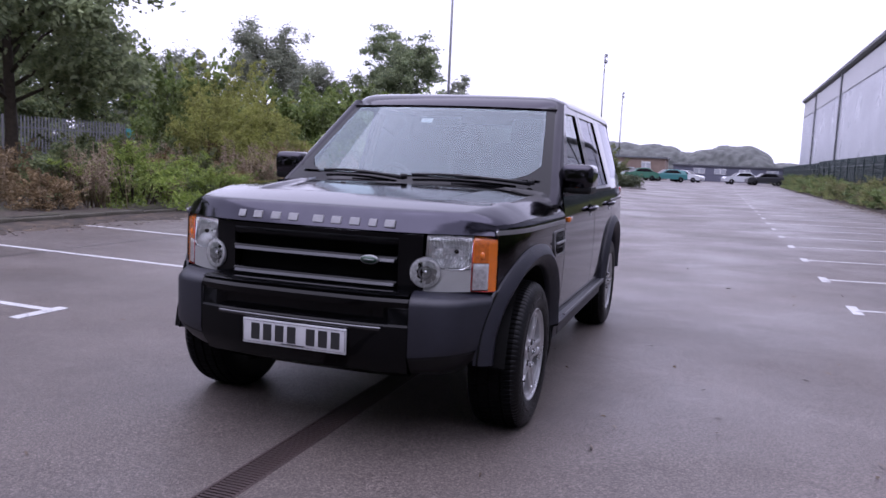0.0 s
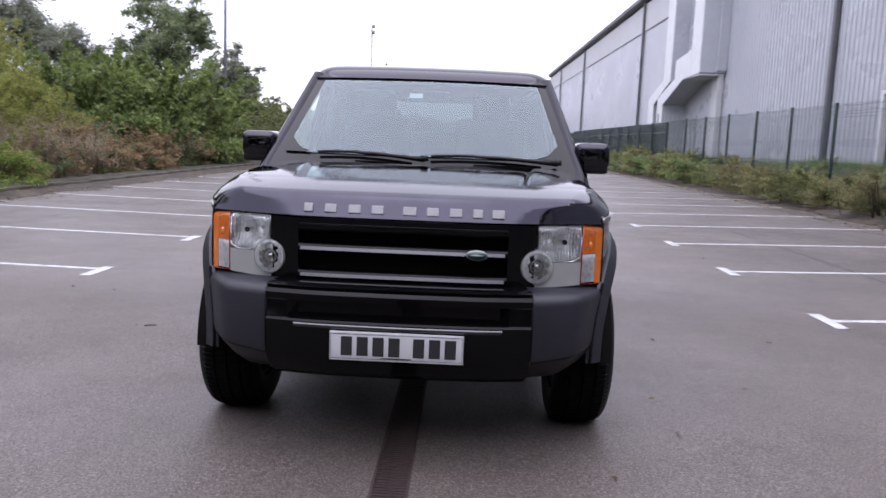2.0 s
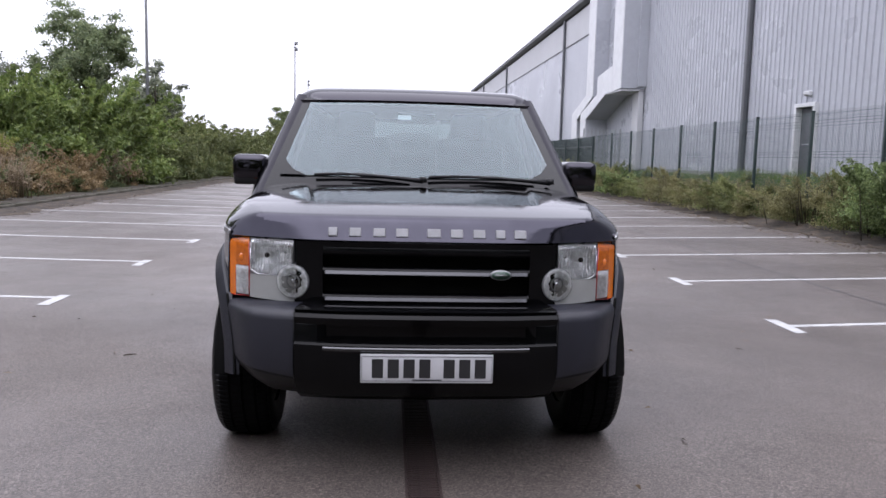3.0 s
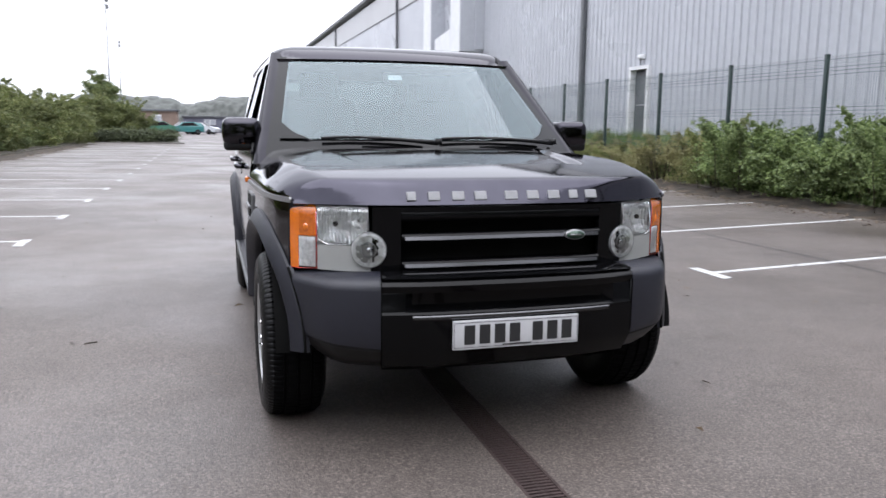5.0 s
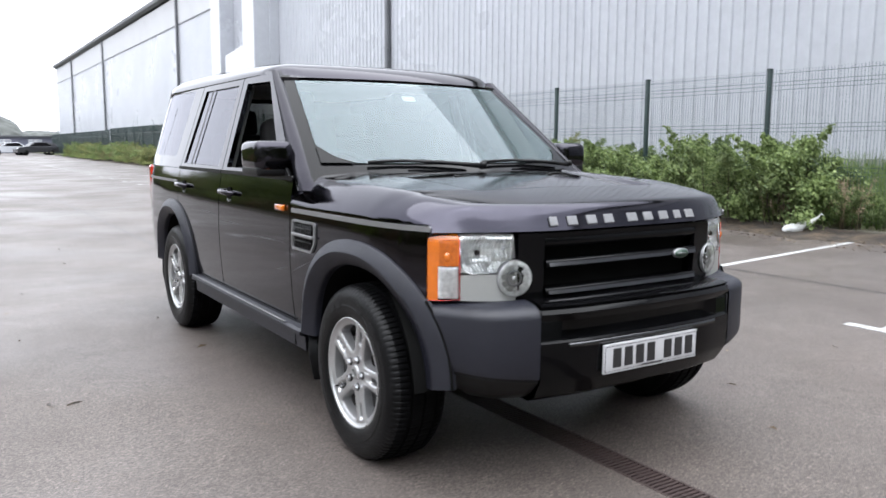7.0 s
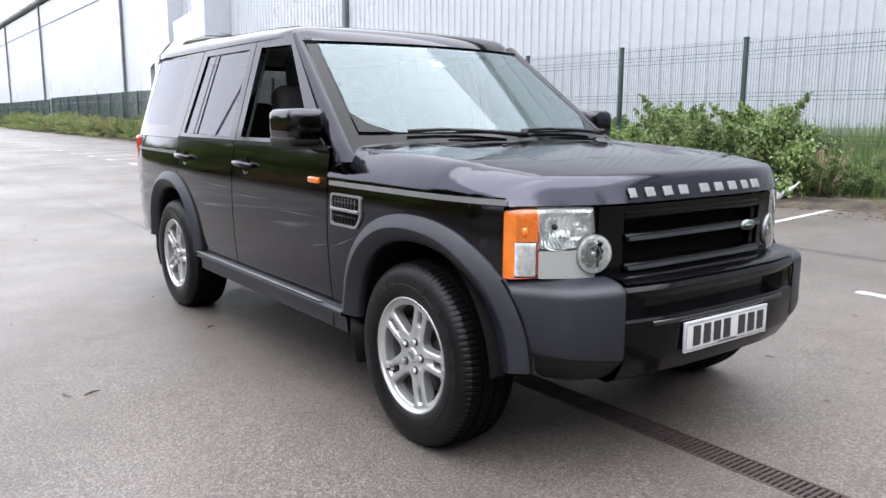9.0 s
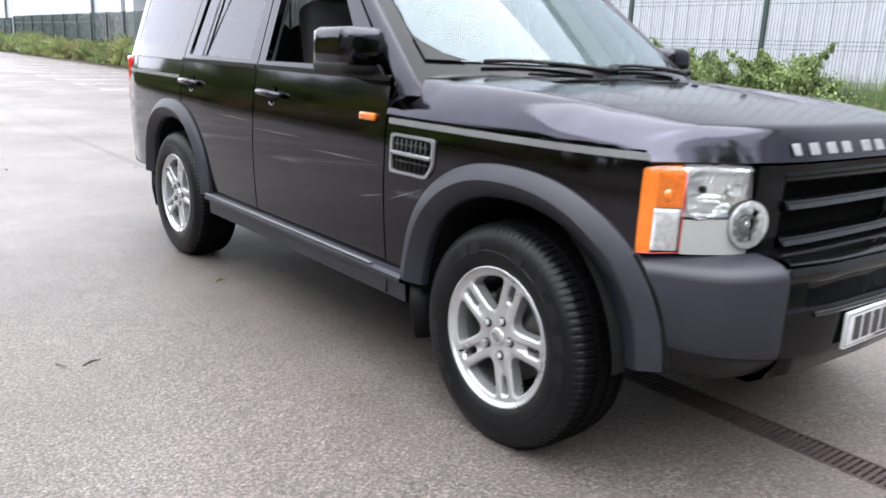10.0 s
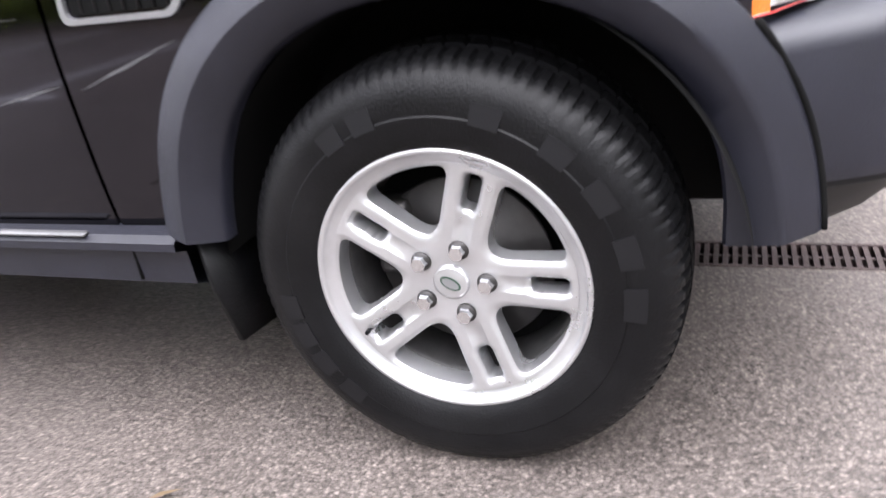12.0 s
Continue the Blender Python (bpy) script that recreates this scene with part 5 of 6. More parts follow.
# -- wheels --
def tyre_mesh():
    """Outer side towards -x; shoulder and tread blocks are cut in."""
    prof = [(-0.012, 0.222), (-0.02, 0.232), (-0.028, 0.24), (-0.036, 0.2634), (-0.038, 0.2878), (-0.036, 0.2899), (-0.037, 0.309), (-0.034, 0.3271), (-0.026, 0.3441), (-0.014, 0.3589), (0.004, 0.3685),
            (0.02, 0.3728), (0.044, 0.3749), (0.046, 0.3653), (0.056, 0.3653), (0.058, 0.3759), (0.1, 0.377), (0.102, 0.3674), (0.112, 0.3674), (0.114, 0.377), (0.156, 0.3759), (0.158, 0.3664), (0.168, 0.3664), (0.17, 0.3749),
            (0.195, 0.3706), (0.212, 0.3589), (0.226, 0.3303), (0.228, 0.2825), (0.21, 0.225)]
    n = 576
    bm = bmesh.new()

    def f(i, j):
        a = i * math.tau / n
        x, r = prof[j]
        if 9 <= j <= 12 or 23 <= j <= 24:
            if i % 6 in (0, 1):
                r -= 0.0055 if j > 9 else 0.002
        elif 15 <= j <= 20 and (i + j) % 9 == 0:
            r -= 0.006
        return (x, r * math.cos(a), r * math.sin(a))
    return grid(list(range(n)), list(range(len(prof))), f, bm, close=True)


def wheel_holes(y, z):
    """Signed distance to the nearest hole of the alloy face: below zero inside a hole."""
    r = math.hypot(y, z)
    a = (math.atan2(z, y) - math.pi) % math.radians(72)
    a = min(a, math.radians(72) - a)
    u, v = r * math.cos(a), r * math.sin(a)
    # the slot between two twin spokes
    du, dv = abs(u - 0.1635) - 0.022, v - 0.0045
    slot = math.hypot(max(du, 0), max(dv, 0)) + min(max(du, dv), 0) - 0.0095
    # the wide window between two pairs
    b = math.radians(72) - a
    e1, e2 = 0.041 + 0.028 * (u - 0.1) - v, 0.041 + 0.028 * (r * math.cos(b) - 0.1) - r * math.sin(b)

    def blend(p, q, k):
        h = max(k - abs(p - q), 0)
        return max(p, q) + h * h / (4 * k)
    window = blend(blend(e1, e2, 0.05), r - 0.2035, 0.022)
    return min(slot, window)


def alloy_face():
    nr, na = 88, 580
    bm = bmesh.new()

    def height(r, d):
        x = -0.005 - 0.010 * math.sin(min(r / 0.2, 1) * 1.5) ** 2
        return x + 0.006 * max(0, 1 - d / 0.011) ** 2

    rows = []
    for i in range(na):
        row = []
        for j in range(nr):
            r, a = 0.028 + 0.183 * j / (nr - 1), i * math.tau / na
            y, z = r * math.cos(a), r * math.sin(a)
            d = wheel_holes(y, z)
            inside = d < -0.00108
            if abs(d) <= 0.00137 and j < nr - 2:
                for _ in range(3):
                    e = 0.0004
                    d = wheel_holes(y, z)
                    gy, gz = (wheel_holes(y + e, z) - d) / e, (wheel_holes(y, z + e) - d) / e
                    g = max(gy * gy + gz * gz, 0.2)
                    y, z = y - d * gy / g, z - d * gz / g
                d, inside = 0.0, False
            va = (math.atan2(z, y) - math.pi) % math.radians(72)
            va = min(va, math.radians(72) - va)
            rr = math.hypot(y, z)
            sunk = 0.0065 * max(0, 1 - (rr * math.sin(va) / 0.016) ** 2) * max(0, min(1, (rr - 0.075) / 0.03)) if rr < 0.2 else 0
            row.append((bm.verts.new((height(rr, max(d, 0)) + sunk, y, z)), inside))
        rows.append(row)
    for i in range(na):
        for j in range(nr - 1):
            q = (rows[i][j], rows[i][j + 1], rows[(i + 1) % na][j + 1], rows[(i + 1) % na][j])
            mid = sum((v.co for v, _ in q), Vector()) / 4
            if not any(f for _, f in q) and wheel_holes(mid.y, mid.z) > -0.0004:
                bm.faces.new([v for v, _ in q])
    bmesh.ops.delete(bm, geom=[v for v in bm.verts if not v.link_faces], context="VERTS")
    edges = [e for e in bm.edges if e.is_boundary]
    out = bmesh.ops.extrude_edge_only(bm, edges=edges)
    for v in out["geom"]:
        if isinstance(v, bmesh.types.BMVert):
            v.co.x = 0.032
    bmesh.ops.recalc_face_normals(bm, faces=bm.faces[:])
    return bm


def rim_parts(w):
    barrel = part("rim", lathe([(0.0, 0.2365), (-0.022, 0.2375), (-0.0265, 0.235), (-0.027, 0.229), (-0.022, 0.226), (-0.018, 0.223), (-0.0135, 0.212), (-0.0125, 0.2095)], 96), ALLOY, w, "silver five twin-spoke alloy rim")
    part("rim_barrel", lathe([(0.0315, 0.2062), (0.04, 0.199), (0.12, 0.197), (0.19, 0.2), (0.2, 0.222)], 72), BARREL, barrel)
    sharp(part("spoke_star", alloy_face(), ALLOY, barrel, "silver twin-spoke star with rounded windows"), 42)
    for k in range(5):
        a = math.radians(180 + 72 * k)
        bm = bmesh.new()
        c = (-0.012, 0.061 * math.cos(a), 0.061 * math.sin(a))
        bmesh.ops.create_cone(bm, cap_ends=True, segments=6, radius1=0.0155, radius2=0.0125, depth=0.026, matrix=pose(*c, 0, -90, 0))
        part("wheel_nut", bm, CHROME, barrel, smooth=False)
        bm = bmesh.new()
        bmesh.ops.create_cone(bm, cap_ends=True, segments=20, radius1=0.018, radius2=0.016, depth=0.006, matrix=pose(-0.009, c[1], c[2], 0, -90, 0))
        part("nut_seat", bm, DISC, barrel)
    cap = part("centre_cap", lathe([(-0.004, 0.031), (-0.012, 0.03), (-0.014, 0.026), (-0.0145, 0.0005)], 40), ALLOY, barrel)
    bm = bmesh.new()
    bmesh.ops.create_circle(bm, cap_ends=True, radius=1, segments=28, matrix=pose(-0.0155, 0, 0, 0, -90, 0) @ Matrix.Diagonal((0.011, 0.019, 1, 1)))
    bmesh.ops.transform(bm, matrix=pose(0, 0, 0, 28, 0, 0), verts=bm.verts[:])
    part("cap_badge", bm, BADGE_GREEN, cap)
    bm = bmesh.new()
    bmesh.ops.create_circle(bm, cap_ends=True, radius=1, segments=28, matrix=pose(-0.0163, 0, 0, 0, -90, 0) @ Matrix.Diagonal((0.008, 0.0155, 1, 1)))
    bmesh.ops.transform(bm, matrix=pose(0, 0, 0, 28, 0, 0), verts=bm.verts[:])
    part("badge_centre", bm, SATIN, cap)
    bm = bmesh.new()
    grid([k * math.tau / 10 for k in range(10)], (0, 1), lambda a, t: (0.0 - 0.026 * t, 0.165 + 0.004 * math.cos(a), -0.1 + 0.004 * math.sin(a)), bm, close=True)
    part("valve", bm, TRIM_BLACK, barrel)


def wheel(x, y, side, steer=0.0):
    ob = sharp(part("wheel", tyre_mesh(), RUBBER, car, "road wheel with a black tyre on a silver rim"), 40)
    # tread faces take the shade-darkened copy of the rubber
    ob.data.materials.append(TREAD)
    for f in ob.data.polygons:
        if f.center.x > 0.012 and f.center.yz.length > 0.345:
            f.material_index = 1
    rim_parts(ob)
    # raised sidewall lettering, as plain blocks
    for a0, a1 in ((161, 171), (177, 188), (143, 153), (126, 135), (104, 113), (346, 355), (335, 344), (323, 332), (309, 318), (54, 62), (66, 74)):
        def f(a, r):
            c = radians(a)
            return (-0.038 + 0.0025 * (r - 0.29) / 0.032, r * math.cos(c), r * math.sin(c))
        thick(part("sidewall_mark", grid(steps(a0, a1, 4), (0.283, 0.3, 0.318), f), RUBBER_MARK, ob), 0.002, 0)
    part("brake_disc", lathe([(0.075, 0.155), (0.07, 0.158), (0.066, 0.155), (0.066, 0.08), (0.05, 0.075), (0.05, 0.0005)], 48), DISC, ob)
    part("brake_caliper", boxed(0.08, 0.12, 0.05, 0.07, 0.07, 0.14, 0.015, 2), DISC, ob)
    # added near-black disc closing the wheel, for the shade inside it
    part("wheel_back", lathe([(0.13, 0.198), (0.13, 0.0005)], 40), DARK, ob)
    ob.matrix_basis = pose(side * x, y, 0.364, 0, 0, (180 if side > 0 else 0) + steer)
    return ob


first_wheel = wheel(0.905, 0.0, -1)
for side, y in ((1, 0.0), (-1, 2.885), (1, 2.885)):
    copy_thing(first_wheel, pose(side * 0.905, y, 0.364, 25 * y, 0, 180 if side > 0 else 0))

# ---- planting ----
LEAF_DARK = leaf_material("dark_green_leaves", (0.13, 0.18, 0.083), (0.3, 0.345, 0.145), translucent=0.5)
LEAF_MID = leaf_material("mid_green_leaves", (0.1, 0.155, 0.036), (0.24, 0.3, 0.08), translucent=0.42)
LEAF_YELLOW = leaf_material("yellow_green_leaves", (0.215, 0.245, 0.056), (0.44, 0.45, 0.12), translucent=0.48)
LEAF_BRAMBLE = leaf_material("bramble_leaves", (0.088, 0.135, 0.04), (0.33, 0.42, 0.16), translucent=0.42)
LEAF_DRY = leaf_material("dry_scrub_leaves", (0.19, 0.19, 0.073), (0.42, 0.39, 0.19), translucent=0.45)
LEAF_SCRUB = leaf_material("light_scrub_leaves", (0.145, 0.185, 0.056), (0.37, 0.39, 0.155), translucent=0.45)
LEAF_OLIVE = leaf_material("olive_scrub_leaves", (0.105, 0.14, 0.046), (0.22, 0.235, 0.085), translucent=0.42)
LEAF_BROWN = leaf_material("dead_brown_stalks", (0.19, 0.14, 0.082), (0.44, 0.345, 0.23), translucent=0.3)
LEAF_RUST = leaf_material("rusty_scrub_leaves", (0.2, 0.135, 0.062), (0.38, 0.28, 0.145), translucent=0.38)
LEAF_TREE = leaf_material("pale_green_tree_leaves", (0.15, 0.2, 0.105), (0.33, 0.38, 0.2), translucent=0.5)
LEAF_LIGHT = leaf_material("light_green_tree_leaves", (0.2, 0.255, 0.13), (0.42, 0.475, 0.25), translucent=0.55)
LEAF_FERN = leaf_material("bright_feathery_leaves", (0.16, 0.24, 0.046), (0.37, 0.46, 0.1), translucent=0.48)
LEAF_HEDGE = leaf_material("clipped_hedge_leaves", (0.035, 0.05, 0.022), (0.1, 0.12, 0.05), translucent=0.2)
LEAF_GREY = leaf_material("blue_grey_leaves", (0.185, 0.21, 0.15), (0.31, 0.33, 0.23), translucent=0.45)
GRASS = leaf_material("long_grass", (0.078, 0.155, 0.031), (0.202, 0.264, 0.078))
LITTER = leaf_material("fallen_leaves", (0.060, 0.040, 0.022), (0.170, 0.120, 0.070), translucent=0.0)
FAR_WOOD = leaf_material("hazy_far_woods", (0.042, 0.049, 0.044), (0.056, 0.063, 0.054), translucent=0.0)


def leaf_mesh(name, blobs, count, size, seed, mat, parent, stretch=1.6, shell=0.45, up=0.35):
    """Folded leaves scattered through lumpy blobs (x, y, z, rx, ry, rz), denser towards the outside."""
    rng = np.random.default_rng(seed)
    b = np.array(blobs, float)
    wgt = (b[:, 3] * b[:, 4] * b[:, 5]) ** 0.67
    pick = rng.choice(len(b), count, p=wgt / wgt.sum())
    d = rng.normal(size=(count, 3))
    d /= np.linalg.norm(d, axis=1)[:, None]
    r = (shell + (1 - shell) * rng.random(count) ** 0.6) * (1 + 0.28 * rng.normal(size=count))
    pos = b[pick, :3] + d * r[:, None] * b[pick, 3:6]
    nrm = d * 0.8 + rng.normal(size=(count, 3)) * 0.75 + np.array((0, 0, up))
    nrm /= np.linalg.norm(nrm, axis=1)[:, None]
    t = np.cross(nrm, rng.normal(size=(count, 3)))
    t /= np.linalg.norm(t, axis=1)[:, None]
    s = np.cross(nrm, t)
    L = (size * (0.55 + 0.9 * rng.random(count)))[:, None]
    W = L / stretch / 2
    tip, base = pos + t * L / 2 - nrm * L * 0.12, pos - t * L / 2
    left, right = pos + s * W + nrm * L * 0.06 + t * L * 0.04, pos - s * W + nrm * L * 0.06 + t * L * 0.04
    verts = np.stack([base, left, tip, right], 1).reshape(-1, 3)
    keep = verts[:, 2].reshape(-1, 4).min(1) > 0.01 - (parent.matrix_basis.translation.z if parent else 0)
    verts = verts.reshape(-1, 4, 3)[keep].reshape(-1, 3)
    n = len(verts) // 4
    idx = np.arange(n)[:, None] * 4
    faces = np.concatenate([idx + np.array((0, 1, 2)), idx + np.array((0, 2, 3))])
    return soup(name, verts.tolist(), faces.tolist(), mat, parent)


def tree(x, y, z, height, spread, mat, count, size, seed, label, trunk=0.13, clear=0.3, limbs=16, ragged=0.3):
    """A tapered trunk with forked limbs, and sprays of leaves along the limbs' outer halves."""
    ob = thing("tree", x, y, z, label, "tree", "trees round the car park")
    random.seed(seed)
    base = height * clear
    blobs = []
    bm = tube([(0, 0, -0.2), (0.03, 0.02, height * 0.18), (random.uniform(-0.1, 0.1), random.uniform(-0.1, 0.1), height * 0.45), (0, 0, height * 0.9)], [trunk * 1.2, trunk, trunk * 0.7, trunk * 0.12], 10)
    for k in range(limbs):
        h = (k + random.random()) / limbs
        a = k * 2.4 + random.uniform(-0.5, 0.5)
        reach = spread * (0.45 + 0.65 * math.sin(math.pi * (0.2 + 0.72 * h))) * random.uniform(0.7, 1.0 + 0.35 * ragged)
        z0 = max(base * 0.75, base + (height - base) * (h - 0.25) * 0.8)
        z1 = base + (height - base) * min(1.0, h * random.uniform(0.9, 1.08))
        tip = Vector((reach * math.cos(a) * (1 - 0.45 * h), reach * math.sin(a) * (1 - 0.45 * h), z1))
        mid = Vector((tip.x * 0.45, tip.y * 0.45, z0 + (z1 - z0) * 0.6))
        tube([(0, 0, z0), mid, tip], [trunk * 0.4, trunk * 0.24, trunk * 0.06], 5, bm)
        for j in range(7):
            t = random.uniform(0.25, 1.08)
            p = (mid * (1 - t) + tip * t) if t > 0.4 else mid
            w = spread * random.uniform(0.13, 0.27) * (1.15 - 0.4 * t)
            off = Vector((random.gauss(0, 1), random.gauss(0, 1), random.gauss(0, 0.8))) * spread * 0.13
            blobs.append((p.x + off.x, p.y + off.y, max(p.z + off.z, base * 0.8), w * random.uniform(0.8, 1.3), w * random.uniform(0.8, 1.3), w * random.uniform(0.5, 0.85)))
    part("trunk", bm, BARK, ob)
    leaf_mesh("crown", blobs, count, size, seed, mat, ob, 1.7, 0.1)
    return ob


def bush_kind(name, mat, count, size, seed, label, group, w=1.0, h=1.2, stems=14, stretch=1.6, up=0.35, shoots=0):
    """One bush about 2 w wide and h high, to be copied."""
    ob = thing(name, 0, 0, 0, label, "bush", group)
    random.seed(seed)
    blobs = []
    for k in range(34):
        a, rr = random.uniform(0, math.tau), math.sqrt(random.random()) * w * 0.85
        zz = random.uniform(0.08, 0.9) * h * (1 - 0.5 * (rr / w) ** 1.5)
        q = random.uniform(0.14, 0.3) * w
        blobs.append((rr * math.cos(a), rr * math.sin(a), zz, q, q, q * 0.7))
    bm = bmesh.new()
    for k in range(stems):
        a = random.uniform(0, math.tau)
        rr = random.uniform(0.3, 1.05) * w
        top = h * random.uniform(0.55, 1.12)
        mid = Vector((0.5 * rr * math.cos(a), 0.5 * rr * math.sin(a), top * 0.75))
        tip = Vector((rr * math.cos(a), rr * math.sin(a), top))
        tube([(0.2 * rr * math.cos(a), 0.2 * rr * math.sin(a), -0.1), mid, tip], [0.012, 0.008, 0.002], 4, bm)
        for t in (0.0, 0.3, 0.6, 0.85, 1.0):
            p = mid.lerp(tip, t)
            q = w * 0.11 * (1.25 - 0.7 * t)
            blobs.append((p.x, p.y, p.z, q, q, q * 0.7))
    for k in range(shoots):
        a, rr = random.uniform(0, math.tau), random.uniform(0.1, 0.8) * w
        foot, top = Vector((rr * math.cos(a), rr * math.sin(a), 0)), h * random.uniform(0.8, 1.28) * (1 - 0.35 * rr / w)
        lean = Vector((math.cos(a), math.sin(a), 0)) * random.uniform(0.15, 0.5)
        mid, tip = foot + lean * 0.3 + Vector((0, 0, top * 0.8)), foot + lean + Vector((0, 0, top))
        tube([foot, mid, tip], [0.008, 0.006, 0.002], 4, bm)
        for j in range(10):
            p, q = mid.lerp(tip, j / 9), 0.15 - 0.09 * j / 9
            blobs.append((p.x, p.y, p.z - 0.03, q, q, q * 0.55))
    tagged(part("stem_tangle", bm, BARK, ob), kind="stuff")
    leaf_mesh("foliage", blobs, count, size, seed, mat, ob, stretch, 0.05, up)
    return ob


def dead_weeds(seed, label, group):
    ob = thing("dead_weeds", 0, 0, 0, label, "weeds", group)
    random.seed(seed)
    bm = bmesh.new()
    blobs = []
    for k in range(26):
        a, rr = random.uniform(0, math.tau), random.uniform(0, 0.55)
        x, y, h = rr * math.cos(a), rr * math.sin(a), random.uniform(0.7, 1.55)
        lx, ly = random.uniform(-0.2, 0.2), random.uniform(-0.2, 0.2)
        tube([(x, y, -0.05), (x + lx * 0.4, y + ly * 0.4, h * 0.55), (x + lx, y + ly, h)], [0.007, 0.006, 0.003], 4, bm)
        for j in range(5):
            t = random.uniform(0.5, 1.0)
            blobs.append((x + lx * t + random.uniform(-0.08, 0.08), y + ly * t + random.uniform(-0.08, 0.08), h * t, 0.05, 0.05, 0.09))
    part("stalk_tangle", bm, LEAF_BROWN, ob)
    leaf_mesh("seed_cluster", blobs, 1300, 0.036, seed, LEAF_BROWN, ob, 1.5, 0.1)
    return ob


def scatter(kinds, spots, seed, shift=0.0):
    """The first spots take the made things, the others copies of them."""
    spots = [(x + shift, y - shift, z, s, sz) for x, y, z, s, sz in spots]
    rng = random.Random(seed)
    used = set()
    for x, y, z, s, sz in spots:
        k = rng.randrange(len(kinds))
        free = [i for i in range(len(kinds)) if i not in used]
        m = Matrix.LocRotScale((x, y, z), Euler((0, 0, rng.uniform(0, math.tau))), (s, s, sz))
        if free:
            used.add(free[0])
            kinds[free[0]].matrix_basis = m
        else:
            copy_thing(kinds[k], Matrix.LocRotScale((x, y, z), Euler((0, 0, rng.uniform(0, math.tau))), (1, 1, 1)) @ Matrix.Diagonal((s / kinds[k].scale[0], s / kinds[k].scale[1], sz / kinds[k].scale[2], 1)))


R = random.Random(11)
# brambles along the fence
brambles = [bush_kind("bramble_bush", LEAF_BRAMBLE, 17000, 0.058, 21, "dense green bramble bush sprawling against the wire fence", "brambles along the fence", shoots=7),
            bush_kind("bramble_bush", LEAF_BRAMBLE, 16000, 0.052, 22, "leafy bright green scrub bush growing against the wire fence", "brambles along the fence", shoots=9, stretch=2.0),
            bush_kind("bramble_bush", LEAF_SCRUB, 11000, 0.05, 23, "thin olive scrub bush with bare stems beside the fence", "brambles along the fence", stretch=2.2, shoots=10),
            bush_kind("bramble_bush", LEAF_DRY, 10000, 0.05, 33, "half-dry olive and brown scrub bush beside the fence", "brambles along the fence", stretch=2.6, shoots=8)]
far_brambles = [bush_kind("bramble_bush", LEAF_BRAMBLE, 3800, 0.09, 34, "distant green bramble bush along the steel fence", "brambles along the fence", shoots=6),
                bush_kind("bramble_bush", LEAF_DRY, 3400, 0.08, 35, "distant half-dry olive scrub bush along the steel fence", "brambles along the fence", shoots=8, stretch=2.4),
                bush_kind("bramble_bush", LEAF_SCRUB, 3400, 0.08, 36, "distant olive scrub bush along the steel fence", "brambles along the fence", shoots=8, stretch=2.0)]
spots, far_spots = [], []
y = 4.3
while y < 78:
    (spots if y < 24 else far_spots).append((8.6 + R.uniform(-0.15, 0.25), y, 0.15, R.uniform(0.85, 1.15), R.uniform(0.8, 1.15) if y < 11 else R.uniform(0.5, 0.9)))
    if y < 30:
        far_spots.append((9.7 + R.uniform(-0.2, 0.4), y + 0.5, 0.25, R.uniform(0.5, 0.8), R.uniform(0.45, 0.7)))
    if y > 26:
        far_spots.append((8.35 + R.uniform(-0.1, 0.3), y + 0.6, 0.12, R.uniform(0.8, 1.1), R.uniform(0.75, 1.1)))
    y += R.uniform(0.75, 1.15) if y < 24 else R.uniform(1.3, 1.9)
y = -1.5
while y < 4.3:
    spots.append((8.75 + R.uniform(-0.15, 0.3), y, 0.15, R.uniform(0.45, 0.65), R.uniform(0.32, 0.5) + 0.06 * max(y, 0)))
    y += R.uniform(0.7, 1.1)
scatter(brambles[:2], [q for q in spots if q[1] < 9.2], 31)
scatter(brambles[2:], [q for q in spots if q[1] >= 9.2], 37)
scatter(far_brambles, far_spots, 32)

# long grass on the bank
def grass(name, x0, x1, y0, y1, count, height, seed, z):
    rng = np.random.default_rng(seed)
    p = np.stack([rng.uniform(x0, x1, count), rng.uniform(y0, y1, count)], 1)
    h = height * (0.4 + 0.8 * rng.random(count))
    a = rng.uniform(0, math.tau, count)
    w = 0.006 + 0.006 * rng.random(count)
    lean = rng.normal(size=(count, 2)) * 0.3 * h[:, None]
    zz = z(p[:, 0])
    base0 = np.stack([p[:, 0] - np.cos(a) * w, p[:, 1] - np.sin(a) * w, zz - 0.05], 1)
    base1 = np.stack([p[:, 0] + np.cos(a) * w, p[:, 1] + np.sin(a) * w, zz - 0.05], 1)
    tip = np.stack([p[:, 0] + lean[:, 0], p[:, 1] + lean[:, 1], zz + h], 1)
    verts = np.stack([base0, base1, tip], 1).reshape(-1, 3)
    ob = soup(name, verts.tolist(), (np.arange(count)[:, None] * 3 + np.arange(3)).tolist(), GRASS)
    tagged(ob, "tall unmown green grass on the bank", "grass", kind="stuff")


grass("bank_grass", 8.5, 13.1, -7, 26, 42000, 0.42, 41, lambda x: 0.19 + 0.79 * ((x - 8.42) / 4.98).clip(0, 1) ** 1.3)
grass("bank_grass", 8.45, 12.5, 26, 75, 16000, 0.5, 42, lambda x: 0.19 + 0.79 * ((x - 8.42) / 4.98).clip(0, 1) ** 1.3)

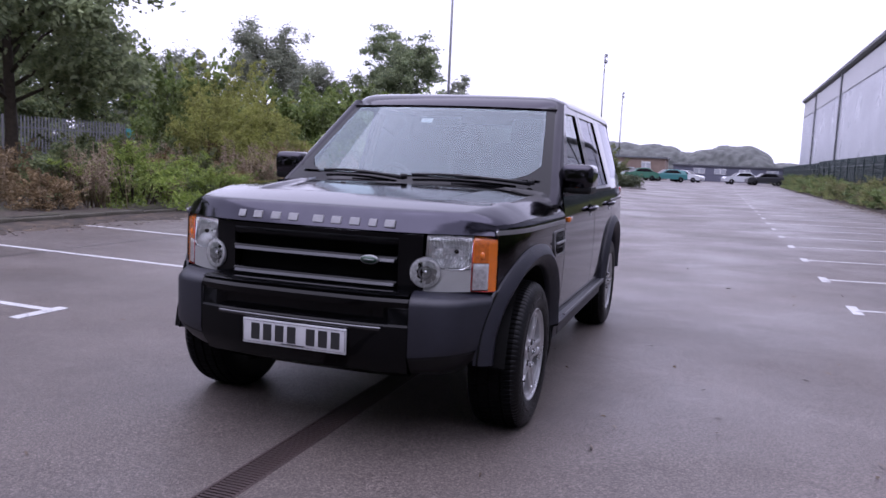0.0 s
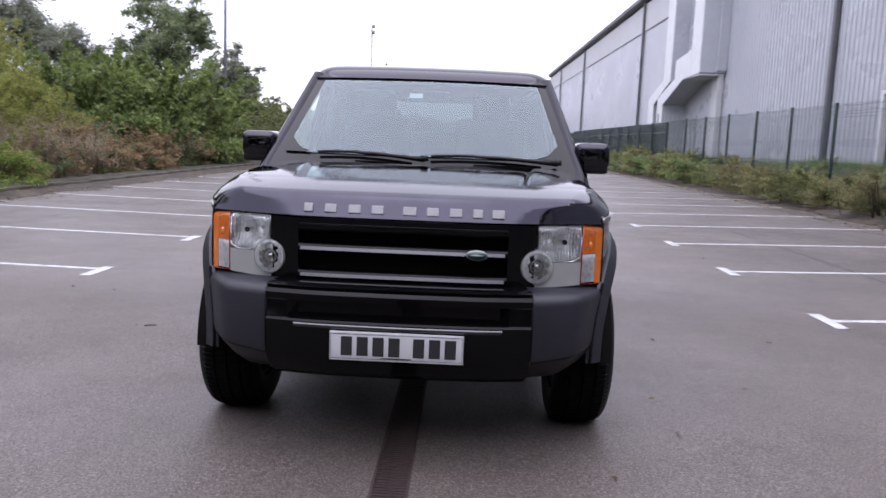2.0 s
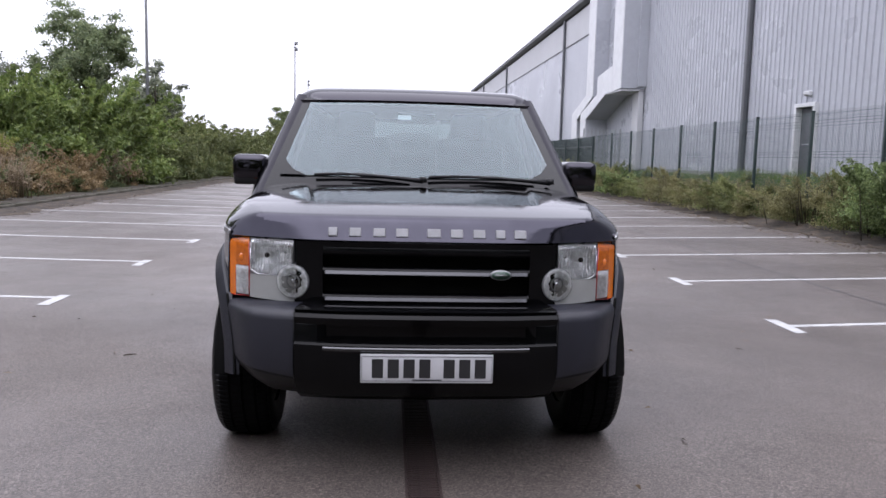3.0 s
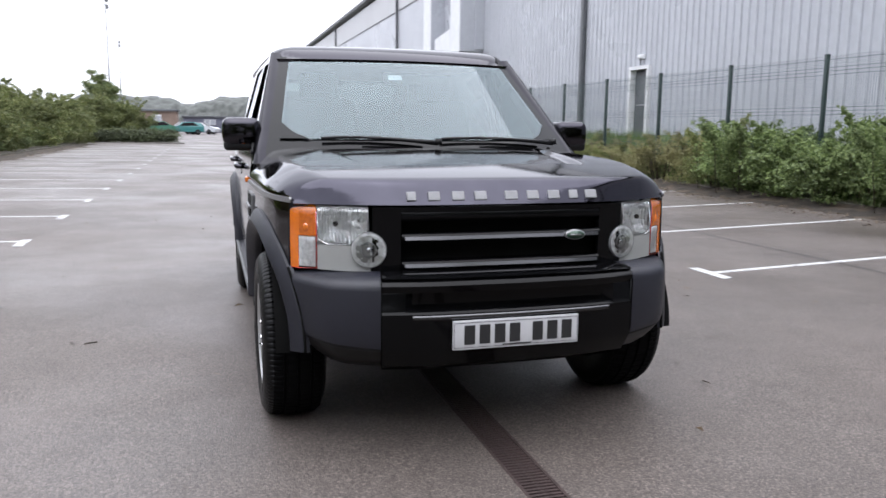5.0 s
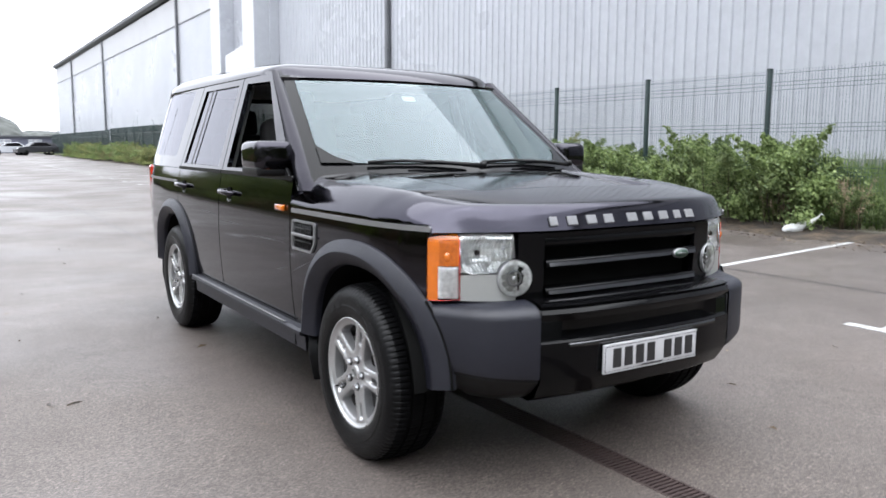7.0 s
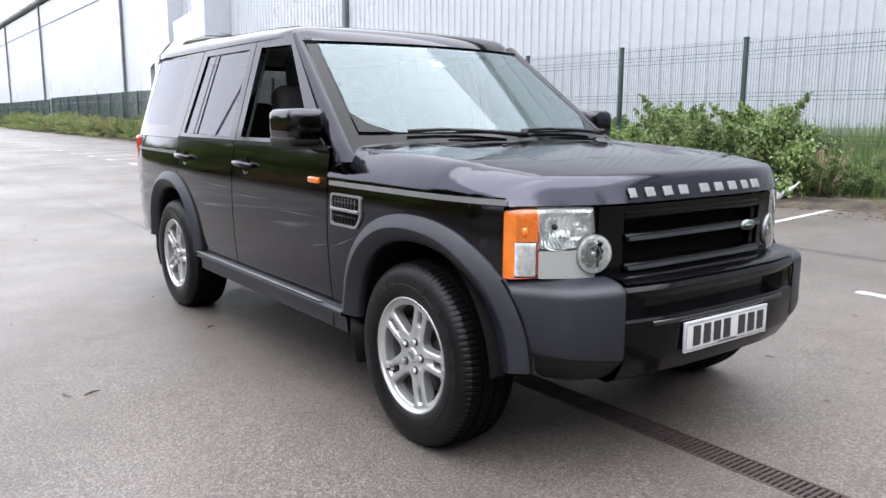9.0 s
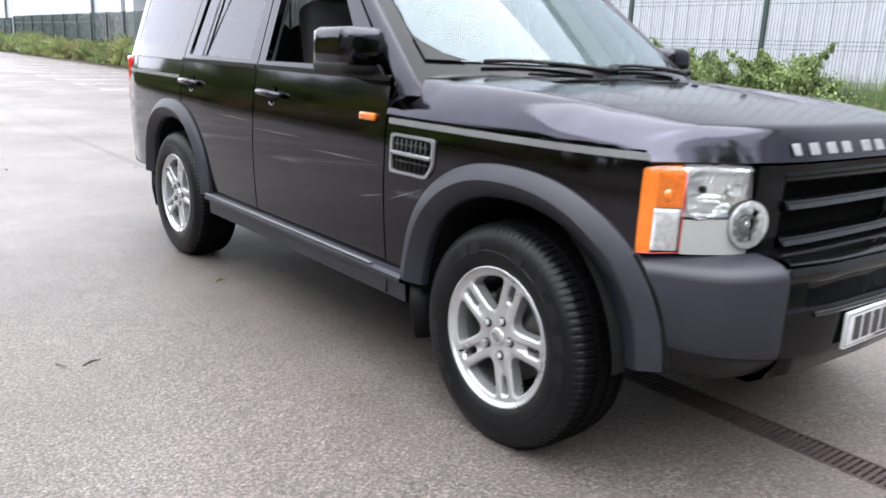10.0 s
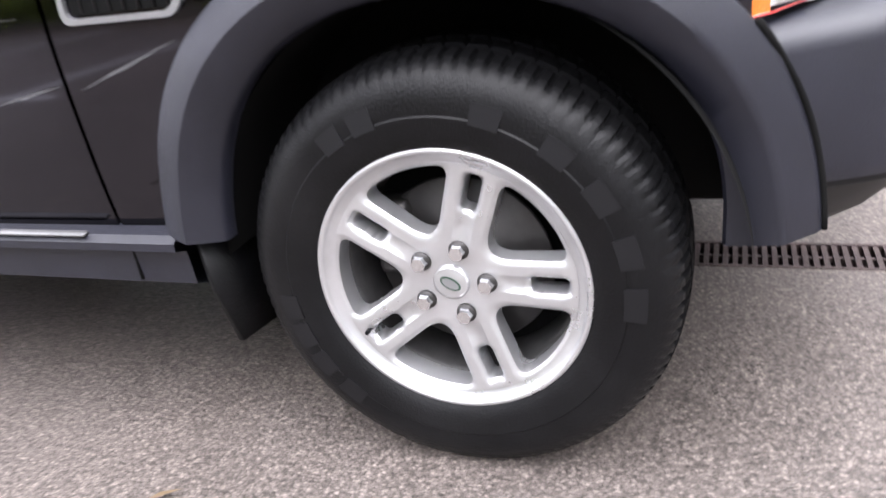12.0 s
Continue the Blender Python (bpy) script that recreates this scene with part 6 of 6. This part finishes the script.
# litter against the kerbs
def litter(x0, x1, y0, y1, count, seed, skew):
    rng = np.random.default_rng(seed)
    u = rng.random(count) ** skew
    blobs_x, blobs_y = x0 + (x1 - x0) * u, rng.uniform(y0, y1, count)
    a = rng.uniform(0, math.tau, count)
    L = 0.012 + 0.03 * rng.random(count)
    c, s = np.cos(a) * L, np.sin(a) * L
    z = 0.0125 * np.abs(blobs_x)[:, None] - 0.01 + 0.012 * rng.random((count, 3))
    v = np.stack([np.stack([blobs_x - c, blobs_y - s, z[:, 0]], 1), np.stack([blobs_x - s * 0.4, blobs_y + c * 0.4, z[:, 1] + 0.006], 1), np.stack([blobs_x + c, blobs_y + s, z[:, 2]], 1)], 1)
    ob = soup("leaf_litter", v.reshape(-1, 3).tolist(), (np.arange(count)[:, None] * 3 + np.arange(3)).tolist(), LITTER)
    tagged(ob, "brown fallen leaves and twigs swept against the kerb", "leaves", kind="stuff")


litter(8.32, 7.0, -4, 40, 20000, 51, 2.8)
litter(-8.02, -6.9, -2, 40, 9000, 52, 2.2)
litter(-3.0, 3.2, -3.5, 8, 120, 53, 1.0)

# west planting
weeds = [dead_weeds(61, "dry brown dock stalks standing in the bed", "dead weeds"), dead_weeds(62, "dry brown seeding weeds standing in the bed", "dead weeds")]
spots = []
for k in range(16):
    spots.append((8.55 + R.uniform(-0.05, 0.5), R.uniform(2.0, 24), 0.1, R.uniform(0.6, 0.9), R.uniform(0.4, 0.7)))
for k in range(24):
    spots.append((-8.75 - R.random() ** 1.2 * 2.8, R.uniform(2.5, 23), 0.15, R.uniform(0.8, 1.2), R.uniform(0.6, 1.05)))
scatter(weeds, spots, 71)
ferny = [bush_kind("feathery_shrub", LEAF_FERN, 6500, 0.07, 24, "low feathery bright green shrub spreading over the kerb", "low shrubs", w=1.1, h=0.95, stretch=3.5)]
scatter(ferny, [(-10.1, 9.8, 0.1, 1.5, 1.25), (-9.9, 12.0, 0.1, 1.05, 0.95), (-10.0, 5.6, 0.1, 0.6, 0.6), (-10.4, 13.8, 0.1, 0.6, 0.8), (-10.9, 10.6, 0.1, 0.9, 1.3)], 72, 0.88)
olive = [bush_kind("scrub_bush", LEAF_OLIVE, 6000, 0.075, 25, "straggling olive and brown scrub bush in the bed", "scrub in the bed", w=1.2, h=1.5),
         bush_kind("scrub_bush", LEAF_RUST, 5200, 0.07, 26, "half-dead reddish brown scrub bush in the bed", "scrub in the bed", w=1.1, h=1.3),
         bush_kind("scrub_bush", LEAF_DARK, 6000, 0.085, 27, "dense dark green scrub bush in the bed", "scrub in the bed", w=1.2, h=1.5)]
spots = []
y = 4.0
while y < 47:
    for x in (-11.4, -13.4, -15.8):
        spots.append((x + R.uniform(-0.6, 0.6), y + R.uniform(-0.5, 0.5), 0.15, R.uniform(0.8, 1.25), R.uniform(0.65, 1.1) * ((1.0 if x > -13 else 1.15) if y > 15.5 else 0.85)))
    y += 1.9
scatter(olive, spots, 73, 0.8)
for x, y, k in ((-10.1, 17.6, 0.8), (-10.1, 20.6, 0.95), (-10.2, 15.2, 0.65), (-10.0, 7.4, 0.6), (-10.2, 23.6, 0.8), (-9.9, 12.9, 0.6), (-9.9, 19.2, 0.7)):
    copy_thing(olive[1], Matrix.LocRotScale((x + 0.95, y - 0.9, 0.1), Euler((0, 0, y)), (1, 1, 1)) @ Matrix.Diagonal((k / olive[1].scale[0], k / olive[1].scale[1], k / olive[1].scale[2], 1)))
for x, y, k in ((-9.2, 13.6, 0.55), (-9.3, 16.0, 0.6), (-9.1, 18.4, 0.55), (-9.4, 21.6, 0.75), (-9.2, 24.6, 0.7), (-9.3, 27.4, 0.7), (-9.2, 10.8, 0.45), (-9.2, 30.2, 0.75), (-9.1, 33.0, 0.7), (-9.3, 36.2, 0.8), (-9.1, 39.4, 0.75), (-9.2, 42.6, 0.8)):
    copy_thing(olive[2], Matrix.LocRotScale((x, y, 0.1), Euler((0, 0, y)), (1, 1, 1)) @ Matrix.Diagonal((k / olive[2].scale[0], k / olive[2].scale[1], k / olive[2].scale[2], 1)))
# larger shrubs that close the view to the west
big = [bush_kind("large_shrub", LEAF_MID, 14000, 0.12, 28, "large rounded green shrub overhanging the kerb", "large shrubs", w=1.9, h=3.0, stems=20),
       bush_kind("large_shrub", LEAF_YELLOW, 13000, 0.11, 29, "tall yellow-green willow shrub behind the bed", "large shrubs", w=1.9, h=3.6, stems=24, stretch=3.0),
       bush_kind("large_shrub", LEAF_OLIVE, 12000, 0.1, 30, "broad olive-coloured shrub overhanging the kerb", "large shrubs", w=1.9, h=2.4, stems=20)]
scatter(big[:1], [(-11.0, 22.4, 0.1, 1.1, 1.1), (-11.0, 26.0, 0.1, 1.2, 1.25), (-11.4, 29.6, 0.1, 1.15, 1.15), (-13.8, 26.5, 0.1, 1.1, 1.3), (-16.5, 27.6, 0.1, 1.2, 1.4),
                  (-15.6, 18.2, 0.1, 0.85, 1.4), (-13.4, 22.6, 0.1, 0.9, 1.2), (-13.2, 24.6, 0.1, 1.0, 1.2), (-17.2, 20.6, 0.1, 1.2, 1.45)], 74, 0.8)
scatter(big[1:2], [(-14.0, 18.4, 0.1, 0.85, 1.08), (-13.2, 16.4, 0.1, 0.65, 0.8), (-14.0, 20.4, 0.1, 0.8, 0.9), (-12.3, 19.4, 0.1, 0.6, 0.62), (-16.6, 23.6, 0.1, 1.1, 1.2), (-12.2, 17.4, 0.1, 0.5, 0.45)], 75, 0.8)
scatter(big[2:], [(-11, 27.5, 0.1, 1.1, 0.95), (-10.8, 31.5, 0.1, 1.1, 0.95), (-10.9, 34.6, 0.1, 1.1, 1), (-10.6, 37.6, 0.1, 1.1, 1.08), (-10.5, 40.6, 0.1, 1.15, 1.12), (-10.4, 43.6, 0.1, 1.15, 1.15), (-10.2, 46.6, 0.1, 1.15, 1.12), (-13.5, 29.5, 0.1, 1.2, 1.25), (-13.4, 36, 0.1, 1.3, 1.29), (-13, 40, 0.1, 1.3, 1.37), (-12.8, 44, 0.1, 1.3, 1.41), (-12.4, 48, 0.1, 1.25, 1.29), (-10.6, 50.5, 0.1, 1.2, 1.15), (-10, 54, 0.1, 1.25, 1.15), (-9.6, 58, 0.1, 1.3, 1.12), (-12.5, 53, 0.1, 1.4, 1.37), (-9.4, 62, 0.1, 1.3, 1.03), (-9.2, 55.6, 0.1, 1, 1.4), (-7.6, 56.2, 0, 1, 1.18), (-6.4, 56.8, 0, 0.75, 0.84), (-8.4, 58.4, 0, 1.1, 1.46)], 76, 0.8)

tree(-13.1, 9.5, 0.2, 7.8, 3.0, LEAF_LIGHT, 46000, 0.145, 101, "broad mid-green tree with a slim trunk in the bed", 0.13, 0.33, 22)
tree(-17.5, 6.0, 0.3, 8.0, 3.2, LEAF_DARK, 22500, 0.189, 102, "dense dark green tree beyond the bed", 0.15, 0.3, 18)
tree(-19.5, 1.0, 0.3, 8.5, 3.4, LEAF_DARK, 17500, 0.216, 103, "dense dark green tree beyond the bed", 0.15, 0.2, 18)
tree(-15.0, 36.0, 0.3, 8.0, 2.6, LEAF_TREE, 52000, 0.13, 104, "tall dark green tree with ragged outline", 0.14, 0.08, 34, 0.6)
tree(-20.5, 37.0, 0.3, 6.3, 2.4, LEAF_GREY, 30000, 0.12, 105, "thin grey-green tree with airy crown", 0.1, 0.12, 28, 0.9)
tree(-26.5, 32.0, 0.4, 5.2, 3.8, LEAF_GREY, 32500, 0.216, 106, "tall grey-green tree with ragged top", 0.16, 0.08, 22, 0.7)
tree(-24.5, 38.0, 0.4, 8.8, 3.4, LEAF_GREY, 40000, 0.15, 107, "tall grey-green tree with ragged top", 0.16, 0.08, 34, 0.7)
tree(-27.5, 20.0, 0.4, 6.4, 3.4, LEAF_DARK, 18000, 0.2, 133, "dark leafy tree behind the palisade", 0.14, 0.05, 20, 0.4)
tree(-27.5, 28.0, 0.4, 5.8, 3.4, LEAF_DARK, 18000, 0.2, 134, "dark leafy tree behind the palisade", 0.14, 0.05, 20, 0.4)
tree(-27.0, 24.0, 0.4, 6.2, 3.2, LEAF_DARK, 20000, 0.203, 108, "dark tree behind the palisade", 0.14, 0.1, 18, 0.5)
tree(-30.0, 17.0, 0.4, 8.4, 3.6, LEAF_DARK, 17500, 0.243, 109, "dark tree behind the palisade", 0.16, 0.1, 18, 0.4)
tree(-30.0, 9.0, 0.4, 9.0, 4.0, LEAF_DARK, 17500, 0.27, 110, "broad dark tree behind the palisade", 0.2, 0.1, 18, 0.4)
tree(-14.5, 46.0, 0.3, 5.0, 2.4, LEAF_DARK, 17500, 0.176, 111, "bushy green tree above the scrub", 0.1, 0.08, 16, 0.5)
tree(-14.0, 44.0, 0.3, 6.2, 1.9, LEAF_GREY, 5625, 0.162, 112, "small thin grey-green tree with airy crown", 0.07, 0.3, 12, 0.9)
tree(-8.5, 60.0, 0.0, 4.7, 1.9, LEAF_DARK, 34000, 0.12, 113, "bushy dark green tree beyond the hedge", 0.1, 0.08, 16, 0.5)
tree(-19.0, 56.0, 0.3, 6.0, 3.2, LEAF_DARK, 13750, 0.243, 114, "bushy dark green tree beyond the hedge", 0.1, 0.08, 16, 0.5)
# unseen trees behind the camera, added to darken what the car's front reflects
for k, (x, y, h) in enumerate(((-22, -6, 8.5), (-18, -12, 8), (-13, -16, 10), (-8.5, -18, 11), (-4, -17.5, 10.5), (0.5, -18.5, 11), (5, -17.5, 10.5), (9.5, -18, 10), (-30, -1, 9))):
    tree(x, y, 0.2, h, 4.2, LEAF_DARK, 9000, 0.34, 120 + k, "unseen dark green tree added to darken the car's front", 0.16, 0.06, 18, 0.3)


# clipped hedge across the end of the bed
def hedge():
    ob = thing("clipped_hedge", -6.4, 49.5, 0, "low clipped dark green hedge at the end of the bed", "hedge")
    blobs = [(-3.2 + 0.42 * k, 0.12 * math.sin(k), 0.5, 0.45, 0.55, 0.42) for k in range(16)]
    part("hedge_stem", tube([(-3, 0, 0.05), (0, 0, 0.2), (3.2, 0, 0.1)], 0.05, 5), BARK, ob)
    leaf_mesh("foliage", blobs, 11000, 0.1, 140, LEAF_HEDGE, ob, 1.4, 0.5)
    part("hedge_kerb", boxed(0.2, -0.75, 0.05, 7.2, 0.14, 0.14, 0.02), CONCRETE, ob)


hedge()


# ---- the far end ----
def far_woods():
    """A rolling, lumpy canopy far behind everything."""
    crowns = [(-24, 10, 8.2), (-14, 8, 7.8), (-6.5, 5, 6.2), (0, 6, 7.0), (6, 8.5, 8.1), (19, 5, 4.4), (27, 7, 4.8), (36, 9, 5.2)]
    crowns += [(c, 11, 6.5 + 2.2 * noise.noise((c * 0.31, 2.0, 0))) for c in (*range(-170, -25, 9), *range(46, 212, 9))]

    def top(x):
        return 3.0 + max(max(0.0, 1 - (abs(x - c) / w) ** 3.2) ** 0.5 * (h - 3.0) for c, w, h in crowns)

    def f(x, t):
        lump = 0.7 * noise.noise((x * 0.3, t * 2.4, 5)) + 0.4 * noise.noise((x * 0.8, t * 6, 8)) + 0.25 * noise.noise((x * 2.2, t * 14, 2))
        a = math.pi / 2 * t
        return (x, 205 - (9 + 2 * lump) * math.cos(a), max(-0.2, (top(x) + 0.6 * lump) * math.sin(a)))
    ob = part("far_woods", grid(steps(-170, 210, 1000), steps(0, 1, 30), f), FAR_WOOD)
    tagged(ob, "hazy grey-green line of distant woodland", "trees", kind="stuff")


far_woods()
BLUE_WALL = material("dull_blue_panels", (0.12, 0.125, 0.17), rough=0.6, vary=0.12, vary_scale=0.4)
PALE_BRICK = material("brown_brick", (0.22, 0.16, 0.13), rough=0.85, vary=0.2, vary_scale=1)
FAR_GLASS = material("far_window_glass", (0.4, 0.42, 0.46), rough=0.15, vary=0.1)


def far_block(name, x0, x1, y, h, wall, label, windows):
    ob = thing(name, (x0 + x1) / 2, y, 0, label, "building")
    w = x1 - x0
    part("wall", boxed(0, 3, h / 2, w, 6, h), wall, ob, smooth=False)
    part("roof", boxed(0, 3, h + 0.12, w + 0.5, 6.5, 0.25, 0.03), TRIM_DARK, ob, smooth=False)
    for k, (u, z, ww, hh) in enumerate(windows):
        win = part("window", boxed(u * w / 2, -0.02, z, ww, 0.06, hh), TRIM_WHITE, ob, smooth=False)
        for s in (-0.25, 0.25):
            part("pane", boxed(u * w / 2 + s * ww, -0.06, z, ww * 0.42, 0.03, hh * 0.84), FAR_GLASS, win, smooth=False)


far_block("office_block", -4.6, 15.0, 118.0, 2.2, BLUE_WALL, "long low dull-blue building with white windows", [(u, 1.5, 1.6, 0.8) for u in (-0.62, -0.32, 0.02, 0.4, 0.75)])
far_block("brick_outbuilding", -13.5, -5.0, 106.0, 2.85, PALE_BRICK, "low brown brick building with flat dark roof", [(-0.5, 1.7, 1.4, 1.0), (0.4, 1.4, 1.2, 2.0)])


def parked_car(x, y, colour, label, rz, seed, estate=False):
    ob = thing("parked_car", x, y, ground_z(x), label, "car", "cars parked at the far end", rz=rz)
    mat = material("far_paint_" + str(seed), colour, rough=0.3, coat=0.8, vary=0.08)
    prof = [(-2.1, 0.3), (-2.15, 0.65), (-1.9, 0.85), (-1.0, 0.95), (-0.35, 1.4), (0.9, 1.45), (1.75 if estate else 1.5, 1.3 if estate else 1.05), (2.05, 0.9), (2.1, 0.35)]
    bm = bmesh.new()
    lean = lambda z: 0.86 - max(0, z - 0.9) * 0.35
    rows = [[bm.verts.new((px, s * lean(pz), pz)) for px, pz in prof] for s in (-1, -0.5, 0.5, 1)]
    for r, q in zip(rows, rows[1:]):
        for i in range(len(prof) - 1):
            bm.faces.new((r[i], q[i], q[i + 1], r[i + 1]))
    bm.faces.new(rows[0])
    bm.faces.new(rows[-1][::-1])
    part("body", bm, mat, ob, smooth=False)
    for s in (-1, 1):
        bm = bmesh.new()
        vs = [bm.verts.new((px, s * (lean(pz) + 0.012), pz)) for px, pz in ((-0.8, 0.98), (-0.28, 1.34), (0.85, 1.38), (1.4, 1.02))]
        bm.faces.new(vs)
        part("side_glass", bm, GLOSS_BLACK, ob, smooth=False)
    bm = bmesh.new()
    vs = [bm.verts.new((px - 0.015, py, pz + 0.01)) for px, py, pz in ((-0.98, -0.75, 0.96), (-0.98, 0.75, 0.96), (-0.4, 0.66, 1.38), (-0.4, -0.66, 1.38))]
    bm.faces.new(vs)
    part("front_glass", bm, GLOSS_BLACK, ob, smooth=False)
    for s in (-1, 1):
        for px in (-1.3, 1.3):
            b = lathe([(-0.1, 0.1), (-0.1, 0.31), (0.1, 0.31), (0.1, 0.1)], 18)
            bmesh.ops.transform(b, matrix=pose(px, s * 0.8, 0.3, 0, 0, 90), verts=b.verts[:])
            part("wheel", b, RUBBER, ob)
        part("head_lamp", boxed(-2.08, s * 0.6, 0.68, 0.08, 0.3, 0.14, 0.02), CHROME, ob)
        part("tail_lamp", boxed(2.05, s * 0.65, 0.8, 0.06, 0.2, 0.2, 0.02), RED_LENS, ob)


parked_car(7.0, 95.0, (0.03, 0.03, 0.035), "black hatchback parked at the far end", 10, 1, True)
parked_car(4.4, 97.5, (0.6, 0.62, 0.66), "silver saloon parked at the far end", 15, 2)
parked_car(-3.8, 92.0, (0.05, 0.2, 0.2), "teal estate car parked at the far end", 20, 3, True)
parked_car(-6.8, 88.0, (0.04, 0.16, 0.1), "dark green car parked at the far end", 30, 4)
parked_car(-2.0, 98.0, (0.55, 0.57, 0.6), "silver car parked at the far end", 160, 5)
parked_car(-9.0, 94.0, (0.45, 0.46, 0.5), "pale grey car parked at the far end", 20, 6)


# ---- small things on the ground ----
def plastic_bag(x, y):
    ob = thing("plastic_bag", x, y, ground_z(x), "crumpled white plastic bag lying against the kerb", "bag")
    ctr = curve((0.0, 0.075), (0.35, 0.11), (0.6, 0.16), (0.8, 0.25), (1.0, 0.36))
    rad = curve((0.0, 0.012), (0.08, 0.07), (0.35, 0.1), (0.6, 0.075), (0.8, 0.05), (1.0, 0.012))

    def f(a, t):
        r = rad(t) * (1 + 0.35 * noise.noise((math.cos(a) * 1.6, math.sin(a) * 1.6, t * 7)))
        return (0.48 * t - 0.24, 0.72 * (r * 1.15 * math.cos(a) + 0.04 * math.sin(t * 5)), 0.75 * max(ctr(t) + r * math.sin(a), 0.004))
    part("bag_body", grid([k * math.tau / 22 for k in range(22)], steps(0, 1, 20), f, close=True), TRIM_WHITE, ob)
    part("bag_handle", tube([(0.235, 0.01, 0.265), (0.27, 0.03, 0.3), (0.3, 0.02, 0.28)], [0.009, 0.014, 0.005], 6), TRIM_WHITE, ob)
    ob.matrix_world = pose(x, y, ground_z(x), 0, 0, -50)


plastic_bag(8.0, 3.72)
twig = thing("twig", -1.84, 1.33, ground_z(1.84) + 0.003, "short dry dark twig lying on the asphalt", "twig")
part("stick", tube([(-0.035, -0.02, 0.0), (0.0, 0.004, 0.002), (0.04, 0.012, 0.0)], [0.003, 0.004, 0.002], 6), BARK, twig)


sign = thing("sign_board", -22.7, 24.6, 0.5, "plain teal board fixed to the galvanised palisade", "sign")
part("board", boxed(0.0, 0, 1.33, 0.03, 1.0, 0.5, 0.008), material("teal_board", (0.04, 0.22, 0.21), rough=0.4, vary=0.12), sign)
part("bracket", boxed(-0.05, 0, 0.7, 0.06, 0.05, 1.5, 0.006), GALVANISED, sign)
